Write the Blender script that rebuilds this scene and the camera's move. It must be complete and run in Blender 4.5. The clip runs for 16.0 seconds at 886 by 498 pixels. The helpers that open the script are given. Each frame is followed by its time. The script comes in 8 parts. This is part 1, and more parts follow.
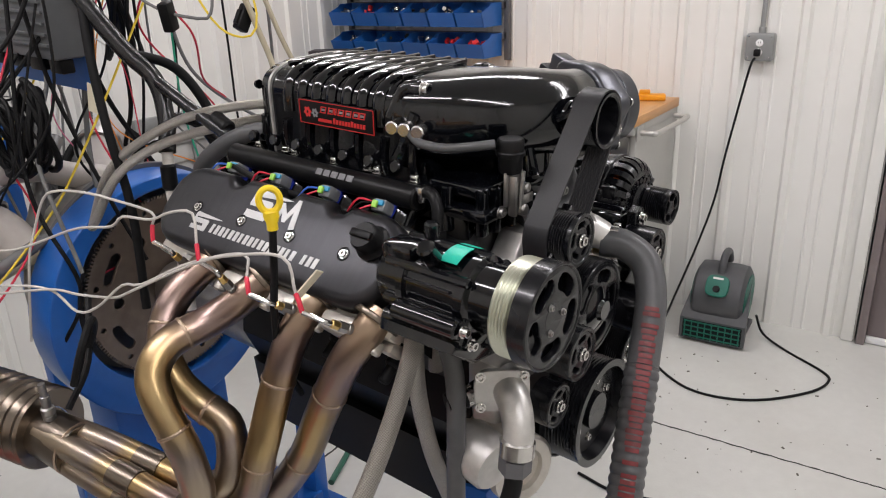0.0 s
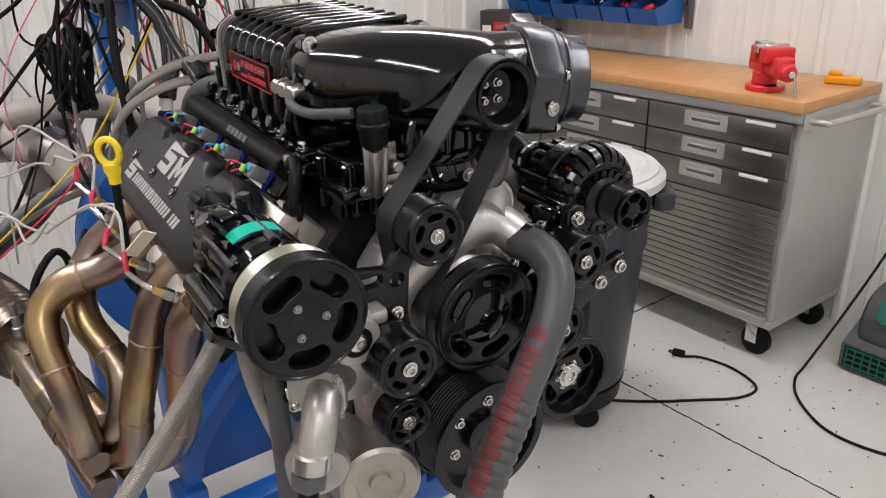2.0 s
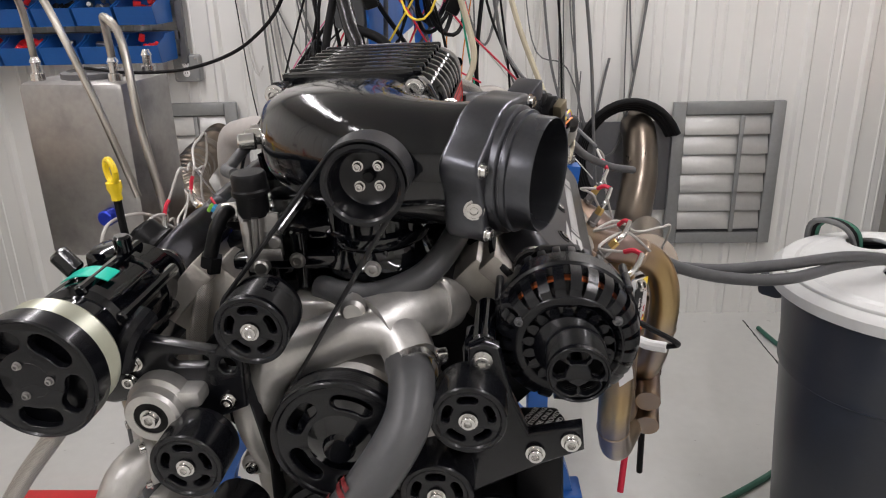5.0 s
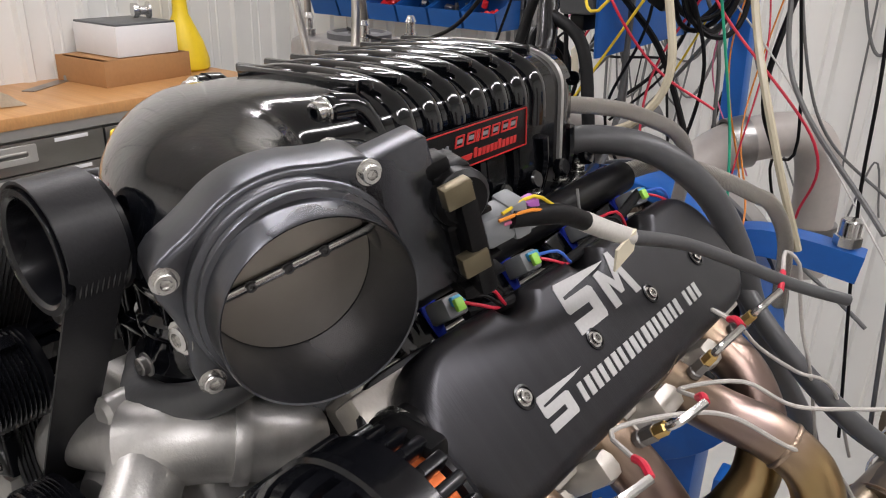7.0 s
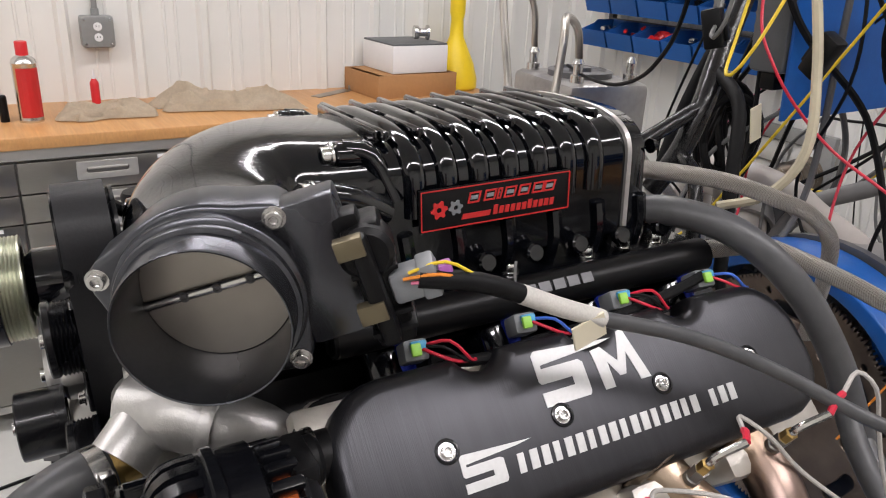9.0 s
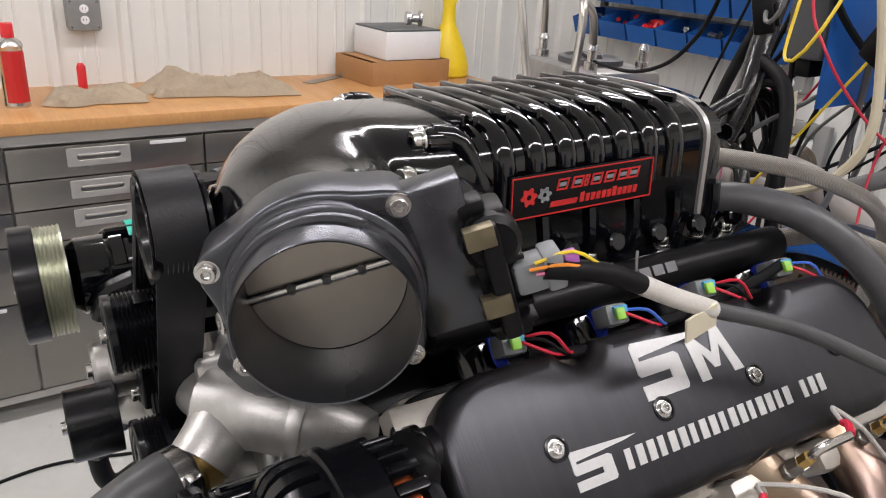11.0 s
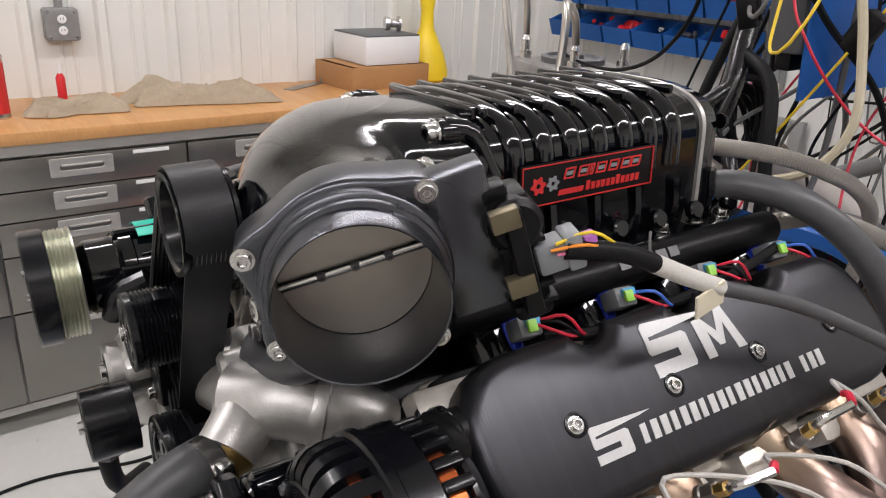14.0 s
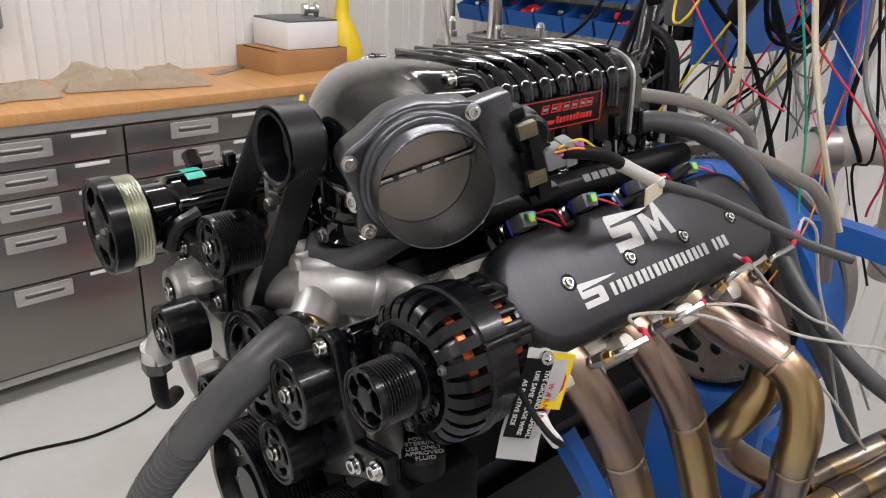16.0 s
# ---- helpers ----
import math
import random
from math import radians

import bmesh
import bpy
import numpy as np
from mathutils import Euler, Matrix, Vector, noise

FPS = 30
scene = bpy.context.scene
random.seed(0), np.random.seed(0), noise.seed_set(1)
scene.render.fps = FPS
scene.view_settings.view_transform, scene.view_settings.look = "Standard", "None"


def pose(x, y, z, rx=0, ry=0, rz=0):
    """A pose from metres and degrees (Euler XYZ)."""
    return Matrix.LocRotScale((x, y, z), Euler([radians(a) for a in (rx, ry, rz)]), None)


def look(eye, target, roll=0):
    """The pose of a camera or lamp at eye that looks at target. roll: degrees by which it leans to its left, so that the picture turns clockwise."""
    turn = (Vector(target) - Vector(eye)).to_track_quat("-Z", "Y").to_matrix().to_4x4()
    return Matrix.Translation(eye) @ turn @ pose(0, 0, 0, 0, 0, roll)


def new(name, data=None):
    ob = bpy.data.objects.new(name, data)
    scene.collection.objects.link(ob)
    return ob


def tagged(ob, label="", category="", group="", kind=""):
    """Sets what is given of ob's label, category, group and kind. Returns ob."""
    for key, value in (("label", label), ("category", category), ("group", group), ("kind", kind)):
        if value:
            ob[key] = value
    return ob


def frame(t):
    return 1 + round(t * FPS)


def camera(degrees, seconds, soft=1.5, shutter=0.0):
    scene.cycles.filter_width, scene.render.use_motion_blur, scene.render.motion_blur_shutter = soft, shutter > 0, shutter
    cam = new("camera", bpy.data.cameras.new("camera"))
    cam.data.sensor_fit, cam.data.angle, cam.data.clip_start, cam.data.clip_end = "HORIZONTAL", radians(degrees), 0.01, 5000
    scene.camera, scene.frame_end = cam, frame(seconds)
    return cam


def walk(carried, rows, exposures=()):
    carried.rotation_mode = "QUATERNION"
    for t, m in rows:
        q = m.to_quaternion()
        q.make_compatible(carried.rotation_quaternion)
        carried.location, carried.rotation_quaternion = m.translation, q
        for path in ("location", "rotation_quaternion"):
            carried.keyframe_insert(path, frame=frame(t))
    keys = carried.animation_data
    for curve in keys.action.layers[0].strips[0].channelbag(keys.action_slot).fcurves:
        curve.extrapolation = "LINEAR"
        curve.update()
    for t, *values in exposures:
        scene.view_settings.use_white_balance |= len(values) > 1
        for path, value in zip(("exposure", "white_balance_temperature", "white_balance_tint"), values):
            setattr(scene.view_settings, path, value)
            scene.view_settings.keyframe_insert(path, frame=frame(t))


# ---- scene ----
cam = camera(61.2, 16.0, soft=1.1)
PATH = [
    (0, (-0.992, -0.666, 1.66), (0.552, 0.398, 0.965), -1.9),
    (0.5, (-0.864, -0.699, 1.644), (0.618, 0.437, 0.929), -1.1),
    (1, (-0.755, -0.732, 1.636), (0.626, 0.516, 0.903), -0.9),
    (1.5, (-0.672, -0.813, 1.64), (0.568, 0.567, 0.894), -1.0),
    (2, (-0.555, -0.932, 1.623), (0.537, 0.56, 0.861), -1.5),
    (2.5, (-0.456, -0.984, 1.613), (0.522, 0.594, 0.869), -1.6),
    (3, (-0.333, -0.965, 1.622), (0.513, 0.699, 0.904), -0.7),
    (3.5, (-0.236, -0.962, 1.625), (0.424, 0.783, 0.905), -0.9),
    (4, (-0.114, -1.001, 1.637), (0.308, 0.821, 0.928), -0.2),
    (4.2, (-0.068, -1.012, 1.64), (0.266, 0.829, 0.935), -0.4),
    (6.3, (0.435, -0.649, 1.625), (-0.34, 1.045, 0.895), -0.8),
    (6.5, (0.457, -0.602, 1.622), (-0.405, 1.036, 0.865), -0.4),
    (7, (0.484, -0.458, 1.632), (-0.563, 1.066, 0.872), 1.8),
    (7.5, (0.535, -0.365, 1.647), (-0.708, 1.011, 0.898), 2.8),
    (8, (0.638, -0.3, 1.671), (-0.807, 0.868, 0.932), 3.1),
    (8.5, (0.683, -0.276, 1.674), (-0.866, 0.754, 0.937), 3.0),
    (9, (0.67, -0.291, 1.677), (-0.901, 0.705, 0.94), 2.9),
    (9.5, (0.643, -0.316, 1.667), (-0.931, 0.67, 0.924), 3.1),
    (9.7, (0.632, -0.328, 1.666), (-0.94, 0.657, 0.918), 3.3),
    (11.8, (0.584, -0.375, 1.649), (-0.904, 0.728, 0.895), 3.4),
    (12, (0.582, -0.377, 1.641), (-0.903, 0.733, 0.89), 3.3),
    (12.5, (0.575, -0.367, 1.643), (-0.899, 0.758, 0.894), 3.3),
    (13, (0.559, -0.372, 1.647), (-0.917, 0.755, 0.904), 3.5),
    (13.5, (0.561, -0.382, 1.648), (-0.922, 0.738, 0.908), 3.3),
    (14, (0.595, -0.407, 1.654), (-0.893, 0.704, 0.912), 2.9),
    (14.5, (0.664, -0.444, 1.662), (-0.815, 0.675, 0.914), 2.3),
    (15, (0.715, -0.492, 1.66), (-0.743, 0.645, 0.898), 1.7),
    (15.5, (0.711, -0.564, 1.665), (-0.697, 0.636, 0.904), 1.7),
    (16, (0.698, -0.658, 1.654), (-0.608, 0.655, 0.898), 3.1),
]
walk(cam, [(t, look(eye, target, roll)) for t, eye, target, roll in PATH])

# ---------------------------------------------------------------- light
world = bpy.data.worlds.new("world")
scene.world = world
world.use_nodes = True
world.node_tree.nodes["Background"].inputs[0].default_value = (0.9, 0.95, 1.0, 1)
world.node_tree.nodes["Background"].inputs[1].default_value = 0.004
LAMP_WATTS = 27.2
CEILING_Z = 3.05


# ---------------------------------------------------------------- materials
def mat(name, color, rough=0.5, metal=0.0, grain=0.0, grain_scale=60.0, bump=0.0, bump_scale=200.0, coat=0.0, stretch=(1, 1, 1), stain=0.0, stain_color=None, stain_scale=3.0, vary=0.0, rough_vary=0.12):
    """A surface with grain and stains at two scales, fine relief and uneven gloss."""
    m = bpy.data.materials.new(name)
    m.use_nodes = True
    nt = m.node_tree
    b = nt.nodes["Principled BSDF"]
    b.inputs["Roughness"].default_value = rough
    b.inputs["Metallic"].default_value = metal
    b.inputs["Coat Weight"].default_value = coat
    b.inputs["Coat Roughness"].default_value = 0.06
    tc = nt.nodes.new("ShaderNodeTexCoord")
    mp = nt.nodes.new("ShaderNodeMapping")
    mp.inputs["Scale"].default_value = stretch
    nt.links.new(tc.outputs["Object"], mp.inputs["Vector"])
    out = None

    def noise_tex(scale, detail=4.0):
        n = nt.nodes.new("ShaderNodeTexNoise")
        n.inputs["Scale"].default_value = scale
        n.inputs["Detail"].default_value = detail
        nt.links.new(mp.outputs["Vector"], n.inputs["Vector"])
        return n

    fine = noise_tex(grain_scale)
    broad = noise_tex(stain_scale, 5.0)
    mix = nt.nodes.new("ShaderNodeMix")
    mix.data_type = "RGBA"
    mix.inputs[6].default_value = (*[c * (1 - grain) for c in color], 1)
    mix.inputs[7].default_value = (*[min(1, c * (1 + grain)) for c in color], 1)
    nt.links.new(fine.outputs["Fac"], mix.inputs[0])
    out = mix.outputs[2]
    if stain:
        ramp = nt.nodes.new("ShaderNodeMapRange")
        ramp.inputs[1].default_value, ramp.inputs[2].default_value = 0.48, 0.75
        ramp.inputs[4].default_value = stain
        nt.links.new(broad.outputs["Fac"], ramp.inputs[0])
        m2 = nt.nodes.new("ShaderNodeMix")
        m2.data_type = "RGBA"
        nt.links.new(ramp.outputs[0], m2.inputs[0])
        nt.links.new(out, m2.inputs[6])
        m2.inputs[7].default_value = (*(stain_color or [c * 0.5 for c in color]), 1)
        out = m2.outputs[2]
    if vary:
        info = nt.nodes.new("ShaderNodeObjectInfo")
        mr = nt.nodes.new("ShaderNodeMapRange")
        mr.inputs[3].default_value, mr.inputs[4].default_value = 1 - vary, 1 + vary
        nt.links.new(info.outputs["Random"], mr.inputs[0])
        hs = nt.nodes.new("ShaderNodeHueSaturation")
        nt.links.new(mr.outputs[0], hs.inputs["Value"])
        nt.links.new(out, hs.inputs["Color"])
        out = hs.outputs[0]
    nt.links.new(out, b.inputs["Base Color"])
    rr = nt.nodes.new("ShaderNodeMapRange")
    rr.inputs[3].default_value, rr.inputs[4].default_value = max(0.02, rough * (1 - rough_vary * 2)), min(1, rough * (1 + rough_vary * 2))
    nt.links.new(broad.outputs["Fac"], rr.inputs[0])
    nt.links.new(rr.outputs[0], b.inputs["Roughness"])
    if bump:
        bn = noise_tex(bump_scale, 3.0)
        bp = nt.nodes.new("ShaderNodeBump")
        bp.inputs["Strength"].default_value = bump
        bp.inputs["Distance"].default_value = 0.002
        nt.links.new(bn.outputs["Fac"], bp.inputs["Height"])
        nt.links.new(bp.outputs["Normal"], b.inputs["Normal"])
    return m


def glow(name, color, strength):
    m = bpy.data.materials.new(name)
    m.use_nodes = True
    b = m.node_tree.nodes["Principled BSDF"]
    b.inputs["Base Color"].default_value = (*color, 1)
    b.inputs["Emission Color"].default_value = (*color, 1)
    b.inputs["Emission Strength"].default_value = strength
    return m


def header_metal():
    """Heat-tinted stainless: bronze and violet near the port, straw gold further along."""
    m = mat("heat_tinted_steel", (0.4, 0.3, 0.2), 0.33, 1.0, bump=0.08, bump_scale=300)
    nt = m.node_tree
    b = nt.nodes["Principled BSDF"]
    uv = nt.nodes.new("ShaderNodeUVMap")
    sep = nt.nodes.new("ShaderNodeSeparateXYZ")
    nt.links.new(uv.outputs[0], sep.inputs[0])
    tc = nt.nodes.new("ShaderNodeTexCoord")
    n = nt.nodes.new("ShaderNodeTexNoise")
    n.inputs["Scale"].default_value = 9
    n.inputs["Detail"].default_value = 3
    nt.links.new(tc.outputs["Object"], n.inputs["Vector"])
    add = nt.nodes.new("ShaderNodeMath")
    add.operation = "MULTIPLY_ADD"
    add.inputs[1].default_value = 0.35
    nt.links.new(n.outputs["Fac"], add.inputs[0])
    nt.links.new(sep.outputs[0], add.inputs[2])
    r = nt.nodes.new("ShaderNodeValToRGB")
    e = r.color_ramp.elements
    e[0].position, e[0].color = 0.1, (0.36, 0.29, 0.22, 1)
    e[1].position, e[1].color = 1.0, (0.40, 0.33, 0.25, 1)
    for p, c in ((0.22, (0.32, 0.235, 0.165)), (0.32, (0.26, 0.19, 0.16)), (0.42, (0.27, 0.20, 0.18)), (0.55, (0.38, 0.265, 0.13)), (0.7, (0.44, 0.325, 0.165)), (0.85, (0.28, 0.235, 0.215))):
        x = e.new(p)
        x.color = (*c, 1)
    nt.links.new(add.outputs[0], r.inputs[0])
    nt.links.new(r.outputs[0], b.inputs["Base Color"])
    return m


def braid_metal(name, color):
    """Woven wire sleeve: fine crossed relief along the tube, with shaded valleys in its colour."""
    m = mat(name, color, 0.38, 1.0)
    nt = m.node_tree
    b = nt.nodes["Principled BSDF"]
    uv = nt.nodes.new("ShaderNodeUVMap")
    hs = []
    for sx in (1, -1):
        mp = nt.nodes.new("ShaderNodeMapping")
        mp.inputs["Scale"].default_value = (1, 1, 1)
        mp.inputs["Rotation"].default_value = (0, 0, sx * 0.78)
        nt.links.new(uv.outputs[0], mp.inputs[0])
        w = nt.nodes.new("ShaderNodeTexWave")
        w.inputs["Scale"].default_value = 1.0
        nt.links.new(mp.outputs[0], w.inputs[0])
        hs.append(w)
    mx = nt.nodes.new("ShaderNodeMath")
    mx.operation = "MAXIMUM"
    nt.links.new(hs[0].outputs["Fac"], mx.inputs[0])
    nt.links.new(hs[1].outputs["Fac"], mx.inputs[1])
    bp = nt.nodes.new("ShaderNodeBump")
    bp.inputs["Strength"].default_value = 0.9
    bp.inputs["Distance"].default_value = 0.0015
    nt.links.new(mx.outputs[0], bp.inputs["Height"])
    nt.links.new(bp.outputs["Normal"], b.inputs["Normal"])
    # shade between the strands is put into the colour, a quarter tone in valleys
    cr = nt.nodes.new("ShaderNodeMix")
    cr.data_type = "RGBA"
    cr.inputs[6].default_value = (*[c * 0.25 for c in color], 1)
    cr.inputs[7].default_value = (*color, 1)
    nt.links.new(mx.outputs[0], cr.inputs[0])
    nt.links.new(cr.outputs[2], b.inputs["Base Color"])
    return m


def concrete_floor():
    m = mat("painted_concrete", (0.56, 0.56, 0.53), 0.42, grain=0.06, grain_scale=25, bump=0.15, bump_scale=90, stain=0.35, stain_color=(0.42, 0.41, 0.37), stain_scale=1.7)
    nt = m.node_tree
    b = nt.nodes["Principled BSDF"]
    old = b.inputs["Base Color"].links[0].from_socket
    tc = nt.nodes.new("ShaderNodeTexCoord")
    n = nt.nodes.new("ShaderNodeTexNoise")
    n.inputs["Scale"].default_value = 16
    n.inputs["Detail"].default_value = 6
    n.inputs["Roughness"].default_value = 0.65
    nt.links.new(tc.outputs["Object"], n.inputs["Vector"])
    mr = nt.nodes.new("ShaderNodeMapRange")
    mr.inputs[1].default_value, mr.inputs[2].default_value = 0.68, 0.74
    nt.links.new(n.outputs["Fac"], mr.inputs[0])
    mx = nt.nodes.new("ShaderNodeMix")
    mx.data_type = "RGBA"
    nt.links.new(mr.outputs[0], mx.inputs[0])
    nt.links.new(old, mx.inputs[6])
    mx.inputs[7].default_value = (0.2, 0.19, 0.17, 1)
    nt.links.new(mx.outputs[2], b.inputs["Base Color"])
    return m


GLOSS = mat("gloss_black_powder_coat", (0.0022, 0.0026, 0.0038), 0.08, coat=0.8, bump=0.10, bump_scale=160, rough_vary=0.2)
ELBOW = mat("gloss_black_cast_coat", (0.0022, 0.0027, 0.0040), 0.08, coat=0.75, bump=0.13, bump_scale=210, rough_vary=0.2)
SATIN = mat("satin_black_anodised", (0.0045, 0.0045, 0.005), 0.36, metal=0.0, grain=0.15, bump=0.02, bump_scale=600)
MACHINED = mat("black_machined", (0.004, 0.0043, 0.0058), 0.27, coat=0.2, grain=0.1, stretch=(1, 1, 1))
ANOD = mat("black_anodised_billet", (0.094, 0.097, 0.108), 0.30, metal=0.9, grain=0.12, grain_scale=200, bump=0.02, bump_scale=700, rough_vary=0.2)
RUBBER = mat("black_rubber", (0.007, 0.007, 0.0075), 0.55, grain=0.25, bump=0.1, bump_scale=250)
HOSE = mat("grey_black_hose_rubber", (0.072, 0.073, 0.076), 0.40, grain=0.2, bump=0.12, bump_scale=150, stain=0.4, stain_color=(0.09, 0.09, 0.09), stain_scale=14)
BELT = mat("belt_rubber", (0.018, 0.018, 0.0195), 0.42, grain=0.3, grain_scale=400, bump=0.08, bump_scale=500)
PLASTIC = mat("black_plastic", (0.006, 0.006, 0.0065), 0.4, grain=0.1, bump=0.1, bump_scale=350)
GREYPLASTIC = mat("dark_grey_plastic", (0.10, 0.105, 0.11), 0.45, grain=0.1)
CAST = mat("cast_aluminium", (0.56, 0.55, 0.53), 0.40, 0.75, grain=0.12, grain_scale=120, bump=0.14, bump_scale=420, stain=0.5, stain_color=(0.30, 0.29, 0.27), stain_scale=18)
HEADALU = mat("machined_aluminium", (0.60, 0.57, 0.52), 0.48, 0.8, grain=0.1, bump=0.15, bump_scale=300, stain=0.45, stain_color=(0.36, 0.33, 0.28), stain_scale=22)
STEEL = mat("bright_steel", (0.65, 0.64, 0.62), 0.22, 1.0, grain=0.08, grain_scale=200)
DULLSTEEL = mat("dull_steel", (0.38, 0.37, 0.36), 0.4, 1.0, grain=0.15, stain=0.5, stain_scale=14)
ZINC = mat("yellow_zinc", (0.52, 0.53, 0.44), 0.32, 1.0, grain=0.08, grain_scale=30)
BRASS = mat("brass", (0.70, 0.48, 0.18), 0.3, 1.0, grain=0.1)
COPPER = mat("copper_winding", (0.450, 0.100, 0.023), 0.3, 0.7, grain=0.2)
PLATE = mat("throttle_plate", (0.42, 0.39, 0.345), 0.38, 0.9, grain=0.15, grain_scale=20, stain=0.3, stain_scale=20)
HEADER = header_metal()
PIPE = mat("tinted_exhaust_steel", (0.19, 0.16, 0.13), 0.3, 1.0, grain=0.15, grain_scale=12, stain=0.6, stain_color=(0.25, 0.2, 0.15), stain_scale=9, bump=0.1)
BRAID = braid_metal("steel_braid", (0.56, 0.53, 0.48))
BLUEPAINT = mat("blue_painted_steel", (0.012, 0.11, 0.42), 0.35, grain=0.1, stain=0.3, stain_color=(0.01, 0.06, 0.22), stain_scale=8, bump=0.1)
BLUEBIN = mat("blue_plastic_bin", (0.012, 0.10, 0.36), 0.42, grain=0.08, vary=0.1)
WHITEPRINT = mat("white_print", (0.72, 0.72, 0.70), 0.5, grain=0.05)
YELLOW = mat("yellow_plastic", (0.85, 0.62, 0.02), 0.4, grain=0.06, bump=0.05)
RED = mat("red_paint", (0.62, 0.02, 0.025), 0.35, grain=0.1)
REDPRINT = mat("red_print", (0.52, 0.022, 0.022), 0.4, grain=0.05)
GREENLABEL = mat("green_label", (0.0, 0.42, 0.30), 0.4, grain=0.08)
CONNGREEN = mat("green_connector_plastic", (0.30, 0.62, 0.08), 0.45, grain=0.1)
CONNBLUE = mat("blue_connector_plastic", (0.05, 0.33, 0.58), 0.45, grain=0.1)
CONNGREY = mat("grey_connector_plastic", (0.20, 0.21, 0.22), 0.5, grain=0.1)
PURPLE = mat("purple_connector_plastic", (0.38, 0.12, 0.42), 0.45, grain=0.1)
ANODBLUE = mat("blue_anodised", (0.03, 0.06, 0.55), 0.25, 0.6, grain=0.05)
WALL = mat("white_wall_panel", (0.74, 0.735, 0.70), 0.42, grain=0.03, grain_scale=6, stain=0.25, stain_color=(0.62, 0.60, 0.54), stain_scale=1.6, bump=0.05, bump_scale=60)
CEIL = mat("white_ceiling_panel", (0.7, 0.7, 0.68), 0.6, grain=0.05)
FLOOR = concrete_floor()
CRACK = mat("dark_joint_filler", (0.05, 0.048, 0.045), 0.8, grain=0.3, bump=0.4)
WOOD = mat("maple_worktop", (0.55, 0.29, 0.11), 0.38, grain=0.22, grain_scale=14, stretch=(9, 0.6, 4), stain=0.35, stain_color=(0.40, 0.17, 0.05), stain_scale=2.2)
DRAWER = mat("brushed_stainless_drawer", (0.27, 0.26, 0.24), 0.36, 1.0, grain=0.12, grain_scale=40, stretch=(1, 1, 26), bump=0.08, bump_scale=30)
SHUTTER = mat("brushed_shutter_metal", (0.392, 0.377, 0.348), 0.36, 1.0, grain=0.12, grain_scale=40, stretch=(1, 1, 26), bump=0.08, bump_scale=30)
SIDESTEEL = mat("grey_enamelled_steel", (0.46, 0.455, 0.43), 0.38, 0.3, grain=0.05, stain=0.2)
PULL = mat("light_drawer_pull", (0.47, 0.46, 0.43), 0.35, 0.5, grain=0.05)
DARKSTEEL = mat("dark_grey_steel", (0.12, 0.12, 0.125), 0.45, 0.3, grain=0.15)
LOUVRE = mat("galvanised_louvre", (0.52, 0.52, 0.50), 0.4, 0.6, grain=0.08, stain=0.3)
LFRAME = mat("grey_louvre_frame", (0.28, 0.285, 0.28), 0.45, 0.4, grain=0.1)
CANBODY = mat("dark_blue_grey_plastic", (0.022, 0.026, 0.034), 0.33, grain=0.1, stain=0.3, stain_color=(0.04, 0.042, 0.046), stain_scale=5, bump=0.1)
CANLID = mat("light_grey_plastic_lid", (0.55, 0.555, 0.54), 0.45, grain=0.05, stain=0.4, stain_color=(0.40, 0.39, 0.37), stain_scale=7)
BLOWER = mat("charcoal_plastic", (0.065, 0.066, 0.07), 0.5, grain=0.1, bump=0.15)
BLOWGREEN = mat("dark_green_plastic", (0.0, 0.11, 0.075), 0.4, grain=0.05)
DOORPAINT = mat("taupe_door_paint", (0.20, 0.165, 0.165), 0.45, grain=0.05, stain=0.15)
CARD = mat("brown_cardboard", (0.42, 0.22, 0.09), 0.75, grain=0.1, bump=0.15, stain=0.2)
WHITECARD = mat("white_card", (0.78, 0.78, 0.78), 0.6, grain=0.03)
CLOTH = mat("beige_cloth", (0.68, 0.58, 0.44), 0.9, grain=0.15, grain_scale=120, bump=0.6, bump_scale=260, stain=0.5, stain_color=(0.52, 0.42, 0.30), stain_scale=20)
WHITEPIPE = mat("white_plastic_pipe", (0.42, 0.39, 0.36), 0.5, grain=0.1, stain=0.4, stain_color=(0.4, 0.35, 0.3), stain_scale=9)
GREENHOSE = mat("green_garden_hose", (0.03, 0.12, 0.08), 0.5, grain=0.1)
TAG = mat("cream_paper_tag", (0.74, 0.68, 0.52), 0.7, grain=0.05)
CLEARTUBE = mat("yellowed_clear_tube", (0.50, 0.45, 0.33), 0.2, grain=0.1)
WIRES = {
    "black": RUBBER,
    "red": mat("red_wire", (0.60, 0.02, 0.05), 0.45, grain=0.1),
    "white": mat("white_wire_sleeve", (0.58, 0.56, 0.52), 0.55, grain=0.2, grain_scale=500),
    "yellow": mat("yellow_wire", (0.75, 0.55, 0.03), 0.45, grain=0.1),
    "green": mat("green_wire", (0.02, 0.35, 0.2), 0.45, grain=0.1),
    "blue": mat("blue_wire", (0.05, 0.15, 0.6), 0.45, grain=0.1),
    "pink": mat("pink_wire", (0.75, 0.2, 0.35), 0.45, grain=0.1),
    "probe": mat("grey_white_glass_braid", (0.46, 0.44, 0.41), 0.6, grain=0.3, grain_scale=700),
    "grey": mat("grey_cable", (0.13, 0.13, 0.128), 0.5, grain=0.15),
    "orange": mat("orange_wire", (0.75, 0.25, 0.03), 0.45, grain=0.1),
}


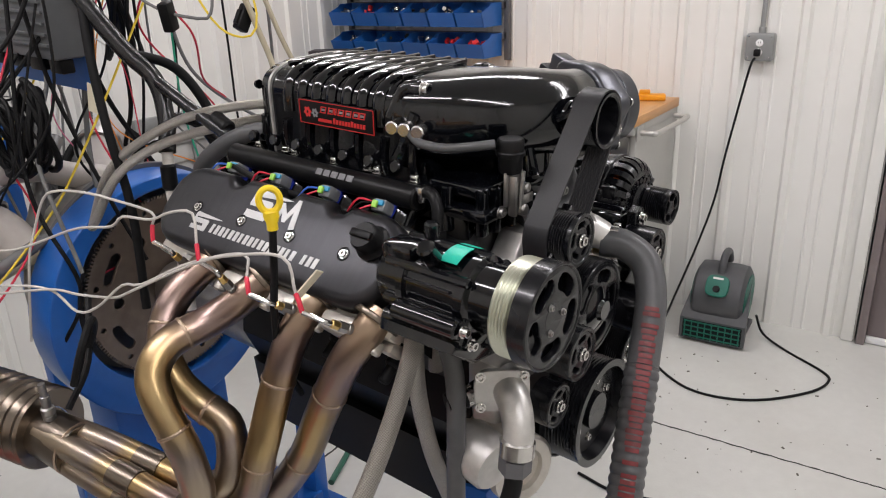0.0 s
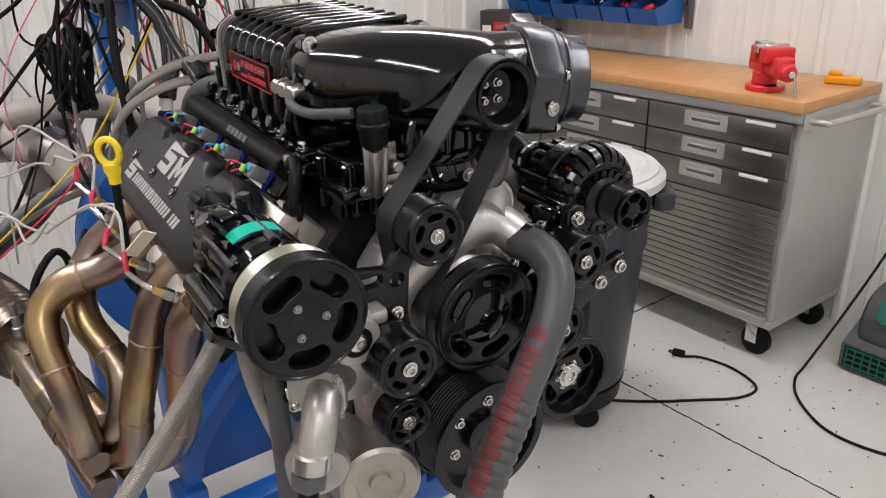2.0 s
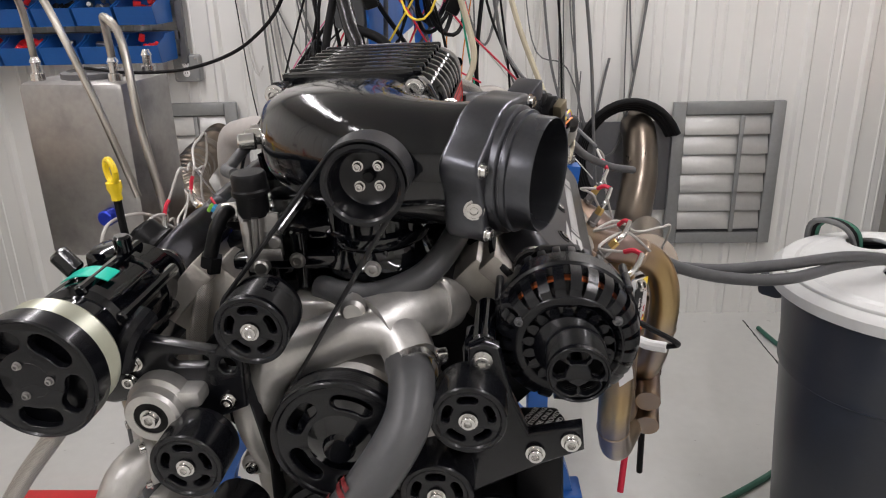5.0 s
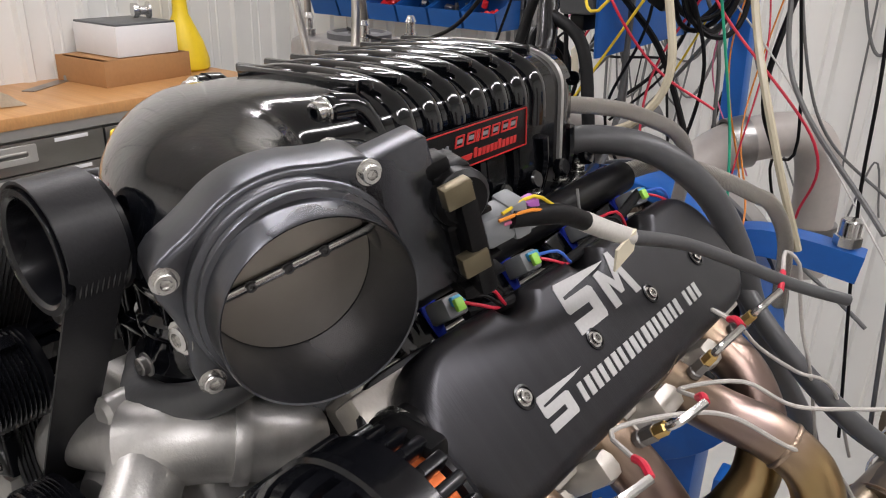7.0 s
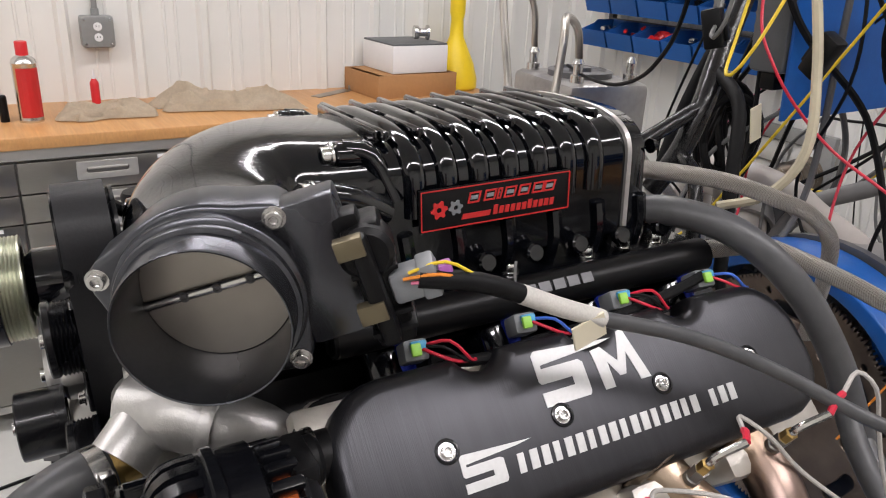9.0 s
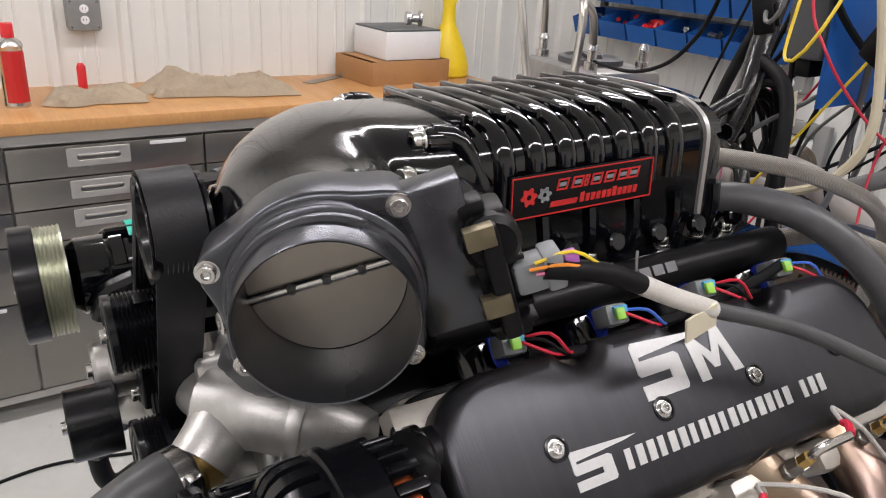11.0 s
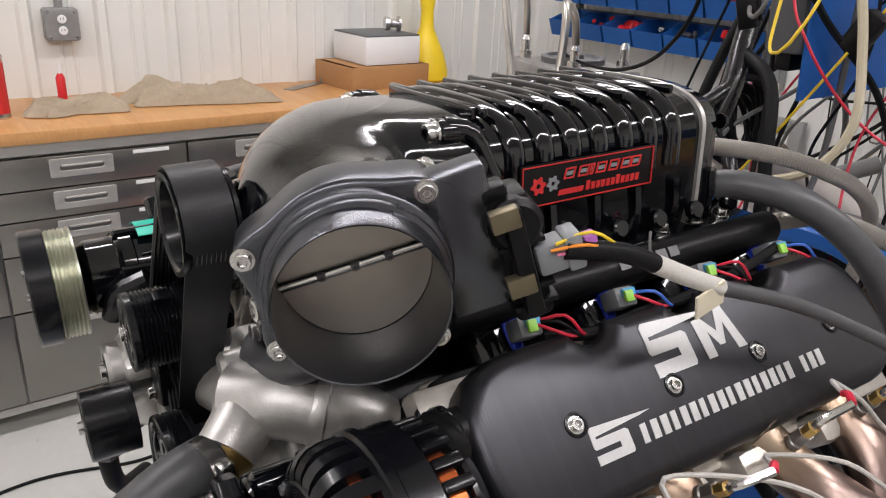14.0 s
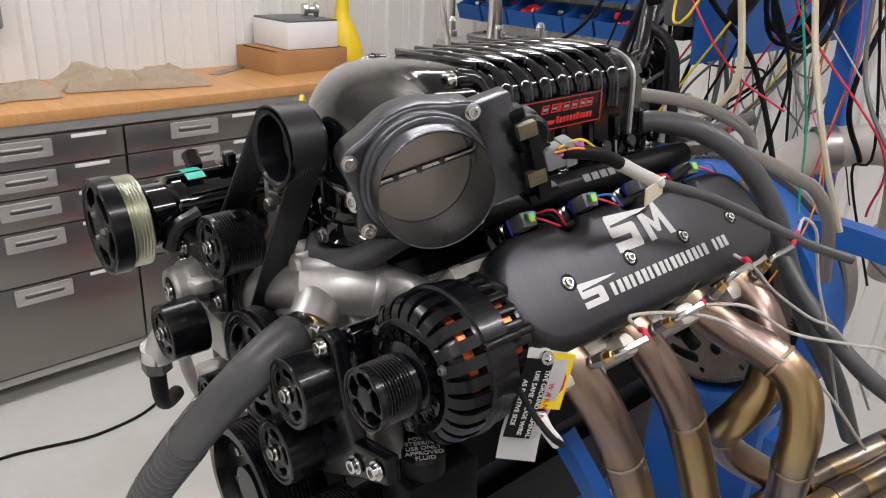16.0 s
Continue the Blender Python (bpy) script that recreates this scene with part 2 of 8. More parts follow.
# Rubber, satin and moulded blacks throw back less than bare gloss
for m_, level in ((RUBBER, 0.16), (SATIN, 0.18), (PLASTIC, 0.18), (BELT, 0.3), (MACHINED, 0.3), (HOSE, 0.4), (GLOSS, 0.2), (ELBOW, 0.2)):
    m_.node_tree.nodes["Principled BSDF"].inputs["Specular IOR Level"].default_value = level


# ---------------------------------------------------------------- mesh helpers
def mesh_of(bm, name, smooth=True, angle=35):
    me = bpy.data.meshes.new(name)
    bmesh.ops.recalc_face_normals(bm, faces=bm.faces[:])
    if smooth:
        for f in bm.faces:
            f.smooth = True
        lim = radians(angle)
        for e in bm.edges:
            if len(e.link_faces) == 2 and e.calc_face_angle(0) > lim:
                e.smooth = False
    bm.to_mesh(me)
    bm.free()
    return me


def thing(name, label, category, group="", m=None, kind=""):
    ob = new(name)
    ob.empty_display_size = 0.05
    if m is not None:
        ob.matrix_world = m
    return tagged(ob, label, category, group, kind)


def part(name, bm, material, parent, label="", smooth=True, angle=35):
    me = bm if isinstance(bm, bpy.types.Mesh) else mesh_of(bm, name, smooth, angle)
    if not me.materials:
        me.materials.append(material)
    ob = new(name, me)
    ob.parent = parent
    if label:
        ob["label"] = label
    return ob


def solo(name, bm, material, label, category, group="", m=None, kind="", smooth=True):
    me = bm if isinstance(bm, bpy.types.Mesh) else mesh_of(bm, name, smooth)
    me.materials.append(material)
    ob = new(name, me)
    if m is not None:
        ob.matrix_world = m
    return tagged(ob, label, category, group, kind)


def box(bm, size, at=(0, 0, 0), bevel=0.0, m=None, segs=2):
    r = bmesh.ops.create_cube(bm, size=1.0, matrix=Matrix.Translation(at) @ Matrix.Diagonal((*size, 1)))
    vs = r["verts"]
    if bevel:
        es = list({e for v in vs for e in v.link_edges})
        q = bmesh.ops.bevel(bm, geom=es, offset=min(bevel, 0.45 * min(size)), segments=segs, affect="EDGES", profile=0.5)
        vs = list({v for f in q["faces"] for v in f.verts} | {v for v in vs if v.is_valid})
    if m is not None:
        bmesh.ops.transform(bm, matrix=m, verts=[v for v in vs if v.is_valid])
    return bm


def box_of(size, at=(0, 0, 0), bevel=0.003, m=None):
    return box(bmesh.new(), size, at, bevel, m)


def frame_of(axis, up=(0, 0, 1)):
    """A turn whose z lies along axis and whose y is as near up as may be."""
    z = Vector(axis).normalized()
    u = Vector(up)
    if abs(z.dot(u.normalized())) > 0.98:
        u = Vector((0, 1, 0)) if abs(z.y) < 0.9 else Vector((1, 0, 0))
    x = u.cross(z).normalized()
    y = z.cross(x)
    return Matrix((x, y, z)).transposed().to_4x4()


def at_axis(pt, axis, up=(0, 0, 1)):
    return Matrix.Translation(pt) @ frame_of(axis, up)


def lathe(bm, profile, m, segs=32, closed=False):
    """Turns a profile of (radius, height) round z and lays it at m."""
    rings = []
    for r, h in profile:
        if r < 1e-5:
            rings.append([bm.verts.new(m @ Vector((0, 0, h)))])
        else:
            rings.append([bm.verts.new(m @ Vector((r * math.cos(2 * math.pi * i / segs), r * math.sin(2 * math.pi * i / segs), h))) for i in range(segs)])
    for a, b in zip(rings, rings[1:] + (rings[:1] if closed else [])):
        for i in range(segs):
            j = (i + 1) % segs
            if len(a) == 1 and len(b) == 1:
                continue
            if len(a) == 1:
                bm.faces.new((a[0], b[i], b[j]))
            elif len(b) == 1:
                bm.faces.new((a[i], b[0], a[j]))
            else:
                bm.faces.new((a[i], b[i], b[j], a[j]))
    return bm


def cyl(bm, r, h, m, segs=24, bevel=0.0):
    b = min(bevel, r * 0.5, h * 0.45)
    prof = [(0, 0), (r - b, 0), (r, b), (r, h - b), (r - b, h), (0, h)] if b else [(0, 0), (r, 0), (r, h), (0, h)]
    return lathe(bm, prof, m, segs)


def smooth_path(pts, step=0.012):
    P = [Vector(p) for p in pts]
    P = [P[0] * 2 - P[1]] + P + [P[-1] * 2 - P[-2]]
    res = []
    for i in range(1, len(P) - 2):
        n = max(3, int((P[i + 1] - P[i]).length / step))
        n = min(n, 60)
        for k in range(n):
            t = k / n
            a, b, c, d = P[i - 1], P[i], P[i + 1], P[i + 2]
            res.append(0.5 * ((2 * b) + (c - a) * t + (2 * a - 5 * b + 4 * c - d) * t * t + (3 * b - a - 3 * c + d) * t ** 3))
    res.append(P[-2])
    return res


def tube(bm, pts, r, segs=12, step=0.012, caps=True, straight=False, inner=0.0, uv_turns=0.0):
    """A round tube along a smoothed line; r is one radius, or a function of the way along from 0 to 1."""
    Q = [Vector(p) for p in pts] if straight else smooth_path(pts, step)
    n = len(Q)
    lens = [0.0]
    for a, b in zip(Q, Q[1:]):
        lens.append(lens[-1] + (b - a).length)
    total = max(lens[-1], 1e-6)
    uvl = bm.loops.layers.uv.verify()
    t0 = (Q[1] - Q[0]).normalized()
    x = t0.orthogonal().normalized()
    rings = []
    for i, q in enumerate(Q):
        t = (Q[min(i + 1, n - 1)] - Q[max(i - 1, 0)]).normalized()
        x = (x - t * x.dot(t)).normalized()
        y = t.cross(x)
        rad = r(lens[i] / total) if callable(r) else r
        rings.append([bm.verts.new(q + (x * math.cos(2 * math.pi * k / segs) + y * math.sin(2 * math.pi * k / segs)) * rad) for k in range(segs)])
    for i in range(n - 1):
        for k in range(segs):
            j = (k + 1) % segs
            f = bm.faces.new((rings[i][k], rings[i][j], rings[i + 1][j], rings[i + 1][k]))
            us = (lens[i], lens[i], lens[i + 1], lens[i + 1])
            vs = (k, k + 1, k + 1, k)
            for lp, u, v in zip(f.loops, us, vs):
                if uv_turns:
                    lp[uvl].uv = (u * uv_turns, v / segs * uv_turns * 0.065)
                else:
                    lp[uvl].uv = (u / total, v / segs)
    if caps:
        bm.faces.new(rings[0][::-1])
        bm.faces.new(rings[-1])
    return bm


def tube_of(pts, r, segs=12, **k):
    return tube(bmesh.new(), pts, r, segs, **k)


def loft(bm, rings, caps=True):
    vr = [[bm.verts.new(p) for p in ring] for ring in rings]
    n = len(vr[0])
    for a, b in zip(vr, vr[1:]):
        for i in range(n):
            bm.faces.new((a[i], a[(i + 1) % n], b[(i + 1) % n], b[i]))
    if caps:
        bm.faces.new(vr[0][::-1])
        bm.faces.new(vr[-1])
    return bm


def plate_mesh(name, loops, depth, bevel=0.0, m=None, res=2):
    """A flat plate cut to an outline with holes; its back lies at z = 0, its face at z = depth."""
    cu = bpy.data.curves.new(name, "CURVE")
    cu.dimensions, cu.fill_mode = "2D", "BOTH"
    b = min(bevel, depth * 0.45)
    cu.extrude, cu.bevel_depth, cu.bevel_resolution = max(depth / 2 - b, 0.0), b, res
    cu.offset = -b
    for lp in loops:
        sp = cu.splines.new("POLY")
        sp.points.add(len(lp) - 1)
        for q, (x, y) in zip(sp.points, lp):
            q.co = (x, y, 0, 1)
        sp.use_cyclic_u = True
    ob = bpy.data.objects.new(name, cu)
    me = bpy.data.meshes.new_from_object(ob)
    bpy.data.objects.remove(ob)
    bpy.data.curves.remove(cu)
    me.transform((m or Matrix()) @ Matrix.Translation((0, 0, depth / 2)))
    bm = bmesh.new()
    bm.from_mesh(me)
    bpy.data.meshes.remove(me)
    bmesh.ops.remove_doubles(bm, verts=bm.verts[:], dist=1e-6)
    bmesh.ops.recalc_face_normals(bm, faces=bm.faces[:])
    return bm


def text_mesh(name, body, size, depth=0.0004, m=None):
    cu = bpy.data.curves.new(name, "FONT")
    cu.body, cu.size, cu.extrude, cu.align_x, cu.align_y = body, size, depth, "CENTER", "CENTER"
    ob = bpy.data.objects.new(name, cu)
    me = bpy.data.meshes.new_from_object(ob)
    bpy.data.objects.remove(ob)
    bpy.data.curves.remove(cu)
    if m is not None:
        me.transform(m)
    return me


def circle(r, n=32, cx=0.0, cy=0.0, a0=0.0):
    return [(cx + r * math.cos(a0 + 2 * math.pi * i / n), cy + r * math.sin(a0 + 2 * math.pi * i / n)) for i in range(n)]


def rrect(w, h, r, cx=0.0, cy=0.0, n=5):
    pts = []
    for sx, sy, a in ((1, 1, 0), (-1, 1, 90), (-1, -1, 180), (1, -1, 270)):
        for i in range(n + 1):
            t = radians(a + 90 * i / n)
            pts.append((cx + sx * (w / 2 - r) + r * math.cos(t), cy + sy * (h / 2 - r) + r * math.sin(t)))
    return pts


def bean(r0, r1, a, half, n=7):
    """A rounded slot between two radii, about the angle a."""
    mid, rr = (r0 + r1) / 2, (r1 - r0) / 2
    pts = []
    for i in range(n + 1):
        t = a - half + 2 * half * i / n
        pts.append((r1 * math.cos(t), r1 * math.sin(t)))
    e = a + half
    for i in range(1, 5):
        t = e + math.pi * i / 5
        pts.append((mid * math.cos(e) + rr * math.cos(t), mid * math.sin(e) + rr * math.sin(t)))
    for i in range(n + 1):
        t = a + half - 2 * half * i / n
        pts.append((r0 * math.cos(t), r0 * math.sin(t)))
    s = a - half
    for i in range(1, 5):
        t = s + math.pi + math.pi * i / 5
        pts.append((mid * math.cos(s) + rr * math.cos(t), mid * math.sin(s) + rr * math.sin(t)))
    return pts


def bolt_bm(bm, r, h, m):
    """A socket-head bolt: flanged washer, round head, hexagon recess."""
    lathe(bm, [(0, 0), (r * 1.35, 0), (r * 1.35, h * 0.2), (r, h * 0.22), (r, h * 0.9), (r * 0.9, h), (r * 0.55, h)], m, 14)
    lathe(bm, [(r * 0.55, h), (r * 0.5, h * 0.5), (0, h * 0.45)], m, 6)
    return bm


# ---------------------------------------------------------------- the room
XE, XW, YN, YS = 2.62, -2.58, 2.5, -3.4


def ribbed_wall(name, a, b, z0, z1, hole=None, label="", first=0.06):
    """A sheet-metal wall from a to b (its inner side to the left of the way), with proud ribs every 0.262 m and a small pair of flutes between."""
    a, b = Vector((*a, 0)), Vector((*b, 0))
    along = (b - a).normalized()
    inward = Vector((-along.y, along.x, 0))
    L = (b - a).length
    prof = [(0, 0)]
    s = first
    while s + 0.06 < L:
        prof += [(s - 0.026, 0), (s - 0.013, 0.018), (s + 0.013, 0.018), (s + 0.026, 0)]
        for q in (s + 0.107, s + 0.152):
            if q + 0.01 < L:
                prof += [(q - 0.007, 0), (q - 0.003, 0.004), (q + 0.003, 0.004), (q + 0.007, 0)]
        s += 0.262
    prof += [(L, 0), (L, -0.12), (0, -0.12)]
    bm = bmesh.new()
    lo = [bm.verts.new(a + along * u + inward * w + Vector((0, 0, z0))) for u, w in prof]
    hi = [bm.verts.new(a + along * u + inward * w + Vector((0, 0, z1))) for u, w in prof]
    n = len(prof)
    for i in range(n):
        bm.faces.new((lo[i], lo[(i + 1) % n], hi[(i + 1) % n], hi[i]))
    bm.faces.new(lo[::-1])
    bm.faces.new(hi)
    return solo(name, bm, WALL, label, "wall", kind="structure", smooth=False)


W_LABEL = "white ribbed sheet-metal wall panels, slightly stained"
ribbed_wall("wall_east", (XE, -0.47), (XE, YN), 0, CEILING_Z, label=W_LABEL, first=0.118)
ribbed_wall("wall_east_front", (XE, YS), (XE, -1.42), 0, CEILING_Z, label=W_LABEL)
ribbed_wall("wall_east_over_door", (XE, -1.42), (XE, -0.47), 2.10, CEILING_Z, label=W_LABEL)
ribbed_wall("wall_north", (XE + 0.12, YN), (XW - 0.12, YN), 0, CEILING_Z, label=W_LABEL)
ribbed_wall("wall_west", (XW, YN), (XW, YS), 0, CEILING_Z, label=W_LABEL, first=0.122)
ribbed_wall("wall_south", (XW - 0.12, YS), (XE + 0.12, YS), 0, CEILING_Z, label=W_LABEL)
solo("floor", box_of((XE - XW + 0.4, YN - YS + 0.4, 0.2), ((XE + XW) / 2, (YN + YS) / 2, -0.1), 0), FLOOR, "worn pale grey painted concrete floor with speckles and stains", "floor", kind="structure")
solo("ceiling", box_of((XE - XW + 0.4, YN - YS + 0.4, 0.1), ((XE + XW) / 2, (YN + YS) / 2, CEILING_Z + 0.05), 0), CEIL, "plain white panelled ceiling", "ceiling", kind="structure")

# door in the east wall
door = thing("door_1", "taupe painted door, shut, in a pale metal frame", "door", m=pose(XE + 0.03, -0.945, 0), kind="structure")
part("door_leaf", box_of((0.045, 0.86, 2.05), (0.0, 0, 1.03), 0.003), DOORPAINT, door)
part("door_bottom_sweep", box_of((0.02, 0.86, 0.03), (-0.034, 0, 0.02), 0.002), WHITECARD, door, "pale door sweep")
for s in (-1, 1):
    part("door_jamb", box_of((0.14, 0.035, 2.1), (0.0, s * 0.4485, 1.05), 0.004), DOORPAINT, door)
part("door_head", box_of((0.14, 0.862, 0.035), (0.0, 0, 2.08), 0.003), DOORPAINT, door)
bm = bmesh.new()
cyl(bm, 0.025, 0.05, at_axis((-0.022, 0.36, 1.0), (-1, 0, 0)), 16, 0.005)
part("door_handle", bm, STEEL, door)
solo("trim", box_of((0.03, 0.05, 2.15), (XE - 0.016, -0.44, 1.078), 0.004), WALL, "white corner trim beside the door", "trim", kind="structure")

# control joints in the floor
def joint(x0, y0, x1, y1, seed):
    rnd = random.Random(seed)
    a, b = Vector((x0, y0, 0)), Vector((x1, y1, 0))
    d = (b - a).normalized()
    s = Vector((-d.y, d.x, 0))
    n = int((b - a).length / 0.02)
    bm = bmesh.new()
    prev = None
    for i in range(n + 1):
        p = a.lerp(b, i / n) + s * rnd.uniform(-0.002, 0.002)
        w = rnd.uniform(0.002, 0.0055)
        cur = [bm.verts.new(p + s * w + Vector((0, 0, 0.0008))), bm.verts.new(p + Vector((0, 0, 0.0035))), bm.verts.new(p - s * w + Vector((0, 0, 0.0008)))]
        if prev:
            bm.faces.new((prev[0], cur[0], cur[1], prev[1]))
            bm.faces.new((prev[1], cur[1], cur[2], prev[2]))
        prev = cur
    return solo("floor_joint", bm, CRACK, "dark crumbling control joint in the concrete", "joint", kind="structure")


joint(1.465, 2.4, 1.54, -3.2, 1)
joint(-2.4, 0.98, 2.5, 1.06, 2)

# ceiling lights: linear tubes over both sides of the engine and behind
def ceiling_light(x, y, turn):
    t = thing("ceiling_light", "long white linear ceiling light with a bright diffuser", "ceiling light", "ceiling lights", pose(x, y, CEILING_Z, 0, 0, turn))
    part("housing", box_of((0.16, 2.3, 0.05), (0, 0, -0.025), 0.004), WHITECARD, t)
    part("diffuser", box_of((0.12, 2.26, 0.03), (0, 0, -0.066), 0.01), LAMPGLOW, t, "bright white diffuser")
    la = bpy.data.lights.new("ceiling_light_lamp", "AREA")
    la.shape, la.size, la.size_y, la.energy, la.color = "RECTANGLE", 0.12, 2.26, LAMP_WATTS, (0.98, 0.93, 0.985)
    lo = new("lamp", la)
    lo.matrix_world = pose(x, y, CEILING_Z - 0.09, 0, 0, turn)


LAMPGLOW = glow("lamp_diffuser", (1.0, 0.97, 0.92), 9.0)
for lx, ly in ((-1.25, 1.0), (1.25, 1.0), (-1.25, -1.7), (1.25, -1.7)):
    ceiling_light(lx, ly, 0)

# ---------------------------------------------------------------- the engine: its own axes, x to its left bank's far side, y to the rear, set down slightly askew in the room
TURN = Matrix(((0.99687, 0.06900, -0.03773), (-0.07042, 0.99679, -0.03776), (0.03500, 0.04030, 0.99858))).to_4x4()
ENG = Matrix.Translation((0, 0, 1.30)) @ TURN @ Matrix.Translation((0, 0, -1.33))
CRANK = Vector((0.0, 0.0, 1.035))
FWD = Vector((0, -1, 0))


def bolts(parent, places, r=0.006, h=0.007, material=STEEL, name="bolt"):
    """Single bolt heads under a thing: (place, axis) each."""
    base = None
    for p, ax in places:
        if base is None:
            bm = bmesh.new()
            bolt_bm(bm, r, h, Matrix())
            base = mesh_of(bm, name)
            base.materials.append(material)
        o = new(name, base)
        o.parent = parent
        o.matrix_local = at_axis(p, ax)


# -- short block, heads, pan
engine = thing("engine_block", "black V8 engine block with bare aluminium heads on a stand", "engine", m=ENG)
prof = [(-0.10, 0.93), (-0.13, 1.0), (-0.12, 1.08), (-0.235, 1.20), (-0.10, 1.335), (0.10, 1.335), (0.235, 1.20), (0.12, 1.08), (0.13, 1.0), (0.10, 0.93)]
bm = bmesh.new()
loft(bm, [[Vector((x, -0.13, z)) for x, z in prof], [Vector((x, 0.44, z)) for x, z in prof]])
part("block", bm, SATIN, engine, "black painted block", angle=20)
bm = bmesh.new()
loft(bm, [[Vector((x * k, y, z)) for x, z in ((-0.12, 0.93), (-0.11, 0.80), (0.11, 0.80), (0.12, 0.93))] for y, k in ((-0.13, 0.95), (-0.10, 1), (0.42, 1), (0.44, 0.95))])
part("oil_pan", bm, SATIN, engine)


def bank(side):
    """Axes of one bank: u along the reading way of its cover, v up towards the middle, w out of the cover."""
    s = side
    o = Vector((0.263, 0.166, 1.332)) if s > 0 else Vector((-0.27, 0.146, 1.338))
    u, k = Vector((0, s, 0)), math.sqrt(0.5)
    v, w = Vector((-s * k, 0, k)), Vector((s * k, 0, k))
    m = Matrix((u, v, w)).transposed().to_4x4()
    m.translation = o
    return m


BANK = {1: bank(1), -1: bank(-1)}
for s in (1, -1):
    m = BANK[s]
    bm = bmesh.new()
    box(bm, (0.535, 0.155, 0.03), (0, -0.004, -0.062), 0.004, m)
    box(bm, (0.50, 0.17, 0.10), (0, -0.002, -0.12), 0.008, m)
    for k in range(4):
        u = s * (-0.195 + 0.1115 * k)
        box(bm, (0.072, 0.03, 0.07), (u, -0.088, -0.055), 0.01, m)
        box(bm, (0.03, 0.02, 0.05), (u + 0.055, -0.088, -0.09), 0.008, m)
        cyl(bm, 0.011, 0.02, m @ at_axis((u + 0.05, -0.088, -0.055), (0, -1, 0)), 12, 0.003)
    part("cylinder_head", bm, HEADALU, engine, "bare machined aluminium cylinder head")
    for k in range(4):
        u = s * (-0.195 + 0.1115 * k) + 0.055
        bm = bmesh.new()
        cyl(bm, 0.013, 0.035, m @ at_axis((u, -0.075, -0.11), (0, -1, 0.2)), 12, 0.003)
        cyl(bm, 0.009, 0.03, m @ at_axis((u, -0.105, -0.104), (0, -1, 0.2)), 12, 0.003)
        part("spark_plug_boot", bm, RUBBER, engine)

# -- front cover and water pump
bm = plate_mesh("front_cover", [[(-0.12, 0.95), (0.12, 0.95), (0.13, 1.12), (0.10, 1.27), (0.05, 1.33), (-0.05, 1.33), (-0.10, 1.27), (-0.13, 1.12)]], 0.05, 0.008, Matrix.Translation((0, -0.13, 0)) @ Matrix.Rotation(radians(90), 4, "X"))
part("front_cover", bm, CAST, engine, "cast aluminium front cover")
bm = bmesh.new()
tube(bm, [(-0.085, -0.19, 1.13), (-0.10, -0.195, 1.20), (-0.075, -0.20, 1.262), (-0.02, -0.20, 1.288), (0.04, -0.20, 1.308), (0.075, -0.21, 1.306), (0.092, -0.232, 1.290)], lambda t: 0.033 - 0.006 * t, 20)
part("pump_manifold", bm, CAST, engine, "rough cast aluminium water pump")
bm = bmesh.new()
tube(bm, [(0.052, -0.205, 1.312), (0.085, -0.175, 1.318), (0.112, -0.135, 1.305), (0.118, -0.10, 1.285)], lambda t: 0.036 - 0.006 * t, 20)
part("outlet_branch", bm, CAST, engine)
bm = bmesh.new()
tube(bm, [(-0.06, -0.17, 1.05), (-0.08, -0.185, 1.15)], 0.034, 14)
part("inlet_branch", bm, CAST, engine)
bm = bmesh.new()
cyl(bm, 0.066, 0.05, at_axis((0.015, -0.17, 1.208), FWD), 28, 0.008)
part("pump_volute", bm, CAST, engine)
bm = bmesh.new()
lathe(bm, [(0.030, -0.006), (0.0355, -0.006), (0.0365, 0.0), (0.0355, 0.006), (0.030, 0.006)], at_axis((0.105, -0.150, 1.312), (0.5, 0.8, -0.2)), 24)
part("branch_flange", bm, CAST, engine)
for x, z in ((-0.10, 1.21), (-0.07, 1.285), (-0.115, 1.13), (0.10, 1.24), (0.03, 1.335), (-0.07, 1.16)):
    bm = bmesh.new()
    cyl(bm, 0.014, 0.075, at_axis((x, -0.14, z), FWD), 14, 0.004)
    part("pump_boss", bm, CAST, engine)
bolts(engine, [((x, -0.215, z), FWD) for x, z in ((-0.10, 1.21), (-0.07, 1.285), (-0.115, 1.13), (0.10, 1.24), (-0.07, 1.16))], 0.006, 0.006)
bm = bmesh.new()
cyl(bm, 0.024, 0.02, at_axis((0.086, -0.222, 1.288), (0.35, -0.93, -0.1)), 20, 0.003)
part("water_neck", bm, BRASS, engine, "bronze coloured pump neck")

# -- valve covers
def scalloped(s):
    """Outline in (u, v): straight lower edge, four notches for the injectors along the upper one."""
    L, H, r, B, K = 0.258, 0.074, 0.058, 0.068, 0.252
    pts = []
    def corner(cx, cy, a0):
        return [(cx + r * math.cos(radians(a0 + i * 15)), cy + r * math.sin(radians(a0 + i * 15))) for i in range(7)]
    pts = corner(-L + r, -B + r, 180) + corner(K - r, -B + r, 270) + corner(K - r, H - r, 0)
    for c in (0.116, 0.004, -0.110):
        for i in range(9):
            t = math.pi * i / 8
            pts.append((c + 0.021 * math.cos(t), H - 0.016 * math.sin(t) ** 1.5))
    pts += corner(-L + r, H - r, 90)
    return pts


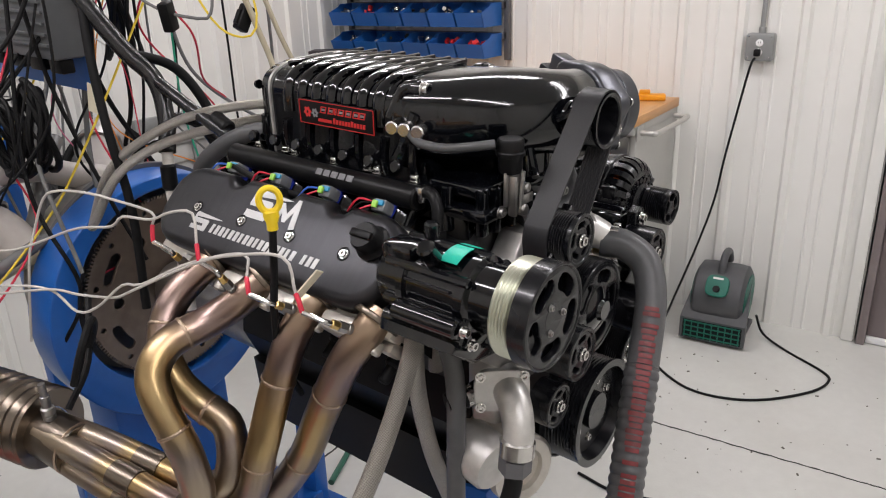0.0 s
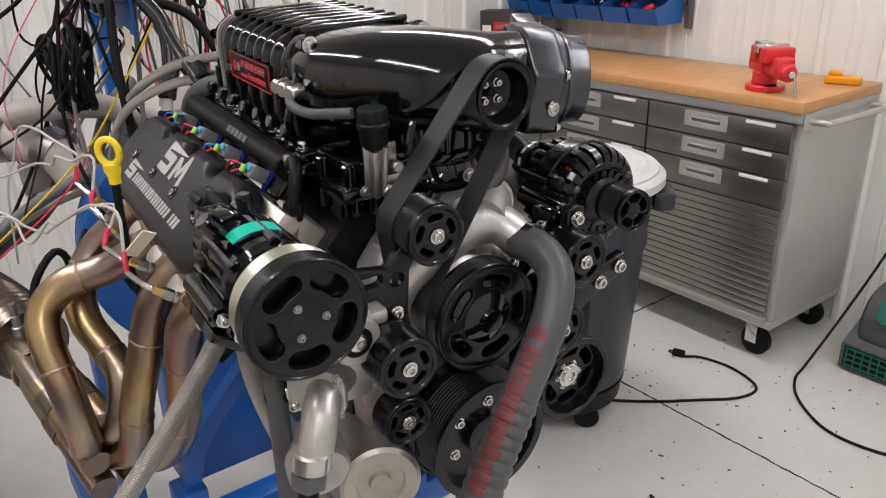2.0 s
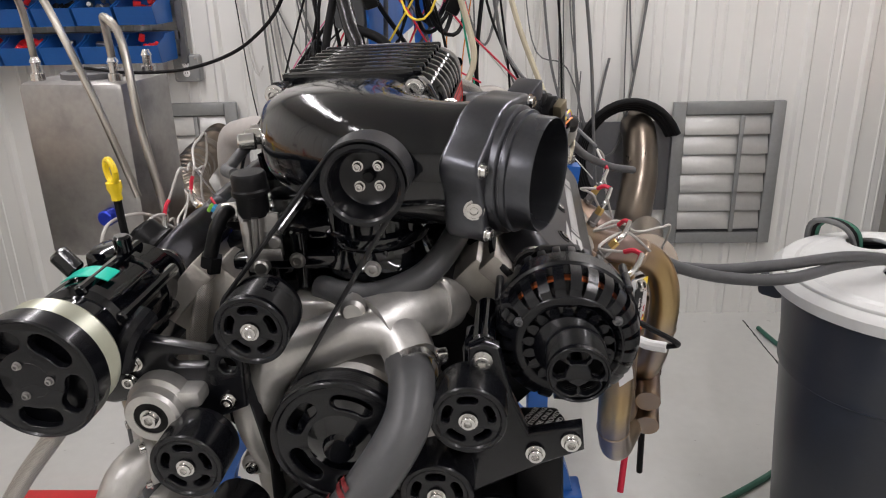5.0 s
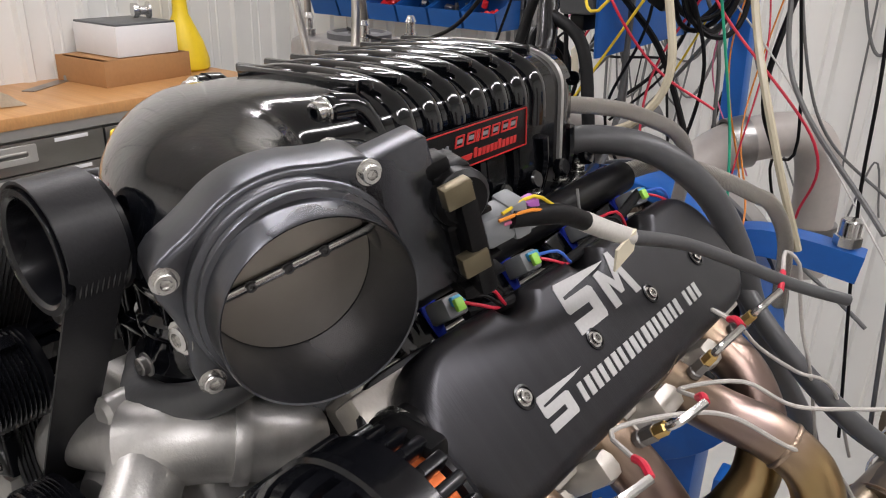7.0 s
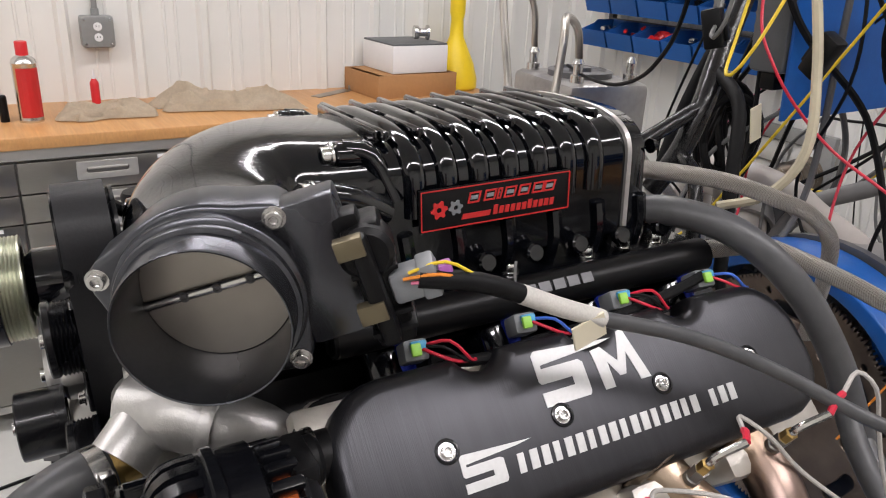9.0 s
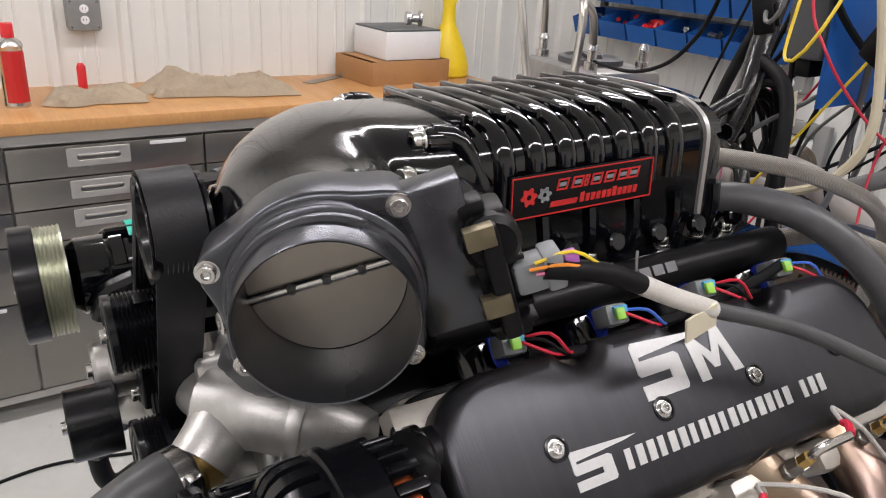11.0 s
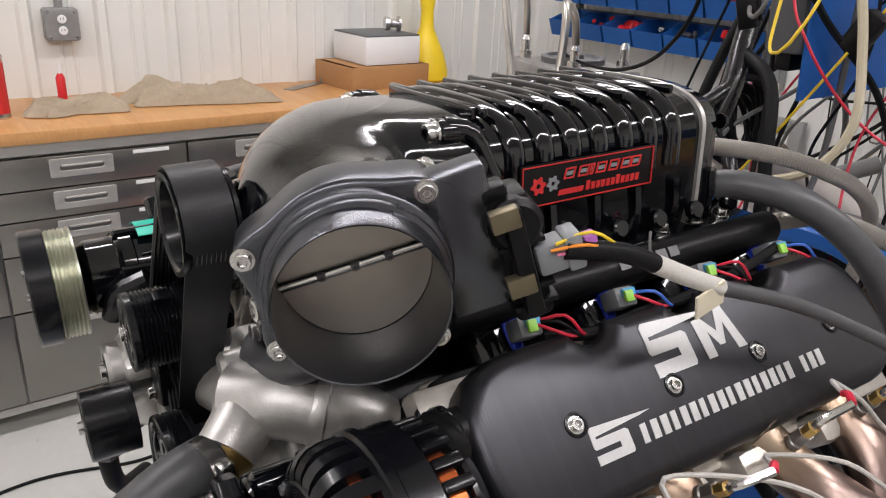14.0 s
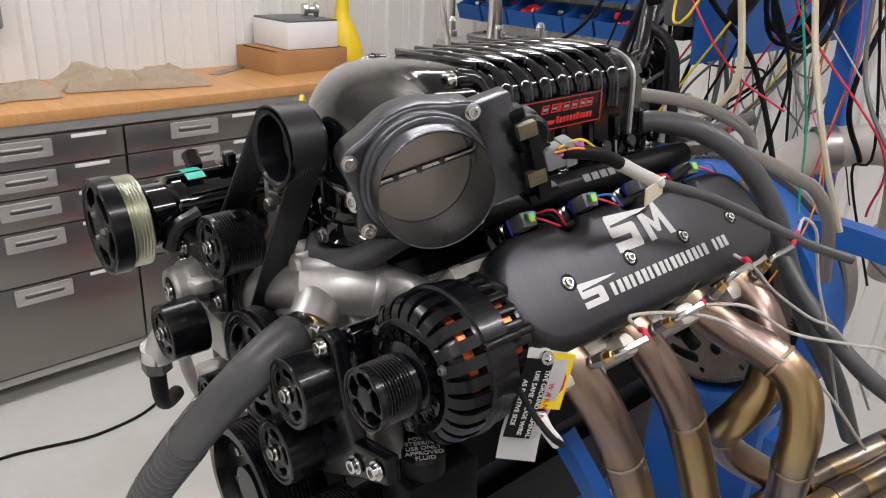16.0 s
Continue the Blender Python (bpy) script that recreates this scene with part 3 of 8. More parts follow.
def emblem():
    """The cover's emblem: a blocky stroke with a long tapering top bar, and a pointed double arch beside it."""
    sh = lambda P: [((-0.056 + 0.1060 * a + 0.06 * (h - 0.5) * 0.046) * 1.08, (h - 0.5) * 0.046 * 1.08) for a, h in P]
    return [sh([(0, 0), (0, 0.25), (0.30, 0.25), (0.30, 0.40), (0.02, 0.40), (0, 0.46), (0, 0.93), (0.03, 1), (0.75, 0.88), (0.60, 0.82), (0.05, 0.73), (0.05, 0.665), (0.39, 0.665), (0.425, 0.60), (0.425, 0.07), (0.405, 0)]),
            sh([(0.55, 0), (0.525, 0.74), (0.62, 0.77), (0.745, 0.43), (0.825, 0.97), (0.885, 0.97), (1, 0), (0.90, 0), (0.845, 0.56), (0.78, 0.17), (0.72, 0.17), (0.645, 0.48), (0.645, 0)])]


SILVERPRINT = mat("silver_print", (0.50, 0.50, 0.495), 0.38, 0.25, grain=0.10, grain_scale=300)
COVERBLACK = mat("brushed_black_cover", (0.038, 0.038, 0.042), 0.33, 0.75, grain=0.25, grain_scale=90, stretch=(1, 0.02, 1), bump=0.12, bump_scale=900)
for s in (1, -1):
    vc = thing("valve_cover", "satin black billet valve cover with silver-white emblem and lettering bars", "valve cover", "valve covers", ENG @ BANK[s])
    bm = plate_mesh("cover", [scalloped(s)], 0.052, 0.016, Matrix.Translation((0, 0, -0.052)), 5)
    part("cover", bm, COVERBLACK, vc, angle=50)
    bm = plate_mesh("rail", [rrect(0.525, 0.142, 0.04)], 0.008, 0.002, Matrix.Translation((-0.011, 0.007, -0.056)))
    part("base_flange", bm, SATIN, vc)
    for lp in emblem():
        bm = plate_mesh("emblem", [[(x + (-0.005 if s > 0 else 0.004), y + 0.034) for x, y in lp]], 0.0012, 0, Matrix.Translation((0, 0, -0.0004)))
        part("emblem", bm, SILVERPRINT, vc, "silver-white emblem", smooth=False)
    # a line of lettering drawn as plain bars
    bm = plate_mesh("lettering_bar", [[(x * 0.78 - 0.113, y * 0.60 - 0.021) for x, y in emblem()[0]]], 0.0012, 0, Matrix.Translation((0, 0, -0.0004)))
    part("lettering_bar", bm, SILVERPRINT, vc, smooth=False)
    for i in range(21):
        if i == 17:
            continue
        a = -0.112 + 0.0117 * i
        b = a + (0.0076 if i % 3 else 0.0062)
        loop = [(a, -0.0340), (b, -0.0340), (b + 0.0022, -0.0185), (a + 0.0022, -0.0185)]
        bm = plate_mesh("lettering_bar", [loop], 0.0012, 0, Matrix.Translation((0, 0, -0.0004)))
        part("lettering_bar", bm, SILVERPRINT, vc, smooth=False)
    for u in (-0.1665, -0.0555, 0.0555, 0.1665):
        bm = bmesh.new()
        lathe(bm, [(0.0105, 0.0), (0.0105, 0.0012), (0.0085, 0.0016), (0.0078, -0.001)], Matrix.Translation((u, 0, 0)), 20)
        part("bolt_seat", bm, MACHINED, vc)
    bolts(vc, [((u, 0, -0.001), (0, 0, 1)) for u in (-0.1665, -0.0555, 0.0555, 0.1665)], 0.0055, 0.005)
    fu = -0.262 if s > 0 else 0.239
    bm = bmesh.new()
    lathe(bm, [(0, 0.03), (0.017, 0.03), (0.02, 0.026), (0.02, 0.012), (0.024, 0.012), (0.024, 0.0), (0.021, 0), (0.021, -0.02)], at_axis((fu, 0.028, -0.026), (-s, 0, 0)), 24)
    part("breather_plug", bm, PLASTIC, vc, "black plug with a bright ring")
    bm = bmesh.new()
    lathe(bm, [(0.0215, 0.0), (0.0255, 0.0), (0.0255, 0.006), (0.0215, 0.006)], at_axis((fu, 0.028, -0.026), (-s, 0, 0)), 24)
    part("plug_ring", bm, STEEL, vc)
    if s < 0:
        bm = bmesh.new()
        lathe(bm, [(0.024, -0.004), (0.026, 0.004), (0.022, 0.008), (0.0205, 0.012), (0.0205, 0.027), (0.018, 0.031), (0, 0.031)], Matrix.Translation((0.208, 0.026, 0)), 26)
        part("oil_filler_cap", bm, PLASTIC, vc, "round black oil filler cap")
        bm = bmesh.new()
        box(bm, (0.036, 0.011, 0.006), (0.208, 0.026, 0.033), 0.002)
        part("cap_grip", bm, PLASTIC, vc)

# -- dipstick
dip = thing("dipstick", "engine oil dipstick with a yellow ring handle on a black tube", "dipstick", m=ENG)
part("dipstick_tube", tube_of([(-0.349, 0.026, 1.395), (-0.352, 0.03, 1.33), (-0.352, 0.042, 1.25), (-0.335, 0.06, 1.17), (-0.29, 0.08, 1.08)], 0.0055, 10), RUBBER, dip)
bm = bmesh.new()
tube(bm, [(-0.349, 0.026, 1.39), (-0.349, 0.026, 1.416)], lambda t: 0.0075 + 0.003 * (t > 0.5), 12)
ring = [Vector((-0.349, 0.026, 1.431)) + Vector((0.8 * math.cos(t), -0.6 * math.cos(t), 0)) * 0.0135 + Vector((0, 0, 0.0165 * math.sin(t))) for t in [2 * math.pi * i / 20 for i in range(21)]]
tube(bm, ring, 0.0045, 8, straight=True, caps=False)
part("ring_handle", bm, YELLOW, dip, "yellow plastic ring handle")

# -- supercharger
sc = thing("supercharger", "gloss black ribbed twin-screw supercharger with a red and black badge", "supercharger", m=ENG)


def case_ring(y, half, zl, zt, grow=0.0, n=26):
    """Cross-section: flat sides and an arched top."""
    pts = []
    h = half + grow
    top = zt + grow
    zs = zt - 0.050
    pts.append(Vector((-h, y, zl)))
    for i in range(n):
        t = math.pi - math.pi * i / (n - 1)
        c, q = math.cos(t), math.sin(t)
        e = 0.62
        pts.append(Vector((math.copysign(abs(c) ** e, c) * h, y, zs + abs(q) ** 0.72 * (top - zs))))
    pts.append(Vector((h, y, zl)))
    return pts


bm = bmesh.new()
loft(bm, [case_ring(y, hw, 1.42, zt) for y, hw, zt in ((0.0, 0.106, 1.540), (0.02, 0.111, 1.545), (0.27, 0.111, 1.545), (0.288, 0.112, 1.546))])
part("rotor_case", bm, GLOSS, sc, angle=40)
for k in range(7):
    y = 0.047 + 0.0335 * k
    bm = bmesh.new()
    rings = []
    for yy, g in ((y - 0.0125, -0.003), (y - 0.0105, 0.003), (y - 0.007, 0.0065), (y - 0.003, 0.0078), (y + 0.003, 0.0078), (y + 0.007, 0.0065), (y + 0.0105, 0.003), (y + 0.0125, -0.003)):
        rings.append([p for p in case_ring(yy, 0.111, 1.475, 1.545, g)])
    loft(bm, rings)
    part("case_rib", bm, GLOSS, sc, angle=60)
for k in range(8):
    y = 0.030 + 0.0335 * k
    for s in (-1, 1):
        bm = bmesh.new()
        box(bm, (0.080, 0.007, 0.010), (s * 0.050, y, 1.5465), 0.003, None)
        part("top_fin", bm, GLOSS, sc)
bm = bmesh.new()
loft(bm, [case_ring(y, 0.116, 1.40, 1.549) for y in (0.288, 0.2935)])
part("rear_gasket_plate", bm, CAST, sc, "bright aluminium spacer plate")
bm = bmesh.new()
loft(bm, [case_ring(y, h, 1.402, zt) for y, h, zt in ((0.2936, 0.115, 1.548), (0.312, 0.114, 1.546), (0.322, 0.105, 1.538), (0.325, 0.09, 1.525))])
part("rear_cover", bm, GLOSS, sc, angle=40)
bolts(sc, [((s * 0.109, 0.323, z), (0, 1, 0)) for s in (-1, 1) for z in (1.42, 1.51)], 0.006, 0.008, GLOSS)
# inlet elbow sweeping from the case to the throttle flange
TB_N = Vector((0.93, -0.36, -0.07)).normalized()
TB_S = Vector((0.36, 0.93, 0)).normalized()
TB_S = (TB_S - TB_N * TB_S.dot(TB_N)).normalized()
TB_U = TB_N.cross(TB_S)
TB_C = Vector((0.2026, -0.154, 1.4706))
bm = bmesh.new()
rings = []
for c, nrm, a, b, e in (((0.0, 0.022, 1.484), (0, -1, 0), 0.107, 0.062, 0.62), ((0.0, -0.03, 1.484), (0, -1, 0), 0.106, 0.066, 0.66), ((0.008, -0.068, 1.485), (0.15, -1, 0), 0.097, 0.068, 0.74),
                        ((0.032, -0.098, 1.484), (0.45, -1, 0), 0.086, 0.069, 0.82), ((0.062, -0.120, 1.482), (0.8, -0.8, -0.02), 0.076, 0.068, 0.88), ((0.098, -0.136, 1.478), (0.9, -0.5, -0.04), 0.069, 0.067, 0.93),
                        ((0.130, -0.139, 1.475), (0.93, -0.42, -0.06), 0.067, 0.066, 1.0), ((0.164, -0.139, 1.473), tuple(TB_N), 0.066, 0.066, 1.0)):
    nv = Vector(nrm).normalized()
    sd = Vector((0, 0, 1)).cross(nv).normalized()
    up = nv.cross(sd)
    ring = []
    for i in range(40):
        t = 2 * math.pi * i / 40
        x, y = math.cos(t), math.sin(t)
        ring.append(Vector(c) + sd * math.copysign(abs(x) ** e, x) * a + up * math.copysign(abs(y) ** e, y) * b)
    rings.append(ring)
# smooth between the set sections
fine = []
for i in range(len(rings) - 1):
    p0, p1, p2, p3 = rings[max(i - 1, 0)], rings[i], rings[i + 1], rings[min(i + 2, len(rings) - 1)]
    for q in range(4):
        t = q / 4
        fine.append([0.5 * (2 * b + (c - a) * t + (2 * a - 5 * b + 4 * c - d) * t * t + (3 * b - a - 3 * c + d) * t ** 3) for a, b, c, d in zip(p0, p1, p2, p3)])
fine.append(rings[-1])
loft(bm, fine)
part("inlet_elbow", bm, ELBOW, sc, "smooth gloss black inlet elbow", angle=60)
part("top_ridge", box_of((0.16, 0.006, 0.012), (0.0, 0.024, 1.545), 0.002), GLOSS, sc)
for s in (-1, 1):
    bm = bmesh.new()
    tube(bm, [(s * 0.105, 0.028, 1.49), (s * 0.092, 0.012, 1.53), (s * 0.085, -0.012, 1.537)], 0.011, 12)
    cyl(bm, 0.013, 0.03, at_axis((s * 0.086, 0.008, 1.532), (0, -1, 0.06)), 16, 0.003)
    part("case_boss", bm, GLOSS, sc)
    part("case_web", tube_of([(s * 0.112, 0.01, 1.43), (s * 0.108, -0.005, 1.46), (s * 0.1, -0.02, 1.50)], 0.012, 10), GLOSS, sc)
part("case_boss", tube_of([(0.115, 0.015, 1.485), (0.125, -0.02, 1.505), (0.13, -0.055, 1.515)], 0.012, 12), GLOSS, sc)
bolts(sc, [((s * 0.086, -0.022, 1.534), (0, -1, 0.06)) for s in (-1, 1)] + [((0.131, -0.058, 1.516), (0.25, -0.9, 0.3))], 0.009, 0.010)
# small fins at the snout
for p, q in (((0.12, -0.16, 1.45), (0.10, -0.19, 1.47)), ((-0.02, -0.165, 1.45), (-0.045, -0.19, 1.42)), ((0.03, -0.16, 1.475), (0.028, -0.21, 1.505))):
    part("snout_web", tube_of([p, q], 0.006, 8), GLOSS, sc)
bm = bmesh.new()
lathe(bm, [(0.046, 0), (0.046, 0.03), (0.034, 0.045), (0.03, 0.075), (0.02, 0.08), (0.0, 0.08)], at_axis((0.06, -0.115, 1.482), FWD), 28)
part("drive_snout", bm, GLOSS, sc)
# badges
for s in (-1, 1):
    bd = part("badge", box_of((0.003, 0.165, 0.040), (s * 0.1215, 0.128, 1.482), 0.001), PLASTIC, sc, "black badge with red border and bars")
    def tilt(y0, y1, z0, z1, mm, nm="badge_bar"):
        part(nm, box_of((0.0012, y1 - y0, z1 - z0), (s * 0.1235, (y0 + y1) / 2, (z0 + z1) / 2), 0.0), mm, bd, smooth=False)
    for z in (1.4635, 1.5005):
        tilt(0.047, 0.209, z - 0.0005, z + 0.0005, REDPRINT, "badge_border")
    for y in (0.047, 0.209):
        tilt(y - 0.0005, y + 0.0005, 1.4635, 1.5005, REDPRINT, "badge_border")
    fr = 1 if s > 0 else -1
    yy = lambda t: 0.128 + fr * t
    def bar(t0, t1, z0, z1, mm):
        a, b = sorted((yy(t0), yy(t1)))
        tilt(a, b, z0, z1, mm)
    sg = Matrix(((0, 0, s, 0), (fr, 0, 0, 0), (0, 1, 0, 0), (0, 0, 0, 1)))
    sg.translation = (s * 0.1228, 0.128, 1.482)
    for cx, mm, r in ((-0.063, REDPRINT, 0.0088), (-0.046, CONNGREY, 0.0075)):
        wheel = [((r if i % 4 < 2 else r * 0.72) * math.cos(2 * math.pi * i / 24) + cx, (r if i % 4 < 2 else r * 0.72) * math.sin(2 * math.pi * i / 24)) for i in range(24)]
        part("badge_wheel", plate_mesh("badge_wheel", [wheel, circle(r * 0.3, 10, cx, 0)], 0.0012, 0, sg), mm, bd, smooth=False)
    for t0 in (-0.034, -0.017, -0.003, 0.005, 0.021, 0.037, 0.050):
        w = 0.005 if t0 == -0.003 else 0.0125
        o = [(t0, 0.002), (t0 + w, 0.002), (t0 + w + 0.003, 0.0125), (t0 + 0.003, 0.0125)]
        i_ = [(t0 + 0.0022, 0.0035), (t0 + 0.0042, 0.011), (t0 + w + 0.001, 0.011), (t0 + w - 0.001, 0.0035)]
        part("badge_bar", plate_mesh("badge_bar", [o, i_], 0.0012, 0, sg), REDPRINT, bd, smooth=False)
        part("badge_bar", plate_mesh("badge_bar", [[(t0 + 0.0034, 0.0055), (t0 + w - 0.0014, 0.0055), (t0 + w - 0.0004, 0.0090), (t0 + 0.0044, 0.0090)]], 0.0011, 0, sg), CONNGREY, bd, smooth=False)
    part("badge_bar", plate_mesh("badge_bar", [[(-0.040, -0.0125), (-0.010, -0.0125), (-0.008, -0.0075), (-0.038, -0.0075)]], 0.0012, 0, sg), REDPRINT, bd, smooth=False)
    for k in range(11):
        t0 = -0.006 + 0.0064 * k
        h = -0.0035 if k in (0, 6) else -0.0055
        part("badge_bar", plate_mesh("badge_bar", [[(t0, -0.0125), (t0 + 0.0045, -0.0125), (t0 + 0.0057, h), (t0 + 0.0012, h)]], 0.0012, 0, sg), REDPRINT, bd, smooth=False)
# lower case and base plate
lower = thing("intake_manifold", "gloss black cast intake manifold under the supercharger", "intake manifold", m=ENG)
bm = bmesh.new()
loft(bm, [[Vector((sx * w, y, z)) for sx, y in ((-1, -0.035), (1, -0.035), (1, 0.375), (-1, 0.375))] for z, w in ((1.30, 0.085), (1.36, 0.10), (1.395, 0.10), (1.43, 0.106))])
part("manifold_body", bm, GLOSS, lower, angle=20)
part("manifold_flange", box_of((0.255, 0.43, 0.012), (0, 0.17, 1.394), 0.004), GLOSS, lower)
rnd = random.Random(4)
for s in (-1, 1):
    for k in range(4):
        y = 0.0 + 0.112 * k + (0.0 if s > 0 else -0.02)
        bm = bmesh.new()
        tube(bm, [(s * 0.085, y, 1.375), (s * 0.13, y, 1.365), (s * 0.165, y, 1.33)], lambda t: 0.026 - 0.003 * t, 14)
        for q in range(3):
            yy2 = y + 0.04 + 0.012 * q
            cyl(bm, 0.007, 0.03, at_axis((s * (0.10 + 0.012 * q), yy2, 1.36 + 0.01 * rnd.random()), (s * 0.4, 0, 1)), 10, 0.002)
        part("runner", bm, GLOSS, lower)
    for k in range(7):
        y = -0.02 + 0.055 * k
        part("side_rib", tube_of([(s * 0.108, y, 1.40), (s * 0.112, y + 0.004, 1.43), (s * 0.113, y, 1.46)], 0.0075, 8), GLOSS, lower)
        bm = bmesh.new()
        cyl(bm, 0.010, 0.012, at_axis((s * 0.118, y + 0.025, 1.42), (s, 0, 0.3)), 12, 0.002)
        part("side_boss", bm, GLOSS, lower)
bolts(lower, [((s * 0.112, y, 1.400), (0, 0, 1)) for s in (-1, 1) for y in (-0.02, 0.055, 0.15, 0.245, 0.339)], 0.0075, 0.011)
bm = bmesh.new()
lathe(bm, [(0, 0), (0.062, 0), (0.066, 0.01), (0.06, 0.016), (0.056, 0.03), (0.06, 0.036), (0.06, 0.046), (0.052, 0.05), (0.052, 0.09), (0.0, 0.09)], at_axis((0.045, -0.115, 1.355), (0, 0, 1)), 30)
part("bypass_neck", bm, GLOSS, lower)
for k in range(10):
    t = 2 * math.pi * k / 10
    part("neck_rib", box_of((0.006, 0.006, 0.07), (0.045 + 0.054 * math.cos(t), -0.115 + 0.054 * math.sin(t), 1.40), 0.0015), GLOSS, lower)
part("front_casting", box_of((0.15, 0.11, 0.018), (-0.045, -0.10, 1.368), 0.006), GLOSS, lower)
part("front_flange", box_of((0.13, 0.10, 0.02), (-0.04, -0.09, 1.398), 0.006), GLOSS, lower)
part("front_block", box_of((0.05, 0.06, 0.06), (-0.085, -0.09, 1.345), 0.008), GLOSS, lower)
for x, y in ((-0.10, -0.135), (-0.04, -0.145), (-0.11, -0.08), (0.02, -0.15), (-0.075, -0.14)):
    bm = bmesh.new()
    cyl(bm, 0.010, 0.07, at_axis((x, y, 1.335), (0, 0, 1)), 12, 0.002)
    part("bolt_boss", bm, GLOSS, lower)
bolts(lower, [((-0.04, -0.160, 1.374), FWD), ((-0.09, -0.160, 1.374), FWD), ((0.05, -0.182, 1.372), FWD)], 0.007, 0.007, DULLSTEEL)

# bypass actuator and its vacuum hose
byp = thing("bypass_valve_actuator", "black vacuum bypass actuator with a linkage and hose", "actuator", m=ENG)
bm = bmesh.new()
lathe(bm, [(0, 0), (0.015, 0), (0.0175, 0.006), (0.0175, 0.024), (0.0205, 0.025), (0.0205, 0.030), (0.0190, 0.032), (0.0190, 0.046), (0.0170, 0.049), (0.0, 0.050)], at_axis((-0.078, -0.168, 1.432), (0, 0, 1)), 26)
part("canister", bm, PLASTIC, byp)
bm = bmesh.new()
box(bm, (0.045, 0.004, 0.05), (-0.073, -0.17, 1.41), 0.001)
box(bm, (0.008, 0.012, 0.06), (-0.085, -0.178, 1.40), 0.002)
cyl(bm, 0.004, 0.06, at_axis((-0.078, -0.185, 1.375), (0.1, 0, 1)), 8)
cyl(bm, 0.008, 0.01, at_axis((-0.055, -0.175, 1.405), FWD), 14, 0.002)
cyl(bm, 0.009, 0.012, at_axis((-0.072, -0.18, 1.378), FWD), 14, 0.002)
box(bm, (0.03, 0.003, 0.014), (-0.062, -0.186, 1.392), 0.001)
part("linkage", bm, DULLSTEEL, byp, "dull steel linkage")
part("vacuum_hose", tube_of([(-0.098, -0.155, 1.475), (-0.118, -0.13, 1.472), (-0.128, -0.09, 1.466), (-0.132, -0.05, 1.468), (-0.125, -0.028, 1.476)], 0.0066, 12), HOSE, byp)
for y in (-0.03, -0.005, 0.018):
    bm = bmesh.new()
    cyl(bm, 0.0105, 0.022, at_axis((-0.112, y - 0.008, 1.482), (-1, -0.3, 0)), 14, 0.002)
    part("port_plug", bm, STEEL, byp, "bright port plug")

# -- throttle body
tb = thing("throttle", "large black billet throttle body with closed butterfly and electric actuator", "throttle body", m=ENG)
TBM = Matrix((TB_S, TB_U, TB_N)).transposed().to_4x4()
TBM.translation = TB_C
TBA = TBM @ Matrix.Rotation(radians(16), 4, "Z")
out = []
for i in range(64):
    t = 2 * math.pi * i / 64
    lob = 0.0
    for a in (165, 52, 222, 318):
        d = abs((math.degrees(t) - a + 180) % 360 - 180)
        lob = max(lob, math.exp(-(d / 15.0) ** 2))
    r = 0.0715 + 0.0135 * lob
    out.append((r * math.cos(t), r * math.sin(t)))
bm = plate_mesh("flange", [out, circle(0.0565, 48)], 0.044, 0.005, TBM @ Matrix.Translation((0, 0, -0.046)))
part("flange", bm, ANOD, tb)
bm = bmesh.new()
lathe(bm, [(0.0560, -0.06), (0.0560, 0.0), (0.0568, 0.036), (0.0574, 0.0405), (0.0584, 0.0412), (0.0592, 0.039), (0.0594, 0.020), (0.0602, 0.0165), (0.0632, 0.0155), (0.0638, 0.014), (0.0638, 0.0105), (0.0622, 0.0095), (0.0622, 0.0075), (0.0655, 0.0065), (0.0668, 0.005), (0.0672, 0.0), (0.0672, -0.004)], TBM, 72)
part("inlet_ring", bm, ANOD, tb)
bm = bmesh.new()
box(bm, (0.05, 0.110, 0.03), (0.080, -0.004, -0.017), 0.003, TBA)
part("actuator_side", bm, ANOD, tb)
bm = bmesh.new()
lathe(bm, [(0, -0.0012), (0.0556, -0.0012), (0.0556, 0.0012), (0, 0.0012)], TBM @ Matrix.Translation((0, 0, -0.026)) @ Matrix.Rotation(radians(15), 4, "Z") @ Matrix.Rotation(radians(-4), 4, "X"), 64)
part("butterfly", bm, PLATE, tb, "bronze-grey throttle plate")
bm = bmesh.new()
SH = TBM @ Matrix.Translation((0, 0, -0.026)) @ Matrix.Rotation(radians(15), 4, "Z") @ Matrix.Rotation(radians(-4), 4, "X")
cyl(bm, 0.0042, 0.1115, SH @ at_axis((-0.0557, 0.0, 0.002), (1, 0, 0)), 12)
part("shaft", bm, STEEL, tb, "bright throttle shaft")
bolts(tb, [((SH @ Vector((u, 0, 0.0055))), SH.to_3x3() @ Vector((0, 0, 1))) for u in (-0.025, 0.0, 0.025)], 0.003, 0.002, DARKSTEEL, "screw")
bolts(tb, [(TBM @ Vector((0.0775 * math.cos(radians(a)), 0.0775 * math.sin(radians(a)), -0.0025)), TB_N) for a in (165, 52, 222, 318)], 0.0062, 0.006)
bolts(tb, [(Vector((0.165, -0.214, 1.448)), Vector((0.1, -1, 0)))], 0.008, 0.004)
bm = bmesh.new()
box(bm, (0.03, 0.102, 0.036), (0.114, -0.027, -0.016), 0.006, TBA)
box(bm, (0.014, 0.088, 0.026), (0.112, -0.022, 0.006), 0.004, TBA)
cyl(bm, 0.020, 0.030, TBA @ at_axis((0.114, 0.004, -0.020), (0, 0, 1)), 20, 0.004)
box(bm, (0.020, 0.014, 0.022), (0.106, 0.026, -0.012), 0.004, TBA)
part("actuator_housing", bm, PLASTIC, tb, "moulded black actuator housing")
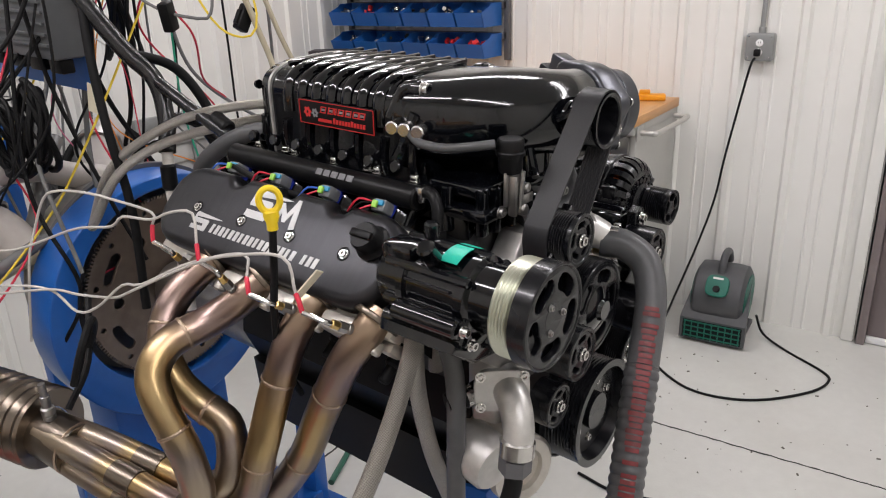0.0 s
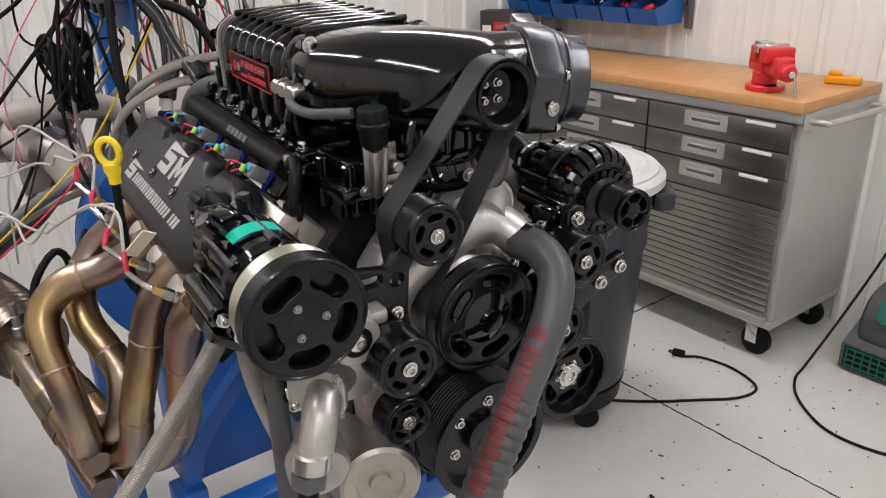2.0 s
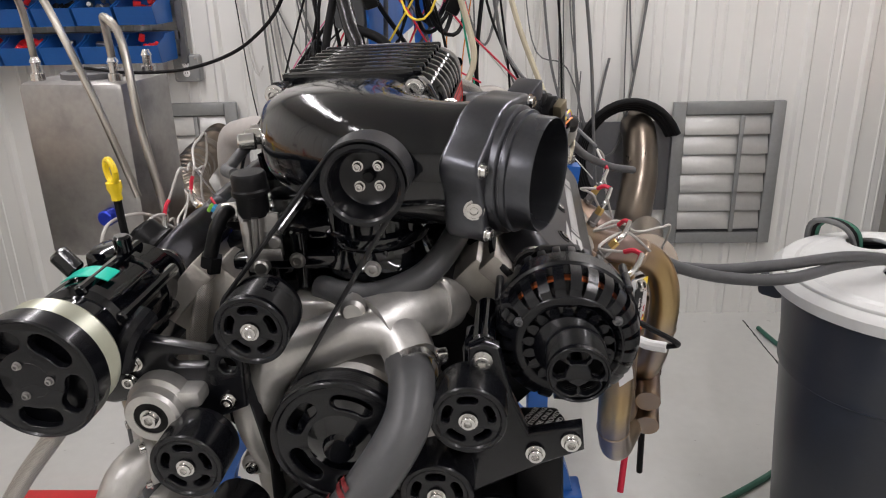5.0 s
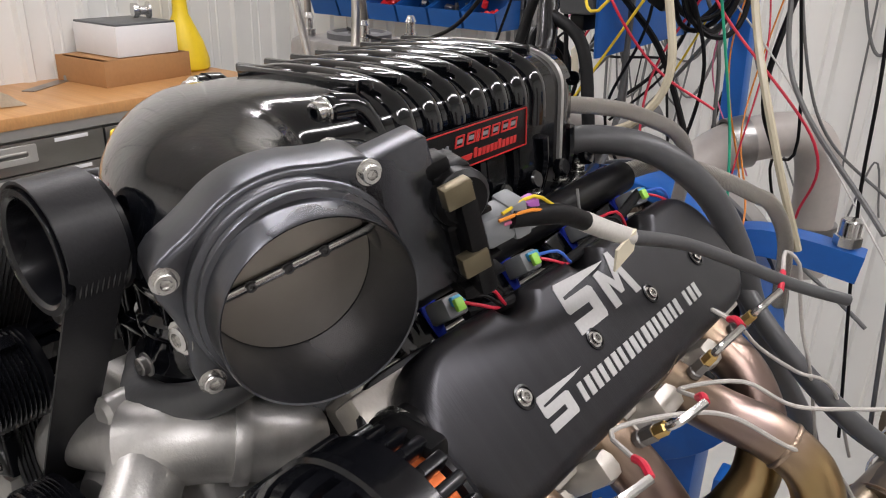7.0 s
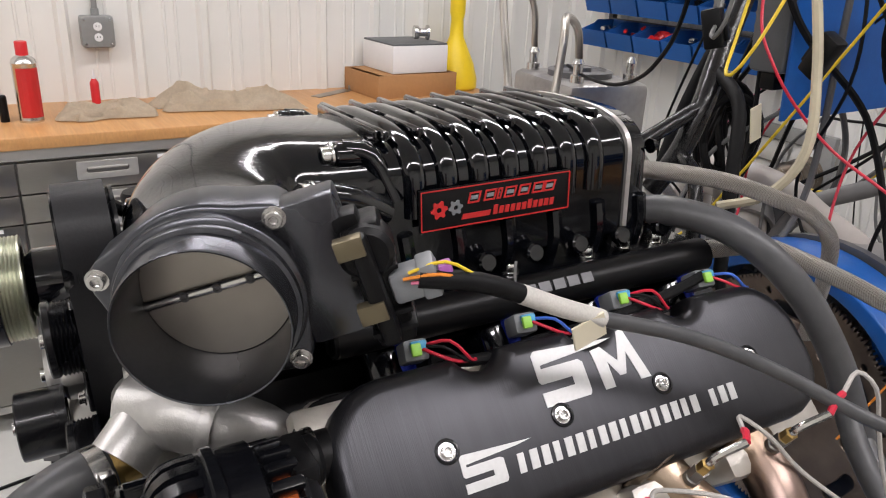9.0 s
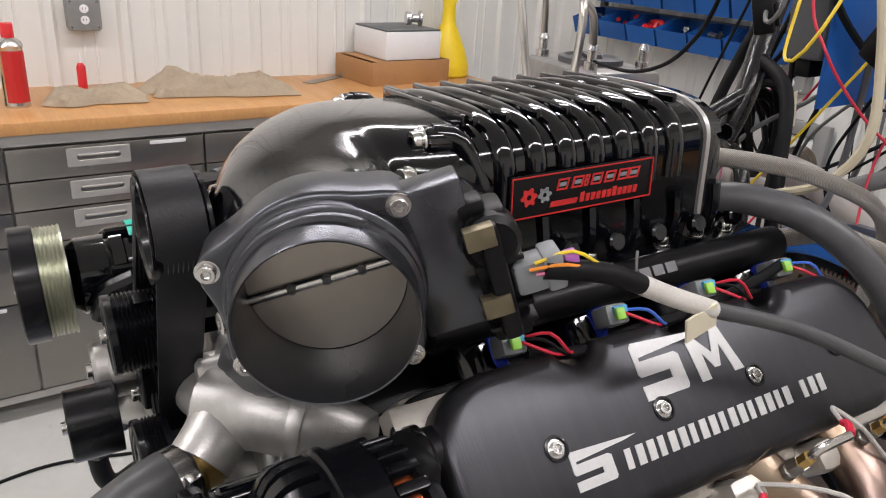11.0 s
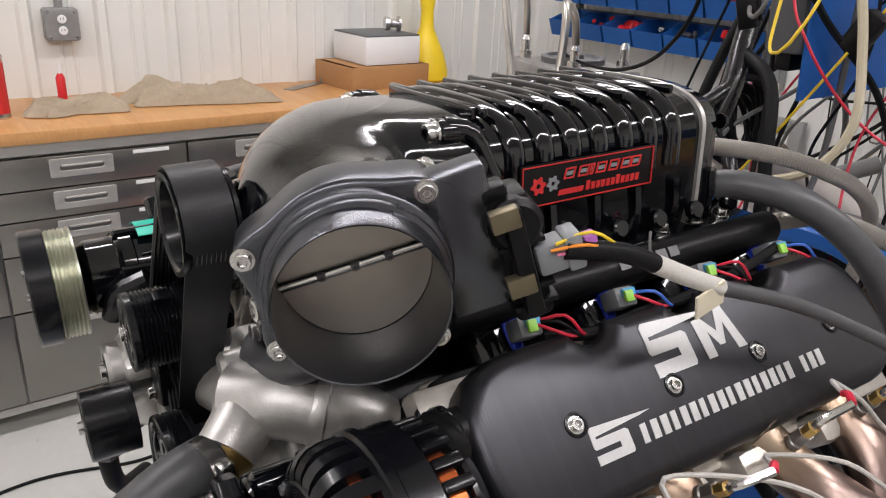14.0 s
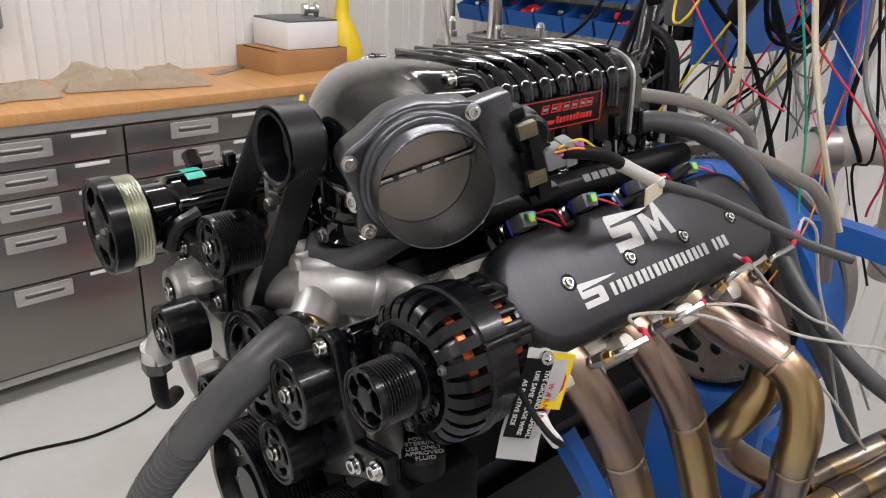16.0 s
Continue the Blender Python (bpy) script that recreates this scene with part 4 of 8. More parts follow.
for v in (-0.062, -0.048, -0.012, 0.002):
    part("housing_rib", box_of((0.034, 0.004, 0.034), (0.115, v, -0.010), 0.001, TBA), PLASTIC, tb)
CLIP = mat("dull_brass_clip", (0.20, 0.17, 0.11), 0.42, 0.8, grain=0.1)
for v in (0.016, -0.036):
    part("retaining_clip", box_of((0.020, 0.015, 0.010), (0.106, v, 0.016), 0.001, TBA), CLIP, tb, "dull brass clip")
bm = bmesh.new()
box(bm, (0.036, 0.024, 0.022), (0.140, -0.030, -0.002), 0.004, TBA)
box(bm, (0.014, 0.028, 0.025), (0.150, -0.030, -0.002), 0.003, TBA)
part("plug", bm, CONNGREY, tb, "grey plug")
part("plug_lock", box_of((0.010, 0.013, 0.012), (0.163, -0.028, 0.002), 0.002, TBA), PURPLE, tb, "purple connector lock")

# -- fuel rails and injectors
for s in (-1, 1):
    rail = thing("fuel_rail", "satin black billet fuel rail with outlined emblem", "fuel rail", "fuel rails", ENG)
    y0, y1 = (-0.055, 0.375) if s > 0 else (-0.06, 0.36)
    bm = bmesh.new()
    cyl(bm, 0.0185, y1 - y0, at_axis((s * 0.150, y0, 1.392), (0, 1, 0)), 24, 0.003)
    box(bm, (0.022, y1 - y0, 0.024), (s * 0.146, (y0 + y1) / 2, 1.384), 0.004)
    part("rail", bm, SATIN, rail)
    for k in range(5):
        a = (0.14 if s > 0 else 0.13) + s * 0.0165 * k
        part("emblem_bar", box_of((0.0008, 0.013, 0.010), (0, 0, 0), 0, Matrix.Translation((s * 0.1652, a, 1.4035)) @ Matrix.Rotation(radians(s * -38), 4, "Y")), DARKSTEEL, rail, smooth=False)
    bolts(rail, [((s * 0.118, y, 1.404), (0, 0, 1)) for y in ((0.10, 0.29) if s > 0 else (0.07, 0.26))], 0.007, 0.009)
    for k in range(4):
        y = 0.01 + 0.1105 * k + (0.0 if s > 0 else -0.025)
        inj = thing("fuel_injector", "fuel injector with grey plug, blue and green connector clips", "fuel injector", "fuel injectors", ENG)
        bm = bmesh.new()
        cyl(bm, 0.0085, 0.055, at_axis((s * 0.178, y, 1.33), (-s * 0.45, 0, 1)), 14, 0.002)
        part("injector_body", bm, ANODBLUE, inj, "blue anodised body")
        q = at_axis((s * 0.176, y, 1.375), (s * 0.75, -0.1, 0.55))
        part("connector", box_of((0.022, 0.019, 0.028), (0, 0, 0.005), 0.003, q), CONNGREY, inj)
        part("blue_clip", box_of((0.014, 0.008, 0.006), (0.002, 0.003, 0.020), 0.0015, q), CONNBLUE, inj)
        part("green_clip", box_of((0.009, 0.011, 0.005), (-0.002, -0.001, 0.0255), 0.0015, q), CONNGREEN, inj)
    # harness along the injectors
    hs = thing("injector_harness", "black braided injector harness with red and black pigtails", "wiring", "injector harnesses", ENG)
    o = 0.0 if s > 0 else -0.02
    part("sleeve", tube_of([(s * 0.192, 0.02 + o, 1.372), (s * 0.200, 0.07 + o, 1.366), (s * 0.203, 0.13 + o, 1.372), (s * 0.200, 0.20 + o, 1.372), (s * 0.196, 0.28 + o, 1.380), (s * 0.188, 0.34 + o, 1.388)], 0.0055, 10), RUBBER, hs)
    for k in range(4):
        y = 0.01 + 0.1105 * k + (0.0 if s > 0 else -0.025)
        for c, e in (("red", 0.0), ("black", 0.006), ("red", 0.011)) if k % 2 == 0 else (("red", 0.0), ("blue", 0.007)):
            part("pigtail", tube_of([(s * 0.190, y + e * 0.4, 1.388), (s * 0.205, y + 0.012 + e, 1.384 + e), (s * 0.208, y + 0.030 + e, 1.375), (s * 0.202, y + 0.05, 1.369)], 0.0016, 6), WIRES[c], hs)

# -- pulleys
def pulley(name, at, r, width, label, slots=5, grooves=True, dish=0.0, rim=0.82, hub=0.30, face=MACHINED, bolt=0.0072, ring_bolts=0, a0=90, yellow=False):
    """A drive pulley seen from the front: grooved rim, slotted face, centre bolt. at is the middle of its front face."""
    t = thing(name, label, "pulley", "drive pulleys", ENG @ at_axis(at, FWD))
    bm = bmesh.new()
    prof = [(r * 0.90, -width), (r, -width)]
    if grooves:
        n = max(4, int((width - 0.012) / 0.0036))
        for i in range(n):
            h = -width + 0.006 + (width - 0.014) * i / n
            st = (width - 0.014) / n
            prof += [(r, h), (r - 0.0026, h + st * 0.5)]
    prof += [(r, -0.007), (r, -0.0015), (r - 0.0015, 0.0), (r * rim + 0.002, 0.0), (r * rim, -0.002), (r * rim, -width * 0.9)]
    lathe(bm, prof, Matrix(), 48)
    part("rim", bm, MACHINED, t)
    holes = [bean(r * (hub + 0.19), r * (rim - 0.11), radians(a0 + 360 * i / slots), radians(360 / slots * 0.22)) for i in range(slots)] if slots else []
    part("back_web", lathe(bmesh.new(), [(r * hub, -width * 0.8), (r * rim, -width * 0.8)], Matrix(), 40), MACHINED, t)
    bm = plate_mesh("face", [circle(r * rim + 0.001, 48)] + holes, 0.010, 0.0015, Matrix.Translation((0, 0, -0.0115 - dish)))
    part("face_plate", bm, face, t)
    bm = bmesh.new()
    cyl(bm, r * hub, width * 0.95, Matrix.Translation((0, 0, -width - dish)), 24, 0.001)
    part("hub", bm, MACHINED, t)
    if bolt:
        bolts(t, [((0, 0, 0.0 - dish), (0, 0, 1))], bolt, 0.006)
    if ring_bolts:
        rb = r * hub * (1.0 if bolt else 0.75) if ring_bolts < 9 else r * 0.6
        bolts(t, [((rb * math.cos(radians(a0 + 30 + 360 * i / ring_bolts)), rb * math.sin(radians(a0 + 30 + 360 * i / ring_bolts)), -0.002 - dish), (0, 0, 1)) for i in range(ring_bolts)], 0.0035, 0.004)
    return t


IDL = "black billet idler pulley with five slots and a steel bolt"
pulley("idler_pulley", (-0.060, -0.276, 1.347), 0.0385, 0.055, IDL)
pulley("idler_pulley", (-0.133, -0.324, 1.217), 0.0385, 0.05, IDL, grooves=False)
pulley("idler_pulley", (-0.117, -0.284, 1.108), 0.034, 0.035, IDL, grooves=False)
pulley("idler_pulley", (0.156, -0.300, 1.259), 0.0385, 0.05, IDL, grooves=False)
pulley("idler_pulley", (0.119, -0.303, 1.168), 0.0385, 0.05, IDL, grooves=False)
pulley("power_steering_pulley", (0.172, -0.276, 1.049), 0.066, 0.04, "black grooved power steering pulley with a silver hub", slots=6, dish=0.016, rim=0.86, bolt=0.014, ring_bolts=6)
pulley("water_pump_pulley", (0.015, -0.272, 1.208), 0.077, 0.03, "black five-slot water pump pulley with small bolts", rim=0.90, hub=0.36, bolt=0, a0=70, ring_bolts=0)
bm = bmesh.new()
lathe(bm, [(0.05, 0.0), (0.03, 0.012), (0.018, 0.016), (0.015, 0.022), (0, 0.022)], ENG @ at_axis((0.015, -0.262, 1.208), FWD), 30)
solo("water_pump_hub", bm, GLOSS, "gloss black domed water pump hub", "hub")
cp = pulley("compressor_pulley", (-0.254, -0.346, 1.334), 0.066, 0.024, "large black five-slot compressor pulley with a zinc belt band", rim=0.93, hub=0.30, bolt=0, grooves=False, a0=50)
bolts(cp, [((0.019 * math.cos(radians(a)), 0.019 * math.sin(radians(a)), -0.001), (0, 0, 1)) for a in (120, 0, 240)], 0.0034, 0.004, DULLSTEEL)
bm = bmesh.new()
prof = [(0.05, -0.052), (0.0625, -0.052)]
for i in range(6):
    prof += [(0.0630, -0.050 + i * 0.0042), (0.0608, -0.0479 + i * 0.0042)]
prof += [(0.063, -0.025), (0.05, -0.0245)]
lathe(bm, prof, Matrix(), 48)
part("belt_band", bm, ZINC, cp, "yellow zinc grooved band")
ap = pulley("alternator_pulley", (0.264, -0.279, 1.298), 0.031, 0.045, "small black grooved alternator pulley with five holes", rim=0.93, hub=0.2, bolt=0.0, a0=90)
# crank damper
dm = thing("crank_damper", "black crank damper with grooved pulley and silver ring", "pulley", "drive pulleys", ENG @ at_axis((0.0, -0.30, 1.035), FWD))
bm = bmesh.new()
prof = [(0.06, -0.10), (0.096, -0.10), (0.096, -0.06), (0.088, -0.058)]
for i in range(9):
    prof += [(0.088, -0.055 + i * 0.0055), (0.0845, -0.0525 + i * 0.0055)]
prof += [(0.09, -0.004), (0.09, 0.0), (0.078, 0.0), (0.074, -0.02), (0.03, -0.022), (0.03, -0.01), (0.0, -0.01)]
lathe(bm, prof, Matrix(), 56)
part("damper_body", bm, MACHINED, dm)
bm = bmesh.new()
lathe(bm, [(0.0965, -0.097), (0.0975, -0.097), (0.0975, -0.075), (0.0965, -0.075)], Matrix(), 56)
part("timing_ring", bm, DULLSTEEL, dm, "silver timing ring")
bolts(dm, [((0.05 * math.cos(radians(a)), 0.05 * math.sin(radians(a)), -0.022), (0, 0, 1)) for a in (20, 80, 140, 200, 260, 320)], 0.006, 0.006)

# supercharger pulley: deep bell
sp = thing("supercharger_pulley", "black bell-shaped supercharger drive pulley with four hub bolts", "pulley", "drive pulleys", ENG @ at_axis((0.063, -0.246, 1.486), FWD))
bm = bmesh.new()
prof = [(0.03, -0.046), (0.040, -0.046)] + [(0.0395 - 0.002 * (i % 2), -0.043 + i * 0.0018) for i in range(21)] + [(0.041, -0.003), (0.041, 0.0), (0.037, 0.0), (0.0345, -0.002), (0.029, -0.030), (0.023, -0.034), (0.0, -0.034)]
lathe(bm, prof, Matrix(), 56)
part("bell", bm, MACHINED, sp)
bm = bmesh.new()
cyl(bm, 0.006, 0.006, Matrix.Translation((0, 0, -0.034)), 16, 0.001)
part("centre_stub", bm, PLASTIC, sp)
bolts(sp, [((0.0145 * math.cos(radians(a)), 0.0145 * math.sin(radians(a)), -0.034), (0, 0, 1)) for a in (45, 135, 225, 315)], 0.0042, 0.007)

# -- supercharger belt
def arc(cx, cz, r, a0, a1, n=14):
    return [(cx + r * math.cos(radians(a0 + (a1 - a0) * i / n)), cz + r * math.sin(radians(a0 + (a1 - a0) * i / n))) for i in range(n + 1)]


line = arc(0.063, 1.486, 0.0415, 0, 145) + arc(-0.060, 1.347, 0.040, 150, 195) + [(-0.075, 1.16)] + arc(0.0, 1.035, 0.0905, 200, 330, 20) + [(0.03, 1.14), (-0.063, 1.225), (-0.045, 1.255)]
bm = bmesh.new()
n = len(line)
rows_b = []
STRIPES = 10
for i, (x, z) in enumerate(line):
    a, b = line[i - 1], line[(i + 1) % n]
    d = Vector((b[0] - a[0], b[1] - a[1])).normalized()
    nx, nz = -d.y, d.x
    ring = []
    # ten fine lines along the back, ten deep ribs on the pulley side
    for k in range(2 * STRIPES + 1):
        e = 0.0040 if k % 2 else 0.00385
        ring.append(bm.verts.new((x - nx * e, -0.244 + 0.038 * k / (2 * STRIPES), z - nz * e)))
    for k in range(2 * STRIPES, -1, -1):
        e = 0.0 if k % 2 else 0.0018
        ring.append(bm.verts.new((x - nx * e, -0.244 + 0.038 * k / (2 * STRIPES), z - nz * e)))
    rows_b.append(ring)
for i in range(n):
    a, b = rows_b[i], rows_b[(i + 1) % n]
    for k in range(len(a)):
        bm.faces.new((a[k], a[(k + 1) % len(a)], b[(k + 1) % len(a)], b[k]))
solo("drive_belt", bm, BELT, "wide black ribbed rubber supercharger belt", "belt", m=ENG)

# -- alternator
alt = thing("alternator", "black finned alternator with copper windings showing through its slots", "alternator", m=ENG @ at_axis((0.257, -0.222, 1.297), FWD))
bm = bmesh.new()
lathe(bm, [(0, -0.118), (0.042, -0.118), (0.060, -0.112), (0.066, -0.104), (0.066, -0.100), (0.060, -0.098), (0.060, -0.080), (0.072, -0.078), (0.0765, -0.075), (0.0765, -0.052), (0.0795, -0.050), (0.0795, -0.043), (0.0765, -0.041), (0.0765, -0.037), (0.067, -0.035), (0.066, -0.022), (0.060, -0.012), (0.050, -0.007), (0.0, -0.007)], Matrix(), 56)
part("housing", bm, MACHINED, alt)
bm = bmesh.new()
lathe(bm, [(0.060, -0.034), (0.0682, -0.033), (0.0682, -0.024), (0.060, -0.020)], Matrix(), 48, True)
part("winding", bm, COPPER, alt, "copper winding")
bm = bmesh.new()
lathe(bm, [(0.052, -0.097), (0.0625, -0.096), (0.0625, -0.083), (0.052, -0.080)], Matrix(), 48, True)
part("winding", bm, COPPER, alt, "copper winding")
hole_loops = [bean(0.035, 0.046, radians(360 / 18 * i), radians(5.5), 3) for i in range(18)]
bm = plate_mesh("front_bell", [circle(0.0585, 64)] + hole_loops, 0.009, 0.003, Matrix.Translation((0, 0, -0.009)))
part("front_bell", bm, MACHINED, alt)
# fins that follow the rounded shoulder of the front bell
SHOULDER = ((0.056, -0.001), (0.0640, -0.003), (0.0705, -0.008), (0.0750, -0.015), (0.0770, -0.024), (0.0772, -0.038))
for i in range(26):
    bm = bmesh.new()
    loft(bm, [[Vector((r, -0.0056, z)), Vector((r, 0.0056, z)), Vector((r - 0.009, 0.0050, z - 0.005)), Vector((r - 0.009, -0.0050, z - 0.005))] for r, z in SHOULDER])
    bmesh.ops.transform(bm, matrix=Matrix.Rotation(radians(360 / 26 * i), 4, "Z"), verts=bm.verts[:])
    part("front_fin", bm, MACHINED, alt)
    bm = bmesh.new()
    box(bm, (0.012, 0.0092, 0.024), (0.0665, 0, -0.090), 0.0022, Matrix.Rotation(radians(360 / 26 * i), 4, "Z"))
    part("rear_fin", bm, MACHINED, alt)
for a in (35, 155, 275):
    bm = bmesh.new()
    cyl(bm, 0.0048, 0.062, Matrix.Rotation(radians(a), 4, "Z") @ Matrix.Translation((0.0800, 0, -0.100)), 12, 0.0015)
    part("through_bolt", bm, MACHINED, alt)
bm = bmesh.new()
box(bm, (0.05, 0.04, 0.02), (-0.005, 0.050, -0.106), 0.006)
cyl(bm, 0.02, 0.02, at_axis((-0.02, 0.045, -0.126), (0, 0, 1)), 18, 0.004)
part("rear_cap", bm, PLASTIC, alt)
part("mount_ear", box_of((0.026, 0.03, 0.03), (-0.058, 0.03, -0.03), 0.006), MACHINED, alt)
bm = bmesh.new()
lathe(bm, [(0.036, -0.002), (0.036, 0.002), (0.030, 0.006), (0.02, 0.012), (0, 0.012)], Matrix(), 30)
part("front_boss", bm, MACHINED, alt)
bolts(alt, [((0.058 * math.cos(radians(a)), 0.058 * math.sin(radians(a)), -0.002), (0, 0, 1)) for a in (30, 150, 270)], 0.004, 0.004, DARKSTEEL)

# warning tags wired to the alternator stud
tg = thing("warning_tag", "black and white paper tag with red warning lettering", "tag", m=ENG @ Matrix.Translation((0.335, -0.128, 1.268)) @ Matrix.Rotation(radians(62), 4, "Z") @ Matrix.Rotation(radians(90), 4, "X") @ Matrix.Rotation(radians(-14), 4, "Z"))
bm = bmesh.new()
vs = []
for j in range(13):
    y = 0.058 - 0.125 * j / 12
    w = 0.005 * math.sin(j * 0.55)
    vs.append([bm.verts.new((-0.022, y, w)), bm.verts.new((0.020, y, w + 0.002))])
for a, b in zip(vs, vs[1:]):
    bm.faces.new((a[0], b[0], b[1], a[1]))
bmesh.ops.solidify(bm, geom=bm.faces[:], thickness=0.0006)
part("tag_paper", bm, WHITECARD, tg)
part("black_panel", box_of((0.028, 0.088, 0.0006), (-0.010, 0.006, 0.0068), 0), PLASTIC, tg, smooth=False)
rot = Matrix.Rotation(radians(-90), 4, "Z")
for body, x, size, mm in (("W A R N I N G", 0.0085, 0.0075, REDPRINT), ("TIVE GROUND TERMINAL", 0.0005, 0.0066, WHITEPRINT), ("USE SAME GAUGE WIRE", -0.009, 0.0068, WHITEPRINT), ("AS POSITIVE SIZE", -0.019, 0.0068, WHITEPRINT)):
    part("lettering", text_mesh("lettering", body, size, 0.0003, Matrix.Translation((x, 0.002, 0.0080)) @ rot), mm, tg, smooth=False)
ty = thing("stop_tag", "yellow paper tag with a red stop sign", "tag", m=ENG @ Matrix.Translation((0.347, -0.112, 1.290)) @ Matrix.Rotation(radians(62), 4, "Z") @ Matrix.Rotation(radians(90), 4, "X") @ Matrix.Rotation(radians(-12), 4, "Z"))
part("tag_paper", box_of((0.026, 0.062, 0.0008), (0, 0, 0), 0), YELLOW, ty)
bm = plate_mesh("octagon", [circle(0.0105, 8, 0, 0, radians(22.5))], 0.0008, 0, Matrix.Translation((0, 0, 0.0006)) @ Matrix.Diagonal((1, 1.7, 1, 1)))
part("red_octagon", bm, REDPRINT, ty, smooth=False)
part("lettering", text_mesh("lettering", "STOP", 0.011, 0.0003, Matrix.Translation((0, 0, 0.0016)) @ rot), WHITEPRINT, ty, smooth=False)
se = thing("coolant_sensor", "brass temperature sensor with a black plug and white sleeve", "sensor", m=ENG @ at_axis((0.300, -0.098, 1.272), (0.75, -0.45, -0.45)))
bm = bmesh.new()
lathe(bm, [(0, -0.02), (0.007, -0.02), (0.007, 0.0), (0.0115, 0.0), (0.0115, 0.012), (0.0075, 0.013), (0.0075, 0.022), (0, 0.022)], Matrix(), 6)
part("sensor_body", bm, BRASS, se)
bm = bmesh.new()
cyl(bm, 0.0095, 0.026, Matrix.Translation((0, 0, 0.022)), 14, 0.002)
box(bm, (0.008, 0.012, 0.018), (0.009, 0, 0.036), 0.002)
part("plug", bm, PLASTIC, se, "black plug")
part("sleeve", tube_of([(0, 0, 0.046), (0.002, 0.004, 0.066), (0.006, 0.014, 0.086)], 0.0065, 10), WHITECARD, se, "white taped sleeve")
part("lead", tube_of([(0.006, 0.014, 0.084), (0.006, 0.026, 0.094), (-0.006, 0.036, 0.088), (-0.02, 0.04, 0.06), (-0.03, 0.04, 0.02)], 0.0032, 8), RUBBER, se)
bm = bmesh.new()
bolt_bm(bm, 0.007, 0.012, at_axis((0.338, -0.120, 1.316), (0.8, -0.4, 0.4)))
solo("terminal_stud", bm, STEEL, "bright alternator terminal stud and nut", "stud", m=ENG)

# -- brackets
br = thing("alternator_bracket", "black billet alternator bracket plate with steel bolts", "bracket", m=ENG @ Matrix.Translation((0, -0.243, 0)) @ Matrix.Rotation(radians(90), 4, "X"))
bm = plate_mesh("bracket_plate", [[(0.156, 1.318), (0.172, 1.324), (0.187, 1.318), (0.198, 1.26), (0.215, 1.215), (0.27, 1.225), (0.272, 1.195), (0.225, 1.175), (0.15, 1.135), (0.095, 1.15), (0.10, 1.18), (0.150, 1.215)], circle(0.014, 16, 0.175, 1.215)], 0.018, 0.004)
part("bracket_plate", bm, MACHINED, br)
bolts(br, [((0.170, 1.306, 0.02), (0, 0, 1)), ((0.221, 1.193, 0.02), (0, 0, 1)), ((0.258, 1.208, 0.02), (0, 0, 1))], 0.0078, 0.008)
bm = bmesh.new()
box(bm, (0.035, 0.05, 0.05), (0.165, -0.215, 1.285), 0.008)
cyl(bm, 0.013, 0.09, at_axis((0.170, -0.235, 1.306), (0, 1, 0)), 16, 0.003)
solo("bracket_spacer", bm, GLOSS, "gloss black bracket spacer behind the alternator", "bracket", m=ENG)
bl = thing("compressor_bracket", "black billet bracket carrying the compressor and tensioner", "bracket", m=ENG @ Matrix.Translation((0, -0.235, 0)) @ Matrix.Rotation(radians(90), 4, "X"))
bm = plate_mesh("bracket_plate", [[(-0.225, 1.315), (-0.19, 1.325), (-0.115, 1.31), (-0.045, 1.39), (-0.035, 1.385), (-0.085, 1.30), (-0.09, 1.24), (-0.15, 1.215), (-0.21, 1.235), (-0.225, 1.27)], rrect(0.045, 0.014, 0.0068, -0.145, 1.298), circle(0.009, 16, -0.103, 1.292)], 0.016, 0.003)
part("bracket_plate", bm, MACHINED, bl)
bolts(bl, [((-0.205, 1.297, 0.018), (0, 0, 1)), ((-0.108, 1.25, 0.018), (0, 0, 1)), ((-0.215, 1.275, 0.018), (0, 0, 1))], 0.007, 0.007)
bm = bmesh.new()
tube(bm, [(-0.19, -0.23, 1.345), (-0.20, -0.26, 1.33), (-0.21, -0.27, 1.30)], 0.012, 10)
solo("tensioner_arm", bm, MACHINED, "slim black arm beside the belt tensioner", "bracket", m=ENG)
tn = thing("belt_tensioner", "cast aluminium belt tensioner with a black bearing and steel bolt", "tensioner", m=ENG @ at_axis((-0.179, -0.290, 1.252), FWD))
bm = bmesh.new()
lathe(bm, [(0, -0.05), (0.034, -0.05), (0.036, -0.045), (0.036, -0.02), (0.031, -0.016), (0.031, -0.004), (0.028, 0.0), (0.019, 0.0), (0.019, -0.003)], Matrix(), 32)
box(bm, (0.05, 0.02, 0.03), (0.025, 0.012, -0.03), 0.006)
part("tensioner_body", bm, CAST, tn)
bm = bmesh.new()
lathe(bm, [(0.019, -0.004), (0.019, -0.001), (0.010, -0.001), (0.010, 0.0), (0, 0)], Matrix(), 24)
part("bearing", bm, PLASTIC, tn)
bolts(tn, [((0, 0, 0), (0, 0, 1))], 0.0085, 0.006)

